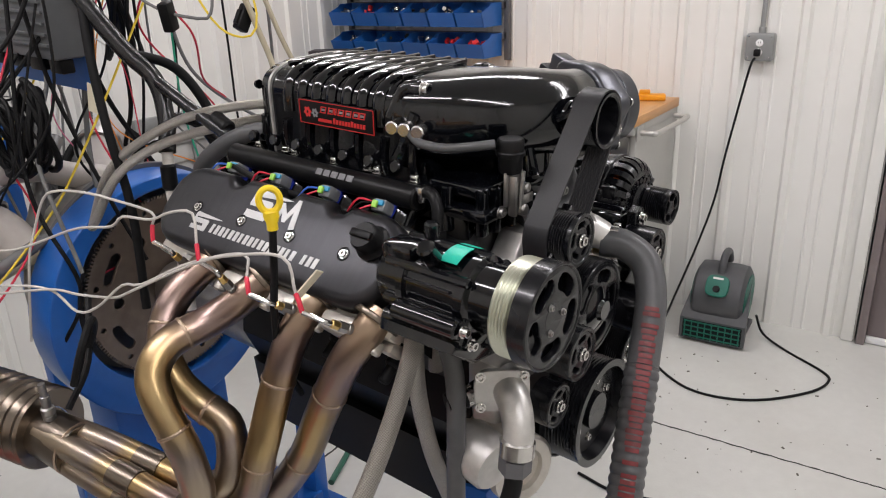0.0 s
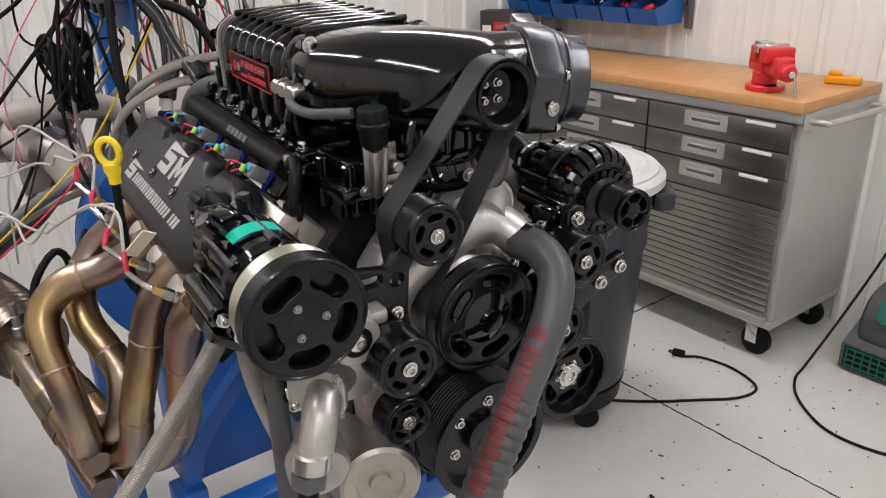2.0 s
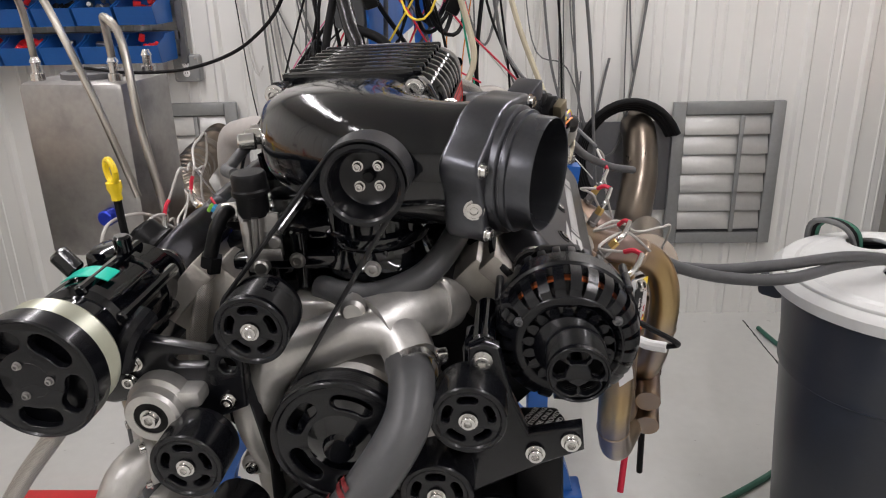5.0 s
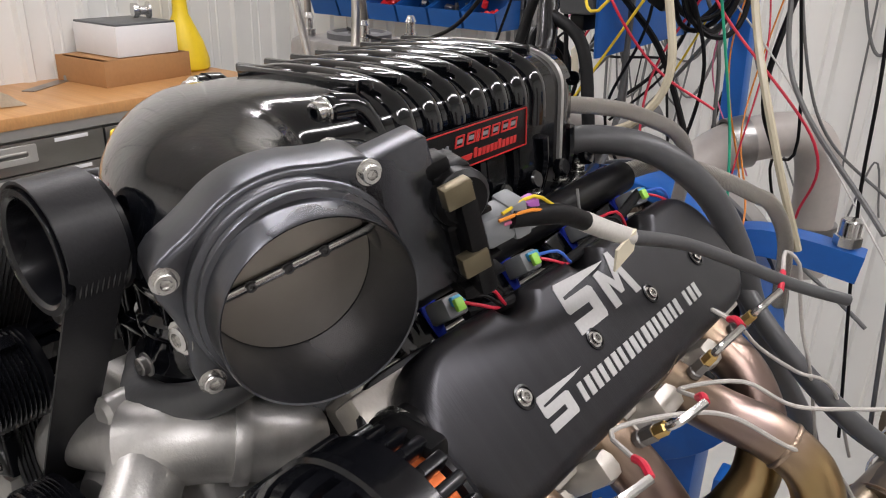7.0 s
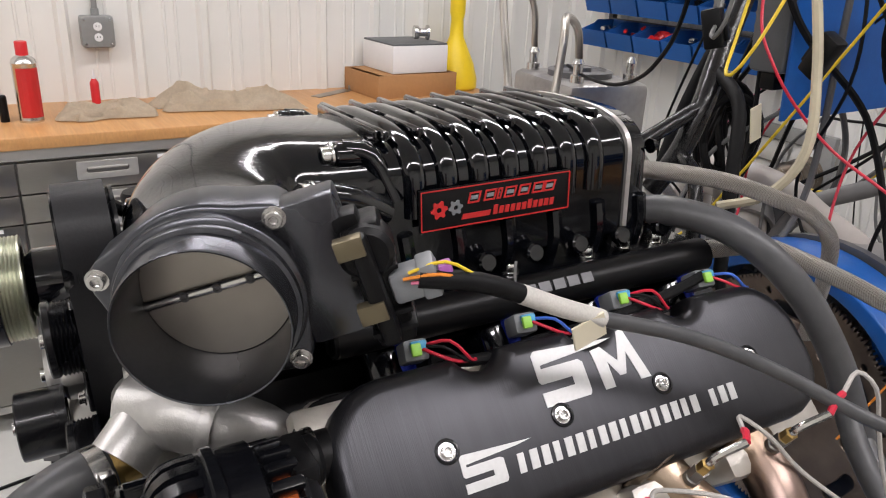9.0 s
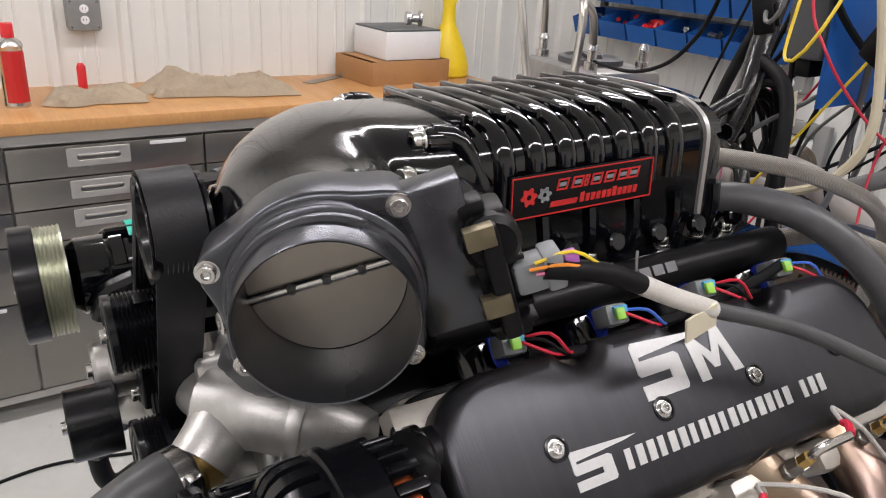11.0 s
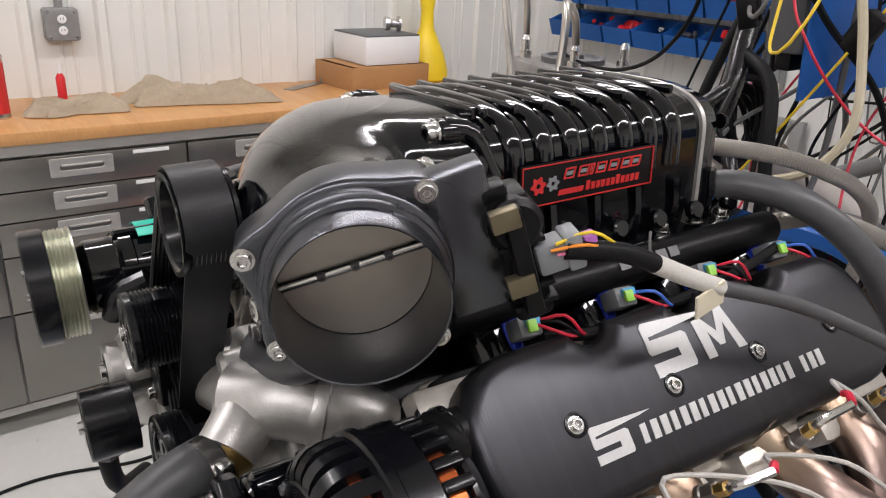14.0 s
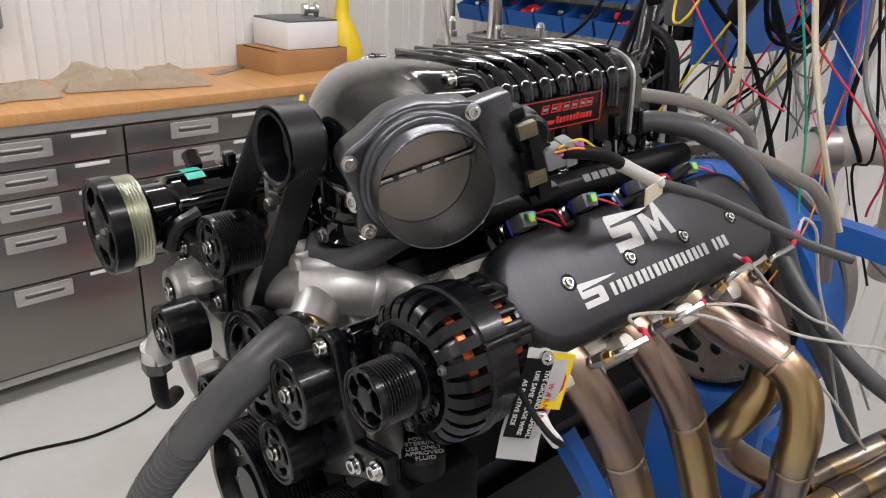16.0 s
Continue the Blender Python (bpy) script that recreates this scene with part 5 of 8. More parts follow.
# -- air conditioning compressor
ac = thing("compressor", "black swash-plate compressor with a green label", "compressor", m=ENG @ at_axis((-0.254, -0.293, 1.334), FWD))
bm = bmesh.new()
lathe(bm, [(0, -0.19), (0.040, -0.19), (0.046, -0.182), (0.046, -0.15), (0.051, -0.148), (0.051, -0.138), (0.046, -0.136), (0.047, -0.06), (0.051, -0.058), (0.051, -0.045), (0.044, -0.04), (0.044, -0.01), (0.035, 0.0), (0, 0)], Matrix(), 36)
for i in range(6):
    t = radians(60 * i + 20)
    bs = bmesh.new()
    cyl(bs, 0.007, 0.13, Matrix.Translation((0.049 * math.cos(t), 0.049 * math.sin(t), -0.17)), 10, 0.002)
    part("through_bolt", bs, GLOSS, ac)
part("compressor_body", bm, GLOSS, ac)
for i in range(9):
    part("body_rib", box_of((0.008, 0.004, 0.07), (0.047, 0, -0.10), 0.001, Matrix.Rotation(radians(40 * i), 4, "Z")), GLOSS, ac)
part("port_block", box_of((0.04, 0.03, 0.05), (-0.02, 0.04, -0.155), 0.008), GLOSS, ac)
for r, h, p, ax in ((0.012, 0.03, (-0.03, 0.045, -0.10), (-0.6, 0.8, 0)), (0.010, 0.022, (0.01, 0.052, -0.135), (0, 1, 0)), (0.014, 0.13, (-0.045, -0.045, -0.17), (0, 0, 1)), (0.014, 0.10, (-0.06, -0.02, -0.14), (0, 0, 1))):
    bm = bmesh.new()
    cyl(bm, r, h, at_axis(p, ax), 14, 0.003)
    part("port_boss", bm, GLOSS, ac)
bm = bmesh.new()
pr = []
for i in range(11):
    t = radians(62 + 60 * i / 10)
    pr.append([Vector((0.0555 * math.cos(t), 0.0555 * math.sin(t), h)) for h in (-0.092, -0.066)])
for a, b in zip(pr, pr[1:]):
    bm.faces.new([bm.verts.new(p) for p in (a[0], b[0], b[1], a[1])])
bmesh.ops.remove_doubles(bm, verts=bm.verts[:], dist=1e-6)
bmesh.ops.solidify(bm, geom=bm.faces[:], thickness=0.0012)
part("green_label", bm, GREENLABEL, ac, "green paper label")
bolts(ac, [((-0.045, -0.045, -0.035), (0, 0, 1)), ((-0.06, -0.02, -0.035), (0, 0, 1))], 0.006, 0.008)
bm = plate_mesh("cradle", [[(-0.285, 1.253), (-0.24, 1.245), (-0.205, 1.253), (-0.20, 1.275), (-0.22, 1.29), (-0.30, 1.285), (-0.325, 1.30), (-0.33, 1.288)]], 0.12, 0.006, Matrix.Translation((0, -0.135, 0)) @ Matrix.Rotation(radians(90), 4, "X"))
solo("compressor_cradle", bm, GLOSS, "gloss black cradle under the compressor", "bracket", m=ENG)

# -- power steering pump and reservoir
ps = thing("power_steering_pump", "black power steering pump with square reservoir and lettered cap", "pump", m=ENG)
bm = bmesh.new()
cyl(bm, 0.05, 0.09, at_axis((0.172, -0.14, 1.05), FWD), 28, 0.006)
box(bm, (0.055, 0.10, 0.13), (0.225, -0.17, 1.09), 0.008)
part("reservoir", bm, SATIN, ps)
bm = bmesh.new()
lathe(bm, [(0, 0.026), (0.021, 0.026), (0.024, 0.022), (0.024, 0.0), (0, 0)], at_axis((0.232, -0.185, 1.155), (0, 0, 1)), 22)
part("cap", bm, PLASTIC, ps)
part("lettering", text_mesh("lettering", "POWER\nSTEERING\nUSE ONLY\nAPPROVED\nFLUID", 0.0085, 0.0003, Matrix.Translation((0.232, -0.185, 1.1815)) @ Matrix.Rotation(radians(60), 4, "Z")), WHITEPRINT, ps, smooth=False)

# -- lower water inlet, fittings and filter housing on the exhaust side
wi = thing("water_inlet", "rough cast aluminium water inlet with threaded neck and black hose end", "water inlet", m=ENG)
bm = bmesh.new()
box(bm, (0.075, 0.06, 0.07), (-0.175, -0.215, 1.172), 0.014)
tube(bm, [(-0.17, -0.215, 1.172), (-0.205, -0.25, 1.180), (-0.228, -0.278, 1.170), (-0.242, -0.293, 1.146), (-0.252, -0.298, 1.12)], lambda t: 0.026 - 0.006 * t, 18)
part("inlet_casting", bm, CAST, wi)
bm = plate_mesh("inlet_flange", [rrect(0.075, 0.062, 0.02)], 0.010, 0.002, at_axis((-0.216, -0.248, 1.180), (-0.75, -0.65, 0.05)))
part("inlet_flange", bm, CAST, wi)
FA = at_axis((-0.216, -0.248, 1.180), (-0.75, -0.65, 0.05))
bolts(wi, [(FA @ Vector((u, v, 0.010)), FA.to_3x3() @ Vector((0, 0, 1))) for u, v in ((-0.029, 0.023), (0.029, 0.023), (-0.029, -0.023), (0.029, -0.023))], 0.0055, 0.006)
part("side_hose_end", tube_of([(-0.20, -0.215, 1.165), (-0.235, -0.205, 1.160), (-0.262, -0.19, 1.155)], 0.0145, 14), RUBBER, wi, "black hose end")
bm = bmesh.new()
lathe(bm, [(0.0146, -0.006), (0.0162, -0.006), (0.0162, 0.006), (0.0146, 0.006)], at_axis((-0.235, -0.205, 1.160), (-1, 0.4, -0.15)), 24, True)
box(bm, (0.010, 0.010, 0.012), (-0.237, -0.222, 1.166), 0.002)
part("hose_clamp", bm, STEEL, wi, "bright worm-drive clamp")
bm = bmesh.new()
lathe(bm, [(0.016, 0), (0.0235, 0), (0.0235, 0.020), (0.016, 0.020)], at_axis((-0.252, -0.298, 1.138), (-0.2, -0.05, -1)), 24, True)
part("bead_sleeve", bm, STEEL, wi)
bm = bmesh.new()
lathe(bm, [(0, 0), (0.022, 0), (0.022, 0.022), (0.015, 0.024), (0, 0.024)], at_axis((-0.259, -0.30, 1.118), (-0.1, 0, -1)), 6)
part("hex_nut", bm, DARKSTEEL, wi, "black hexagon nut")
part("elbow", tube_of([(-0.262, -0.30, 1.10), (-0.266, -0.30, 1.07), (-0.280, -0.295, 1.035), (-0.31, -0.28, 1.005), (-0.35, -0.25, 0.99)], 0.0125, 12), RUBBER, wi)
fl = thing("filter_housing", "silver oil filter housing with a machined cover", "filter housing", m=ENG)
bm = bmesh.new()
lathe(bm, [(0, 0), (0.036, 0), (0.040, 0.006), (0.040, 0.06), (0.036, 0.066), (0, 0.066)], at_axis((-0.215, -0.185, 1.062), (-0.2, -1, -0.1)), 32)
part("filter_can", bm, CAST, fl)
bm = bmesh.new()
lathe(bm, [(0.046, -0.12), (0.050, -0.01), (0.056, -0.008), (0.056, 0.010), (0.050, 0.014), (0.034, 0.013), (0.032, 0.005), (0.016, 0.005), (0.014, 0.012), (0, 0.012)], at_axis((-0.142, -0.235, 0.992), (-0.3, -1, 0.1)), 36)
part("cover_plate", bm, HEADALU, fl)

# -- hoses at the front
lh = thing("lower_radiator_hose", "black corrugated radiator hose with a red stripe and a worm clamp", "hose", m=ENG)
HP = [(0.088, -0.236, 1.286), (0.098, -0.270, 1.284), (0.096, -0.308, 1.262), (0.066, -0.334, 1.218), (0.014, -0.352, 1.155), (-0.038, -0.368, 1.09), (-0.09, -0.385, 1.02), (-0.135, -0.40, 0.94), (-0.17, -0.42, 0.86), (-0.19, -0.44, 0.74), (-0.20, -0.46, 0.6), (-0.22, -0.50, 0.3), (-0.30, -0.6, 0.06)]


def corr(t):
    return 0.0234 + (0.0030 * abs(math.sin(t * math.pi * 92)) ** 0.6 if t > 0.17 else 0.0006)


WORNRED = mat("worn_red_paint", (0.16, 0.012, 0.014), 0.5, grain=0.35, grain_scale=140, stain=0.8, stain_color=(0.03, 0.02, 0.02), stain_scale=60)
part("hose", tube_of(HP, corr, 20, step=0.0019), HOSE, lh)
side = [Vector(p) for p in smooth_path(HP, 0.0028)]
n = len(side)
k0, k1 = int(n * 0.13), int(n * 0.60)
rnd = random.Random(9)
for i in range(k0, k1, 3):
    if rnd.random() < 0.05:
        continue
    t = (side[i + 1] - side[i - 1]).normalized()
    o = (Vector((-0.95, -0.45, 0.35)) - t * Vector((-0.95, -0.45, 0.35)).dot(t)).normalized()
    b = t.cross(o)
    bm = bmesh.new()
    w = rnd.uniform(0.34, 0.52)
    q0, q1 = [], []
    for a in (-w, -w / 2, 0, w / 2, w):
        d = o * math.cos(a) + b * math.sin(a)
        q0.append(bm.verts.new(side[i] + d * 0.0266))
        q1.append(bm.verts.new(side[i] + t * 0.0062 + d * 0.0266))
    for j in range(4):
        bm.faces.new((q0[j], q0[j + 1], q1[j + 1], q1[j]))
    part("red_stripe", bm, WORNRED, lh, "worn red paint stripe")
bm = bmesh.new()
cm = at_axis((0.098, -0.250, 1.286), (0.28, -0.95, -0.05))
lathe(bm, [(0.0243, -0.007), (0.0262, -0.007), (0.0262, 0.007), (0.0243, 0.007)], cm, 36, True)
box(bm, (0.012, 0.016, 0.012), (0.03, 0.012, 0), 0.002, cm)
part("hose_clamp", bm, STEEL, lh, "bright worm-drive clamp")
up = thing("bypass_hose", "dull black coolant hose under the throttle body", "hose", m=ENG)
part("hose", tube_of([(-0.02, -0.15, 1.335), (0.04, -0.185, 1.34), (0.10, -0.17, 1.355), (0.135, -0.13, 1.385), (0.14, -0.08, 1.40)], 0.015, 14), HOSE, up)
ft = thing("fuel_feed_hose", "steel braided fuel hose with black end fittings", "hose", m=ENG)
bm = bmesh.new()
tube(bm, [(-0.148, -0.060, 1.40), (-0.15, -0.082, 1.404), (-0.157, -0.098, 1.39), (-0.165, -0.104, 1.365), (-0.173, -0.108, 1.345)], 0.0088, 12)
lathe(bm, [(0, 0), (0.014, 0), (0.014, 0.02), (0, 0.02)], at_axis((-0.166, -0.104, 1.358), (-0.25, -0.1, -0.9)), 6)
part("end_fitting", bm, PLASTIC, ft)
part("rail_nut", box_of((0.022, 0.012, 0.024), (-0.148, -0.066, 1.40), 0.003), STEEL, ft)
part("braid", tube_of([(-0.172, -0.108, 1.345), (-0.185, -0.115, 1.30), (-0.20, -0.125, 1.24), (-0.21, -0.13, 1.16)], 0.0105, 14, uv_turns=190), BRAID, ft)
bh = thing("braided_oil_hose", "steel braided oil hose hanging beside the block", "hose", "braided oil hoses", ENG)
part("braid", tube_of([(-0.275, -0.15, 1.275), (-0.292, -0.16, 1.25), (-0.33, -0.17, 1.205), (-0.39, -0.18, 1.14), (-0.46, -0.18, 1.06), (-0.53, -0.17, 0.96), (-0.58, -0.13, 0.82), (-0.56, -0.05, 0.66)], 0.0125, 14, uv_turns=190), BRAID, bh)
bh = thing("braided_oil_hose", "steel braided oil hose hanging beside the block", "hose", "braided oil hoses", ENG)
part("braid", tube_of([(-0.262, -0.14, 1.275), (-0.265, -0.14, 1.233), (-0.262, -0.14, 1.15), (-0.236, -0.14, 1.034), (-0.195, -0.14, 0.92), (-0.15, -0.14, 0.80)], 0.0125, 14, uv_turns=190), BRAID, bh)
gh = thing("drain_hose", "dull black rubber hose hanging straight down", "hose", m=ENG)
part("hose", tube_of([(-0.245, -0.18, 1.235), (-0.254, -0.20, 1.18), (-0.257, -0.20, 1.02), (-0.262, -0.20, 0.80), (-0.28, -0.2, 0.5), (-0.29, -0.19, 0.06)], 0.0135, 14), HOSE, gh)

# -- exhaust headers
HDR = {
    1: [[(0.268, -0.032, 1.268), (0.297, -0.027, 1.250), (0.322, -0.012, 1.215), (0.336, 0.012, 1.16), (0.342, 0.045, 1.08), (0.345, 0.09, 0.97), (0.36, 0.16, 0.88), (0.39, 0.25, 0.85)],
        [(0.268, 0.083, 1.268), (0.298, 0.086, 1.250), (0.33, 0.096, 1.215), (0.352, 0.118, 1.16), (0.362, 0.15, 1.07), (0.367, 0.19, 0.97), (0.38, 0.25, 0.89), (0.40, 0.33, 0.865)],
        [(0.268, 0.20, 1.268), (0.30, 0.212, 1.245), (0.337, 0.232, 1.222), (0.385, 0.247, 1.205), (0.425, 0.252, 1.178), (0.442, 0.249, 1.13), (0.440, 0.252, 1.06), (0.428, 0.285, 0.97), (0.425, 0.36, 0.905)],
        [(0.268, 0.312, 1.268), (0.30, 0.316, 1.248), (0.338, 0.312, 1.222), (0.366, 0.298, 1.18), (0.372, 0.278, 1.13), (0.358, 0.258, 1.092), (0.335, 0.262, 1.05), (0.33, 0.31, 0.99), (0.36, 0.38, 0.93)]],
    -1: [[(-0.275, -0.092, 1.272), (-0.300, -0.086, 1.250), (-0.317, -0.066, 1.215), (-0.322, -0.036, 1.160), (-0.323, 0.0, 1.090), (-0.330, 0.048, 0.99), (-0.36, 0.11, 0.90), (-0.40, 0.18, 0.86)],
         [(-0.275, 0.020, 1.272), (-0.305, 0.026, 1.250), (-0.334, 0.038, 1.205), (-0.356, 0.055, 1.13), (-0.384, 0.070, 1.035), (-0.400, 0.10, 0.94), (-0.43, 0.19, 0.875)],
         [(-0.275, 0.130, 1.272), (-0.32, 0.152, 1.240), (-0.364, 0.180, 1.212), (-0.425, 0.198, 1.196), (-0.464, 0.192, 1.166), (-0.474, 0.168, 1.122), (-0.467, 0.135, 1.045), (-0.462, 0.135, 0.96), (-0.465, 0.20, 0.905)],
         [(-0.275, 0.250, 1.272), (-0.315, 0.268, 1.250), (-0.368, 0.276, 1.210), (-0.406, 0.255, 1.160), (-0.413, 0.222, 1.115), (-0.398, 0.190, 1.075), (-0.388, 0.140, 1.045), (-0.410, 0.13, 0.97), (-0.44, 0.20, 0.925)]],
}
WELD = mat("weld_bead", (0.42, 0.32, 0.24), 0.35, 1.0, grain=0.25, grain_scale=300, bump=0.5, bump_scale=500)
for s in (1, -1):
    hd = thing("exhaust_header", "heat-tinted stainless exhaust header with four primary tubes", "exhaust header", "exhaust headers", ENG)
    for pts in HDR[s]:
        pr = part("primary_tube", tube_of(pts, 0.0248, 28, step=0.008), HEADER, hd)
        sm = smooth_path(pts, 0.008)
        nn = len(sm)
        for fr in (0.30, 0.60):
            i = int(nn * fr)
            bm = bmesh.new()
            lathe(bm, [(0.0253, -0.0028), (0.0264, -0.001), (0.0264, 0.001), (0.0253, 0.0028)], at_axis(sm[i], sm[i + 1] - sm[i - 1]), 28)
            part("weld", bm, WELD, pr, "weld bead")
        bm = plate_mesh("port_flange", [[(x * 1.0, y) for x, y in circle(0.037, 24)]], 0.009, 0.002, at_axis(Vector(pts[1]) - (Vector(pts[1]) - Vector(pts[0])) * 0.75, Vector(pts[1]) - Vector(pts[0])))
        part("port_flange", bm, PIPE, pr)
        # thermocouple boss and brass compression fitting on top
        d = (Vector(pts[2]) - Vector(pts[1])).normalized()
        o = (Vector((s * 0.45, 0, 0.9)) - d * Vector((s * 0.45, 0, 0.9)).dot(d)).normalized()
        bp = Vector(pts[1]) + o * 0.023 + d * 0.004
        bm = bmesh.new()
        cyl(bm, 0.0075, 0.009, at_axis(bp, o), 14, 0.002)
        lathe(bm, [(0, 0), (0.0075, 0), (0.0075, 0.013), (0, 0.013)], at_axis(bp + o * 0.009, o), 6)
        part("probe_boss", bm, DULLSTEEL, pr)
        bm = bmesh.new()
        lathe(bm, [(0, 0), (0.0062, 0), (0.0062, 0.011), (0.004, 0.013), (0, 0.013)], at_axis(bp + o * 0.022, o), 6)
        part("compression_fitting", bm, BRASS, pr, "brass fitting")
    if s < 0:
        cpts = [(-0.43, 0.13, 0.885), (-0.455, 0.25, 0.905), (-0.485, 0.38, 0.93), (-0.51, 0.50, 0.945), (-0.545, 0.66, 0.95), (-0.60, 0.95, 0.95)]
    else:
        cpts = [(0.40, 0.26, 0.875), (0.42, 0.38, 0.90), (0.455, 0.50, 0.92), (0.48, 0.62, 0.935), (0.50, 0.75, 0.94), (0.53, 1.0, 0.94)]
    # four tubes run together into the collector
    for du, dz in ((-0.021, -0.021), (-0.021, 0.021), (0.021, -0.021), (0.021, 0.021)):
        mp = [Vector(c) + Vector((du, 0, dz)) * g for c, g in zip(cpts[:4], (1.25, 1.15, 1.0, 0.7))]
        pr = part("merge_tube", tube_of(mp, 0.0225, 24, step=0.008), HEADER, hd)
        bm = bmesh.new()
        lathe(bm, [(0.0226, -0.05), (0.0246, -0.05), (0.0246, 0.0), (0.0226, 0.0)], at_axis(mp[1] * 0.45 + mp[2] * 0.55, mp[2] - mp[1]), 24, True)
        part("slip_joint", bm, PIPE, pr)
    col = part("collector", tube_of([Vector(cpts[2]) * 0.55 + Vector(cpts[3]) * 0.45] + cpts[3:], lambda t: 0.0455 - 0.0035 * min(1, t * 6), 32), PIPE, hd, "straw-tinted collector")
    bm = bmesh.new()
    lathe(bm, [(0.044, -0.003), (0.0475, -0.001), (0.0475, 0.001), (0.044, 0.003)], at_axis(Vector(cpts[2]) * 0.5 + Vector(cpts[3]) * 0.5, Vector(cpts[3]) - Vector(cpts[2])), 32, True)
    part("weld", bm, WELD, col, "weld bead")
    p = Vector(cpts[3])
    for q in (0, 1):
        bm = bmesh.new()
        c = p + Vector((0, 0.03 + 0.07 * q, 0.004 * q))
        lathe(bm, [(0.0425, -0.01), (0.0455, -0.01), (0.0455, 0.01), (0.0425, 0.01)], at_axis(c, (-0.1 * -s, 1, 0)), 32, True)
        box(bm, (0.012, 0.014, 0.03), (s * 0.0 + c.x, c.y, c.z + 0.052), 0.002)
        part("band_clamp", bm, STEEL, hd)
    bm = bmesh.new()
    ob = Vector(cpts[3]) + Vector((0, -0.015, 0.040))
    cyl(bm, 0.011, 0.012, at_axis(ob, (0, 0, 1)), 14, 0.002)
    lathe(bm, [(0, 0), (0.0115, 0), (0.0115, 0.012), (0.008, 0.014), (0.008, 0.035), (0.006, 0.036), (0.006, 0.06), (0, 0.06)], at_axis(ob + Vector((0, 0, 0.012)), (0, 0, 1)), 12)
    part("oxygen_sensor", bm, DULLSTEEL, hd, "oxygen sensor")

# ---------------------------------------------------------------- work benches along both walls
def caster(bm_list, x, y, parent, r=0.062):
    bm = bmesh.new()
    lathe(bm, [(0, -0.019), (r * 0.8, -0.019), (r, -0.013), (r, 0.013), (r * 0.8, 0.019), (0, 0.019)], at_axis((x, y, r), (0, 1, 0)), 24)
    w = part("caster", bm, RUBBER, parent, "black rubber caster")
    bm = bmesh.new()
    for s in (-1, 1):
        box(bm, (0.05, 0.004, 0.085), (x + 0.012, y + s * 0.025, r + 0.035), 0.001)
    box(bm, (0.075, 0.06, 0.006), (x + 0.012, y, r + 0.078), 0.001)
    part("caster_fork", bm, STEEL, w)


def bench(m, length, top, label, columns, handle=False, shutter=False, lead=0.0, foot=0.10):
    """A steel drawer bench: front along x from 0 to length at y = 0, depth towards +y."""
    D = 0.56
    t = thing("tool_bench", label, "workbench", "tool benches", m)
    part("worktop", box_of((length, D + 0.02, 0.042), (length / 2, D / 2, top - 0.021), 0.005), WOOD, t, "thick maple worktop")
    part("top_rail", box_of((length - 0.01, D, 0.036), (length / 2, D / 2 + 0.005, top - 0.0605), 0.002), SIDESTEEL, t, "grey steel rail")
    z0, z1 = foot, top - 0.078
    part("carcass", box_of((length - 0.02, D - 0.03, z1 - z0), (length / 2, D / 2 + 0.02, (z0 + z1) / 2), 0.003), SIDESTEEL, t, "pale grey enamelled carcass")
    part("plinth_rail", box_of((length - 0.02, D - 0.02, 0.03), (length / 2, D / 2 + 0.01, z0 - 0.0155), 0.002), SIDESTEEL, t)
    w = (length - 0.05 - lead) / columns
    hs = [0.108, 0.100, 0.116, 0.201, 0.0]
    hs[4] = (z1 - z0) - sum(hs) - 0.02
    for c in range(columns):
        z = z1 - 0.006
        x = 0.025 + lead + w * (c + 0.5)
        rows_ = hs
        if shutter and c == 0:
            # three drawers over a roller shutter of narrow slats
            rows_ = hs[:3]
            zs = z1 - 0.006 - sum(rows_)
            n = 16
            st = (zs - z0 - 0.02) / n
            for i in range(n):
                part("shutter_slat", box_of((w - 0.014, 0.014, st - 0.002), (x, 0.012, zs - 0.004 - st * (i + 0.5)), 0.004), SHUTTER, t, "brushed metal shutter slat")
            part("shutter_rail", box_of((w - 0.008, 0.022, 0.018), (x, 0.008, z0 + 0.010), 0.002), PULL, t)
        for i, h in enumerate(rows_):
            d = part("drawer", box_of((w - 0.008, 0.022, h - 0.005), (x, 0.008, z - h / 2), 0.002), DRAWER, t, "brushed stainless drawer front")
            zz = z - 0.042
            bm = plate_mesh("pull", [rrect(0.195, 0.062, 0.006, x + w * 0.06, zz), rrect(0.135, 0.020, 0.009, x + w * 0.06, zz)], 0.006, 0.0015, Matrix.Translation((0, -0.003, 0)) @ Matrix.Rotation(radians(90), 4, "X"))
            part("pull", bm, PULL, d, "recessed metal pull")
            bm = bmesh.new()
            cyl(bm, 0.005, 0.125, at_axis((x + w * 0.06 - 0.0625, -0.006, zz + 0.007), (1, 0, 0)), 10)
            part("pull_lip", bm, PULL, d)
            part("label_holder", box_of((0.12, 0.002, 0.013), (x - w * 0.30, -0.0045, z - 0.014), 0.0005), WHITECARD, d, "white label strip")
            z -= h
    for x in (0.09, length - 0.09):
        for y in (0.08, D - 0.07):
            caster(None, x, y, t)
    if handle:
        part("push_handle", tube_of([(0.0, 0.06, top - 0.075), (-0.05, 0.06, top - 0.075), (-0.068, 0.10, top - 0.075), (-0.068, D - 0.1, top - 0.075), (-0.05, D - 0.06, top - 0.075), (0.0, D - 0.06, top - 0.075)], 0.012, 12), PULL, t, "tubular push handle")
        part("corner_bracket", box_of((0.004, 0.07, 0.06), (-0.001, 0.05, top - 0.075), 0.001), SIDESTEEL, t)
    return t


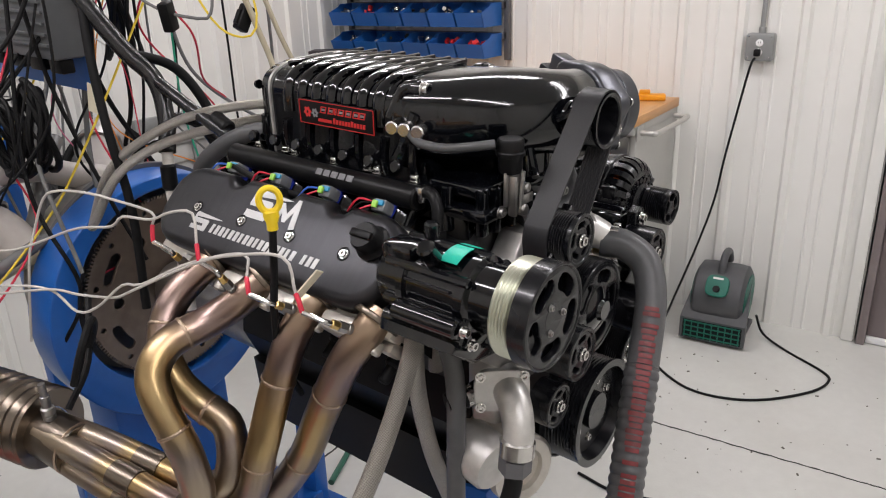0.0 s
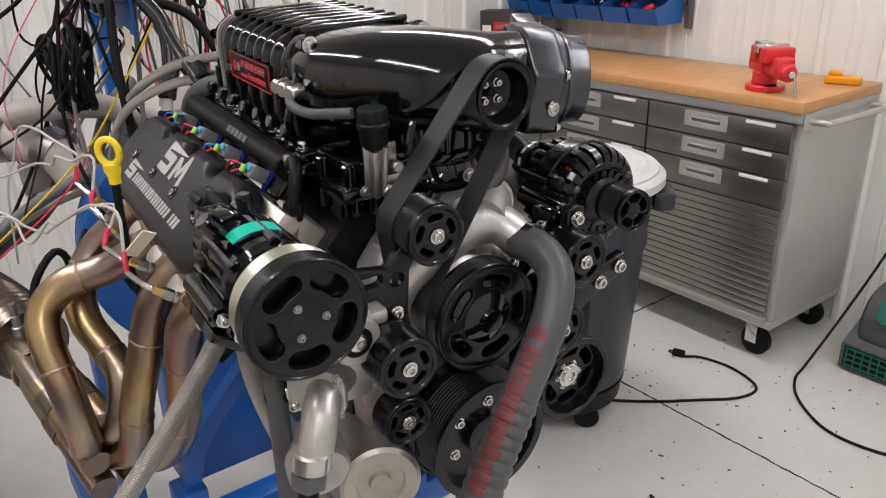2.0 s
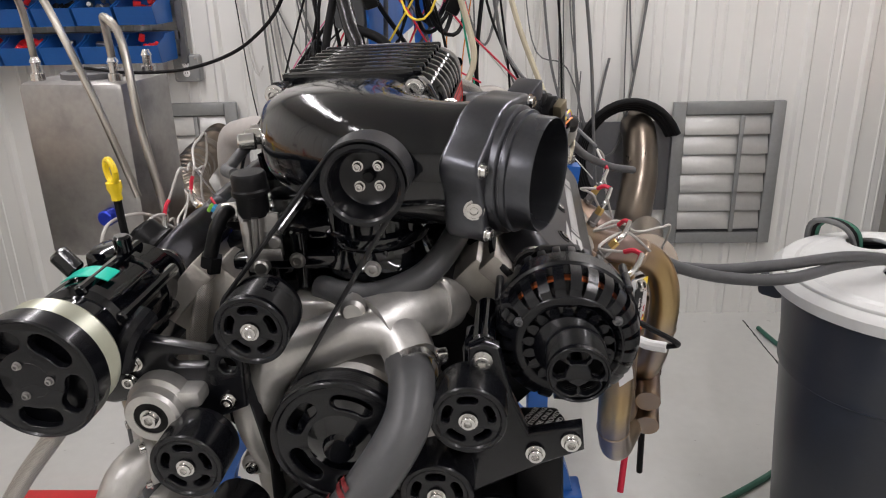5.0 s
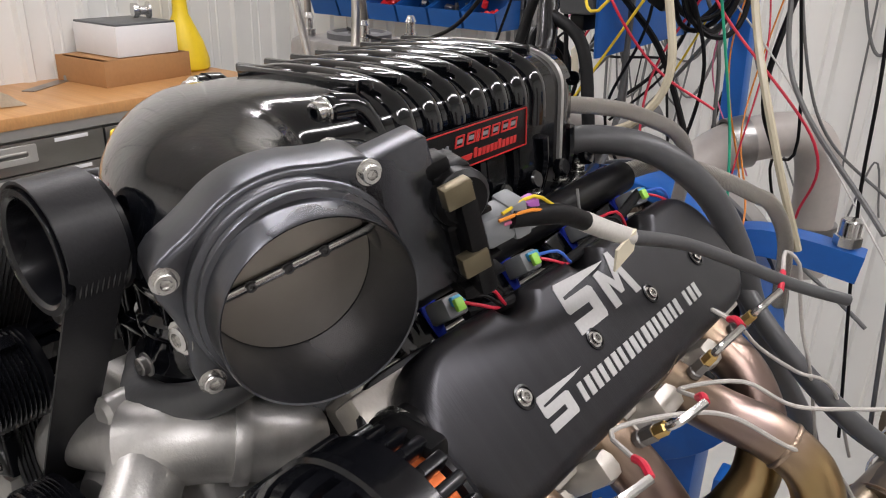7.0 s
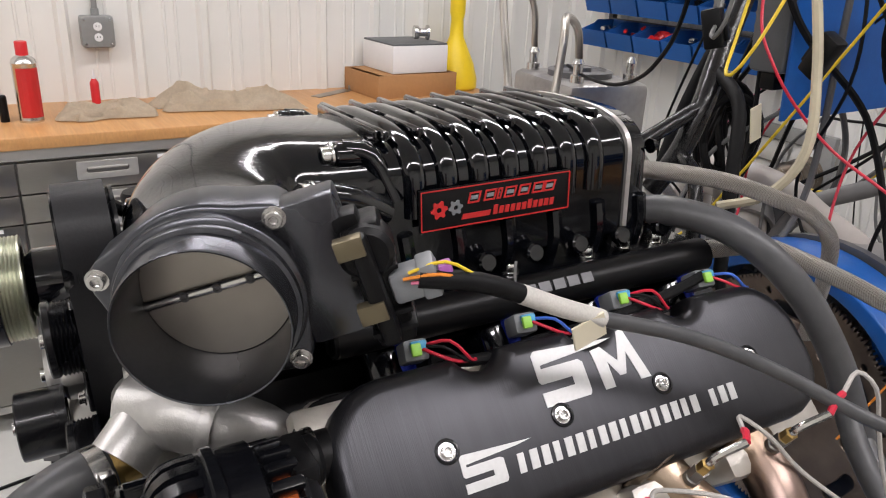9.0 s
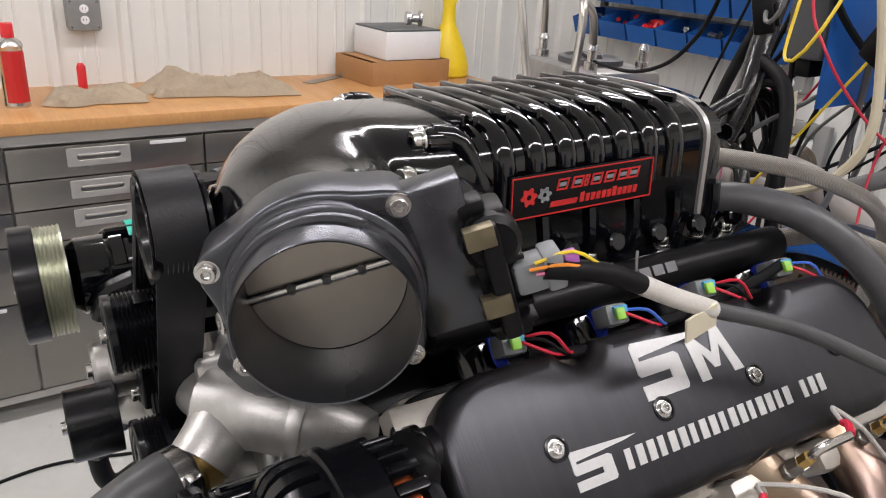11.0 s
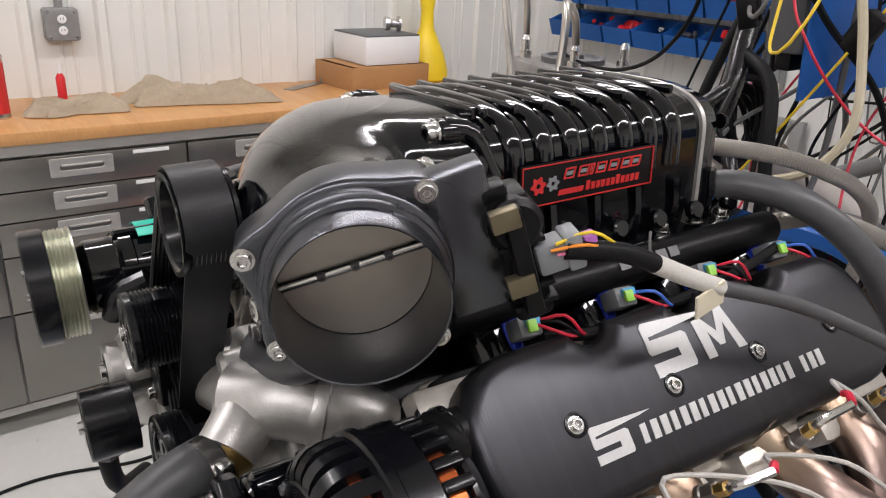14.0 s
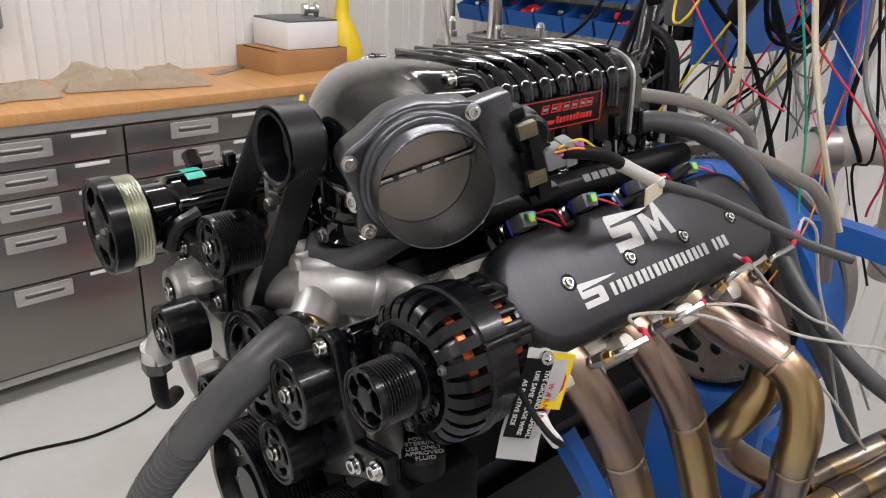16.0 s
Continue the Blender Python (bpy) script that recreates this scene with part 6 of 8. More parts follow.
bench(pose(2.01, 0.41, 0, 0, 0, 90) @ Matrix.Scale(-1, 4, (0, 1, 0)), 1.98, 1.068, "maple-topped steel tool bench with stainless drawers and a roller shutter", 3, True, True, foot=0.185)
bench(pose(-2.02, 1.80, 0, 0, 0, -90) @ Matrix.Scale(-1, 4, (0, 1, 0)), 3.29, 1.066, "long maple-topped steel tool bench with stainless drawers", 5, lead=0.14)
TOPR, TOPL = 1.068, 1.066

# vise on the east bench
vs_ = thing("bench_vise", "red cast-iron bench vise with steel jaws", "vise", m=pose(2.13, 0.64, TOPR, 0, 0, 55) @ Matrix.Scale(1.02, 4))
bm = bmesh.new()
cyl(bm, 0.07, 0.022, Matrix(), 24, 0.004)
box(bm, (0.16, 0.06, 0.02), (0, 0, 0.012), 0.006)
cyl(bm, 0.045, 0.05, Matrix.Translation((0.01, 0, 0.02)), 20, 0.006)
box(bm, (0.12, 0.075, 0.06), (0.03, 0, 0.095), 0.012)
box(bm, (0.045, 0.11, 0.05), (0.02, 0, 0.135), 0.008)
box(bm, (0.05, 0.05, 0.035), (0.085, 0, 0.135), 0.006)
part("fixed_body", bm, RED, vs_)
bm = bmesh.new()
box(bm, (0.15, 0.055, 0.05), (-0.095, 0, 0.09), 0.01)
box(bm, (0.055, 0.11, 0.055), (-0.065, 0, 0.135), 0.008)
box(bm, (0.05, 0.07, 0.07), (-0.12, 0, 0.10), 0.012)
cyl(bm, 0.03, 0.05, at_axis((-0.18, 0, 0.085), (1, 0, 0)), 18, 0.006)
part("sliding_jaw", bm, RED, vs_)
for x in (-0.027, -0.004):
    part("jaw_plate", box_of((0.014, 0.115, 0.03), (x, 0, 0.152), 0.002), STEEL, vs_)
part("anvil", box_of((0.06, 0.05, 0.012), (0.05, 0, 0.163), 0.003), STEEL, vs_)
bm = bmesh.new()
cyl(bm, 0.012, 0.03, at_axis((-0.20, 0, 0.085), (1, 0, 0)), 12, 0.002)
cyl(bm, 0.005, 0.17, at_axis((-0.192, -0.01, 0.09), (-0.15, -0.1, -1)), 10)
part("screw_handle", bm, STEEL, vs_)
bm = bmesh.new()
box(bm, (0.05, 0.13, 0.03), (0, 0, 0.016), 0.008)
box(bm, (0.03, 0.05, 0.02), (0.0, 0.03, 0.04), 0.006)
solo("tape_tool", bm, mat("orange_plastic", (0.75, 0.30, 0.01), 0.4, grain=0.1), "orange plastic hand tool lying on the bench", "hand tool", m=pose(2.44, 0.50, TOPR, 0, 0, 20))

# small goods at the far end of the east bench
def carton(name, x, y, z, size, turn, label, material, marks=()):
    t = thing(name, label, "box", m=pose(x, y, z, 0, 0, turn))
    part("carton", box_of(size, (0, 0, size[2] / 2), 0.002), material, t)
    for (cx, cz, w, h, mm) in marks:
        part("printed_panel", box_of((0.0012, w, h), (-size[0] / 2 - 0.0008, cx, cz), 0), mm, t, smooth=False)
    return t


DARKCARD = mat("dark_printed_card", (0.035, 0.028, 0.03), 0.5, grain=0.1)
carton("cartridge_box", 2.26, 2.315, TOPR, (0.13, 0.20, 0.195), 28, "dark printed carton with a red oval and white panels", DARKCARD, ((0.06, 0.09, 0.05, 0.06, WHITEPRINT), (-0.03, 0.115, 0.10, 0.045, REDPRINT), (-0.03, 0.115, 0.07, 0.022, WHITEPRINT), (0.06, 0.035, 0.05, 0.04, WHITEPRINT)))
carton("cartridge_box", 2.46, 2.17, TOPR, (0.10, 0.14, 0.09), 10, "dark printed carton half hidden in the corner", DARKCARD)
bt = thing("glue_bottle", "yellow plastic bottle with a pale cap", "bottle", m=pose(2.28, 2.155, TOPR) @ Matrix.Scale(1.2, 4))
bm = bmesh.new()
lathe(bm, [(0, 0), (0.028, 0), (0.03, 0.005), (0.03, 0.085), (0.012, 0.105), (0, 0.105)], Matrix(), 20)
part("bottle_body", bm, YELLOW, bt)
bm = bmesh.new()
lathe(bm, [(0.012, 0.105), (0.012, 0.12), (0.006, 0.135), (0, 0.135)], Matrix(), 14)
part("cap", bm, WHITECARD, bt)
part("bottle_label", box_of((0.002, 0.04, 0.05), (-0.0305, 0, 0.05), 0), WHITEPRINT, bt, smooth=False)

# goods on the west bench
def rag(x, y, z, w, d, h, seed, turn):
    n = 44
    bm = bmesh.new()
    g = []
    for i in range(n):
        row = []
        for j in range(n):
            u, v = i / (n - 1) * 2 - 1, j / (n - 1) * 2 - 1
            q = Vector((u * 1.7 + seed, v * 1.7, seed * 0.37))
            rim = 1 - max(abs(u), abs(v)) ** 4
            hh = max(0.0, noise.noise(q * 0.9) * 1.2 + 0.5) * rim
            # soft rolled folds where ridges of noise cross
            f1 = max(0.0, 1 - 2.6 * abs(noise.noise(q * 1.15 + Vector((4, 1, 0)))))
            f2 = max(0.0, 1 - 3.0 * abs(noise.noise(q * 2.1 + Vector((0, 9, 2)))))
            fold = (f1 * f1 * (3 - 2 * f1) * 0.55 + f2 * f2 * (3 - 2 * f2) * 0.22) * rim
            k = 1 + 0.45 * noise.noise(Vector((u * 1.6 + seed, v * 1.6, 3)))
            row.append(bm.verts.new((u * w * k, v * d * k, 0.004 + h * (hh + fold))))
        g.append(row)
    for i in range(n - 1):
        for j in range(n - 1):
            bm.faces.new((g[i][j], g[i + 1][j], g[i + 1][j + 1], g[i][j + 1]))
    bmesh.ops.solidify(bm, geom=bm.faces[:], thickness=0.003)
    return solo("shop_rag", bm, CLOTH, "crumpled beige shop rag lying on the worktop", "rag", "shop rags", pose(x, y, z, 0, 0, turn))


rag(-2.28, 0.10, TOPL, 0.10, 0.15, 0.040, 3.1, 10)
rag(-2.33, 0.56, TOPL, 0.13, 0.27, 0.062, 7.7, -8)
solo("paper_slip", box_of((0.10, 0.12, 0.002), (0, 0, 0.001), 0), WHITECARD, "white slip of paper on the worktop", "paper", m=pose(-2.40, 0.33, TOPL, 0, 0, 20))
sc_ = thing("spray_can", "silver and red aerosol can with a red cap", "spray can", m=pose(-2.255, -0.145, TOPL) @ Matrix.Scale(1.18, 4))
bm = bmesh.new()
lathe(bm, [(0, 0), (0.033, 0), (0.034, 0.004), (0.033, 0.008), (0.033, 0.165), (0.035, 0.168), (0.03, 0.18), (0.016, 0.19), (0, 0.19)], Matrix(), 28)
part("can", bm, STEEL, sc_)
bm = bmesh.new()
lathe(bm, [(0, 0.185), (0.0165, 0.185), (0.0165, 0.225), (0.015, 0.228), (0, 0.228)], Matrix(), 20)
part("cap", bm, RED, sc_, "red cap")
bm = bmesh.new()
for a in range(-2, 3):
    box(bm, (0.0012, 0.0135, 0.14), (0.0335, 0, 0.085), 0, Matrix.Rotation(radians(10 + a * 22), 4, "Z"))
part("red_band", bm, REDPRINT, sc_, smooth=False)
tb_ = thing("glue_tube", "small red tube with a white nozzle", "bottle", m=pose(-2.45, 0.09, TOPL))
bm = bmesh.new()
lathe(bm, [(0, 0), (0.016, 0), (0.016, 0.09), (0.008, 0.105), (0, 0.105)], Matrix(), 16)
part("tube_body", bm, RED, tb_)
bm = bmesh.new()
lathe(bm, [(0.006, 0.105), (0.002, 0.14), (0, 0.14)], Matrix(), 10)
part("nozzle", bm, WHITECARD, tb_)
bm = bmesh.new()
lathe(bm, [(0, 0), (0.014, 0), (0.014, 0.085), (0.01, 0.09), (0, 0.09)], Matrix(), 16)
solo("black_bottle", bm, PLASTIC, "small black bottle standing on the worktop", "bottle", m=pose(-2.27, -0.225, TOPL))
cb_ = thing("cardboard_box", "open brown cardboard box on the worktop", "box", m=pose(-2.415, 1.385, TOPL, 0, 0, 4) @ Matrix.Diagonal((1.0, 0.80, 1.0, 1)))
for sz, at in (((0.006, 0.52, 0.10), (0.15, 0, 0.05)), ((0.006, 0.52, 0.10), (-0.15, 0, 0.05)), ((0.294, 0.006, 0.10), (0, 0.257, 0.05)), ((0.294, 0.006, 0.10), (0, -0.257, 0.05)), ((0.29, 0.50, 0.005), (0, 0, 0.004)), ((0.29, 0.34, 0.004), (-0.002, -0.05, 0.099))):
    part("panel", box_of(sz, at, 0.001), CARD, cb_)
wb = thing("white_box", "white cardboard box with a grey lid stacked on the brown box", "box", m=pose(-2.415, 1.405, TOPL + 0.104, 0, 0, 2))
part("carton", box_of((0.28, 0.285, 0.118), (0, 0, 0.059), 0.003), WHITECARD, wb)
part("lid", box_of((0.274, 0.279, 0.008), (0, 0, 0.122), 0.002), GREYPLASTIC, wb)
bm = bmesh.new()
lathe(bm, [(0, 0), (0.03, 0), (0.03, 0.02), (0.018, 0.03), (0.018, 0.055), (0.034, 0.06), (0.034, 0.07), (0, 0.07)], at_axis((0, 0, 0.034), (0.3, 1, 0)), 22)
solo("metal_fitting", bm, STEEL, "bright turned metal fitting lying on the box", "fitting", m=pose(-2.42, 1.45, TOPL + 0.230))
fn = thing("funnel_bottle", "tall yellow plastic funnel standing upside down", "funnel", m=pose(-2.43, 1.69, TOPL) @ Matrix.Diagonal((1.12, 1.12, 1.0, 1)))
bm = bmesh.new()
lathe(bm, [(0, 0.0), (0.088, 0.0), (0.097, 0.01), (0.096, 0.05), (0.078, 0.12), (0.05, 0.19), (0.030, 0.24), (0.026, 0.32), (0.032, 0.35), (0.032, 0.42), (0, 0.42)], Matrix(), 36)
part("funnel_body", bm, YELLOW, fn)
part("label", box_of((0.002, 0.07, 0.07), (0.066, 0, 0.09), 0, Matrix.Rotation(radians(-14), 4, "Z")), WHITEPRINT, fn, smooth=False)
sq = thing("framing_square", "steel framing square lying on the worktop", "square", m=pose(-2.45, 1.06, TOPL, 0, 0, 30))
part("blade", box_of((0.05, 0.24, 0.003), (0, 0, 0.0015), 0), DULLSTEEL, sq)
part("tongue", box_of((0.22, 0.04, 0.02), (0.11, 0.14, 0.012), 0.003), DULLSTEEL, sq)

# ---------------------------------------------------------------- wall fittings
def bin_rack(m, n, rows_, label, seed):
    """Hanging plastic bins on dark rails: along x, fronts towards -y."""
    W, Dp, H = 0.172, 0.18, 0.115
    rnd = random.Random(seed)
    rk = thing("bin_rack", "dark steel wall rack holding rows of blue bins", "rack", "bin racks", m)
    for x in (0.0 - 0.02, n * W + 0.02):
        part("upright", box_of((0.03, 0.03, rows_ * 0.155 + 0.05), (x, Dp + 0.018, rows_ * 0.0775), 0.003), DARKSTEEL, rk)
    for r in range(rows_):
        part("rail", box_of((n * W + 0.04, 0.012, 0.04), (n * W / 2, Dp + 0.009, r * 0.155 + 0.10), 0.002), DARKSTEEL, rk)
        for i in range(n):
            b = thing("parts_bin", label, "bin", "blue parts bins", m @ Matrix.Translation((W * (i + 0.5), 0, r * 0.155)))
            w = W - 0.010
            bm = bmesh.new()
            # side walls with the sloping front cut
            outl = [(0.0, 0.0), (Dp, 0.0), (Dp, H), (Dp * 0.42, H), (Dp * 0.30, H * 0.86), (-0.028, H * 0.62)]
            for s in (-1, 1):
                bm = bmesh.new()
                loft(bm, [[Vector((s * (w / 2 - 0.003) + o, y, z)) for y, z in outl] for o in (-0.002, 0.002)])
                part("bin_side", bm, BLUEBIN, b, smooth=False)
            part("bin_floor", box_of((w - 0.006, Dp, 0.005), (0, Dp / 2, 0.0025), 0.001), BLUEBIN, b)
            part("bin_back", box_of((w - 0.012, 0.005, H - 0.006), (0, Dp - 0.003, H / 2 + 0.003), 0.001), BLUEBIN, b)
            bm = bmesh.new()
            loft(bm, [[Vector((sx * (w / 2 - 0.001), y, z)) for sx in (-1, 1) for y, z in (((0.0, 0.003), (-0.030, H * 0.64)) if sx < 0 else ((-0.030, H * 0.64), (0.0, 0.003)))], [Vector((sx * (w / 2 - 0.001), y, z)) for sx in (-1, 1) for y, z in (((0.005, 0.003), (-0.024, H * 0.64)) if sx < 0 else ((-0.024, H * 0.64), (0.005, 0.003)))]])
            part("bin_front", bm, BLUEBIN, b, smooth=False)
            bm = bmesh.new()
            for q in range(14):
                s = rnd.uniform(0.012, 0.028)
                M = pose(rnd.uniform(-0.055, 0.055), rnd.uniform(0.02, 0.13), rnd.uniform(0.012, 0.085), rnd.uniform(0, 180), rnd.uniform(0, 180), rnd.uniform(0, 180))
                if rnd.random() < 0.6:
                    cyl(bm, s * 0.55, s * 1.3, M, 10, 0.002)
                else:
                    box(bm, (s, s * 1.5, s * 0.8), (0, 0, 0), 0.002, M)
            o = solo("bin_contents", bm, rnd.choice((STEEL, DULLSTEEL, RED, PLASTIC, STEEL)), "loose fittings heaped in a plastic bin", "fittings", "bin contents", m @ Matrix.Translation((W * (i + 0.5), 0.015, r * 0.155 + 0.004)), kind="stuff")


bin_rack(pose(2.40, 2.40, 1.23, 0, 0, -90), 6, 3, "blue plastic parts bin hung on a dark wall rack", 3)
bin_rack(pose(-2.17, 2.25, 1.295, 0, 0, 0), 6, 3, "blue plastic parts bin hung on a dark wall rack", 8)


def outlet(m, label, plug=False):
    t = thing("outlet_box", label, "outlet", "outlet boxes", m)
    bm = plate_mesh("box_body", [rrect(0.118, 0.118, 0.012)], 0.05, 0.006)
    part("box_body", bm, LFRAME, t)
    bm = plate_mesh("cover", [rrect(0.112, 0.112, 0.016)], 0.004, 0.001, Matrix.Translation((0, 0, 0.05)))
    part("cover", bm, LFRAME, t)
    for y in (0.02, -0.02):
        bm = plate_mesh("socket", [circle(0.0155, 20)], 0.004, 0.001, Matrix.Translation((0, y, 0.0535)))
        s = part("socket", bm, WHITECARD, t, "pale socket face")
        for x in (-0.005, 0.005):
            part("slot", box_of((0.002, 0.007, 0.001), (x, y + 0.002, 0.058), 0), PLASTIC, s, smooth=False)
    part("conduit", tube_of([(0, 0.055, 0.022), (0, 0.4, 0.022), (0, CEILING_Z - 1.36, 0.022)], 0.0105, 12, straight=True), LFRAME, t)
    bm = bmesh.new()
    cyl(bm, 0.015, 0.03, at_axis((0, 0.055, 0.022), (0, 1, 0)), 14, 0.002)
    part("conduit_nut", bm, LFRAME, t)
    bolts(t, [((sx * 0.045, sy * 0.045, 0.054), (0, 0, 1)) for sx in (-1, 1) for sy in (-1, 1)], 0.003, 0.002)
    if plug:
        part("plug", box_of((0.026, 0.03, 0.03), (-0.002, -0.02, 0.072), 0.006), RUBBER, t)


outlet(Matrix.Translation((XE, 0.078, 1.305)) @ at_axis((0, 0, 0), (-1, 0, 0)), "grey metal outlet box with a black plug and conduit", True)
outlet(Matrix.Translation((XW, 0.135, 1.332)) @ at_axis((0, 0, 0), (1, 0, 0)), "grey metal outlet box with conduit on the wall")
outlet(Matrix.Translation((-1.12, YN, 1.246)) @ at_axis((0, 0, 0), (0, -1, 0)), "grey metal outlet box on the back wall")


def louvre(x0, x1, z0, z1, label):
    t = thing("wall_louvre", label, "vent", "wall louvres", pose((x0 + x1) / 2, YN - 0.019, (z0 + z1) / 2))
    W, H = x1 - x0, z1 - z0
    for sx in (-1, 1):
        part("frame_side", box_of((0.055, 0.03, H), (sx * (W / 2 - 0.0275), -0.015, 0), 0.003), LFRAME, t)
    for sz in (-1, 1):
        part("frame_rail", box_of((W - 0.111, 0.03, 0.055), (0, -0.015, sz * (H / 2 - 0.0275)), 0.003), LFRAME, t)
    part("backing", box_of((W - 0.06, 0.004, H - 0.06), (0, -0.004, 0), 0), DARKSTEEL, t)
    n = 6
    for i in range(n):
        z = -H / 2 + 0.07 + (H - 0.13) * (i + 0.5) / n
        part("blade", box_of((W - 0.115, 0.003, (H - 0.12) / n * 0.96), (0, 0, 0), 0.001, Matrix.Translation((0, -0.018, z)) @ Matrix.Rotation(radians(-16), 4, "X")), LOUVRE, t, "galvanised blade")
    part("stiffener", box_of((0.02, 0.01, H - 0.12), (W * 0.12, -0.034, 0), 0.002), LFRAME, t)


louvre(1.06, 1.555, 0.385, 1.055, "grey framed wall louvre with closed galvanised blades")
louvre(-1.42, -0.92, 0.43, 1.09, "grey framed wall louvre with closed galvanised blades")

# ---------------------------------------------------------------- things on the floor
can = thing("trash_can", "dark blue-grey plastic trash can with pale lid on dolly", "trash can", m=pose(1.213, 0.768, 0) @ Matrix.Diagonal((1.045, 1.045, 1.0, 1)))
bm = bmesh.new()
lathe(bm, [(0, 0.155), (0.215, 0.155), (0.225, 0.165), (0.245, 0.45), (0.258, 0.66), (0.264, 0.665), (0.264, 0.70), (0.262, 0.705), (0.275, 0.86), (0.29, 0.865), (0.29, 0.895), (0.27, 0.895)], Matrix(), 56)
part("can_body", bm, CANBODY, can)
for a in (-45, 135):
    bm = bmesh.new()
    box(bm, (0.07, 0.12, 0.07), (0.302, 0, 0.815), 0.018, Matrix.Rotation(radians(a), 4, "Z"))
    part("can_handle", bm, CANBODY, can)
bm = plate_mesh("lid_top", [circle(0.285, 64), circle(0.052, 24, -0.022, -0.015), circle(0.05, 24, -0.01, 0.20)], 0.012, 0.003, Matrix.Translation((0, 0, 0.917)))
lathe(bm, [(0.285, 0.921), (0.30, 0.912), (0.306, 0.905), (0.306, 0.880), (0.302, 0.878), (0.300, 0.902), (0.285, 0.914)], Matrix(), 64)
lathe(bm, [(0.255, 0.929), (0.245, 0.934), (0.235, 0.9285)], Matrix(), 64)
lid = part("lid", bm, CANLID, can, "pale grey scuffed lid with two cut holes")
bm = bmesh.new()
lathe(bm, [(0.195, 0.12), (0.195, 0.074), (0.205, 0.070), (0.212, 0.076), (0.216, 0.12), (0.225, 0.15), (0.215, 0.155), (0, 0.155), (0, 0.12), (0.195, 0.12)], Matrix(), 40)
part("dolly", bm, PLASTIC, can)
for a in range(5):
    t = radians(72 * a + 40)
    c = Vector((0.185 * math.cos(t), 0.185 * math.sin(t), 0.042))
    bm = bmesh.new()
    lathe(bm, [(0, -0.014), (0.036, -0.014), (0.042, -0.008), (0.042, 0.008), (0.036, 0.014), (0, 0.014)], at_axis(c, (math.sin(1.3 * a), math.cos(1.3 * a), 0)), 20)
    box(bm, (0.03, 0.045, 0.05), (c.x, c.y, 0.098), 0.004)
    part("dolly_caster", bm, RUBBER, can)
for k, (dx, dy) in enumerate(((0, 0), (0.02, 0.03))):
    solo("coolant_hose", tube_of([(0.26, 0.50 + dy, 1.28 - 2 * dx), (0.36, 0.44 + dy, 1.20 - dx), (0.48, 0.43 + dy, 1.115 - dx), (0.62, 0.47 + dy, 1.05), (0.80, 0.54 + dy, 1.01 + dx), (1.0, 0.68, 0.985 + dx), (1.14, 0.745, 0.965), (1.19, 0.752, 0.90), (1.195, 0.753, 0.7)], 0.0125, 14), HOSE, "grey rubber coolant hose running into the trash can", "hose", "coolant hoses")
for k in range(3):
    solo("thin_hose", tube_of([(1.10 - 0.01 * k, 1.06, 0.86), (1.105 - 0.012 * k, 1.055, 0.955), (1.14 - 0.012 * k, 1.03, 0.972), (1.185 - 0.01 * k, 1.0, 0.945), (1.195, 0.985, 0.85)], 0.008, 8), (GREENHOSE, RUBBER, WIRES["grey"])[k], "thin hose looped through a hole in the lid", "hose", "thin hoses")
solo("garden_hose", tube_of([(0.55, 0.9, 0.011), (0.75, 0.98, 0.011), (1.0, 1.1, 0.011), (1.3, 1.35, 0.011), (1.55, 1.8, 0.011), (1.5, 2.3, 0.011)], 0.011, 10), GREENHOSE, "dark green garden hose lying on the concrete", "hose")

# air mover
am = thing("air_mover", "charcoal carpet blower with a dark green panel and grille", "blower", m=pose(2.41, 0.085, 0, 0, 0, 2))
bm = bmesh.new()
lathe(bm, [(0.08, -0.115), (0.125, -0.115), (0.15, -0.10), (0.155, -0.06), (0.155, 0.06), (0.15, 0.10), (0.125, 0.115), (0.08, 0.115)], at_axis((0.0, 0, 0.19), (0, 1, 0)), 44)
part("volute", bm, BLOWER, am)
bm = bmesh.new()
loft(bm, [[Vector((x, s * w, z)) for s, z in ((-1, z0), (1, z0), (1, z1), (-1, z1))] for x, w, z0, z1 in ((0.03, 0.12, 0.03, 0.28), (-0.08, 0.135, 0.02, 0.19), (-0.165, 0.145, 0.015, 0.125), (-0.175, 0.145, 0.015, 0.12))])
box(bm, (0.30, 0.25, 0.03), (-0.01, 0, 0.017), 0.008)
part("outlet_nozzle", bm, BLOWER, am, angle=25)
for i in range(4):
    part("grille_bar", box_of((0.006, 0.25, 0.006), (-0.178, 0, 0.032 + 0.024 * i), 0.001), BLOWGREEN, am)
for i in range(9):
    part("grille_rib", box_of((0.006, 0.005, 0.085), (-0.1775, -0.12 + 0.03 * i, 0.067), 0.001), BLOWGREEN, am)
part("grille_back", box_of((0.003, 0.262, 0.088), (-0.1755, 0, 0.067), 0), PLASTIC, am)
bm = plate_mesh("panel", [rrect(0.10, 0.10, 0.03)], 0.022, 0.004, Matrix.Translation((-0.133, 0.0, 0.278)) @ frame_of((-0.82, 0, 0.57)))
part("control_panel", bm, BLOWGREEN, am, "dark green control panel")
bm = bmesh.new()
cyl(bm, 0.016, 0.012, Matrix.Translation((-0.133, 0, 0.268)) @ frame_of((-0.82, 0, 0.57)) @ Matrix.Translation((0, -0.008, 0.022)), 18, 0.003)
part("knob", bm, PLASTIC, am)
part("panel_mark", box_of((0.045, 0.009, 0.001), (0, 0, 0), 0, Matrix.Translation((-0.133, 0, 0.278)) @ frame_of((-0.82, 0, 0.57)) @ Matrix.Translation((0, 0.034, 0.0225))), WHITEPRINT, am, smooth=False)
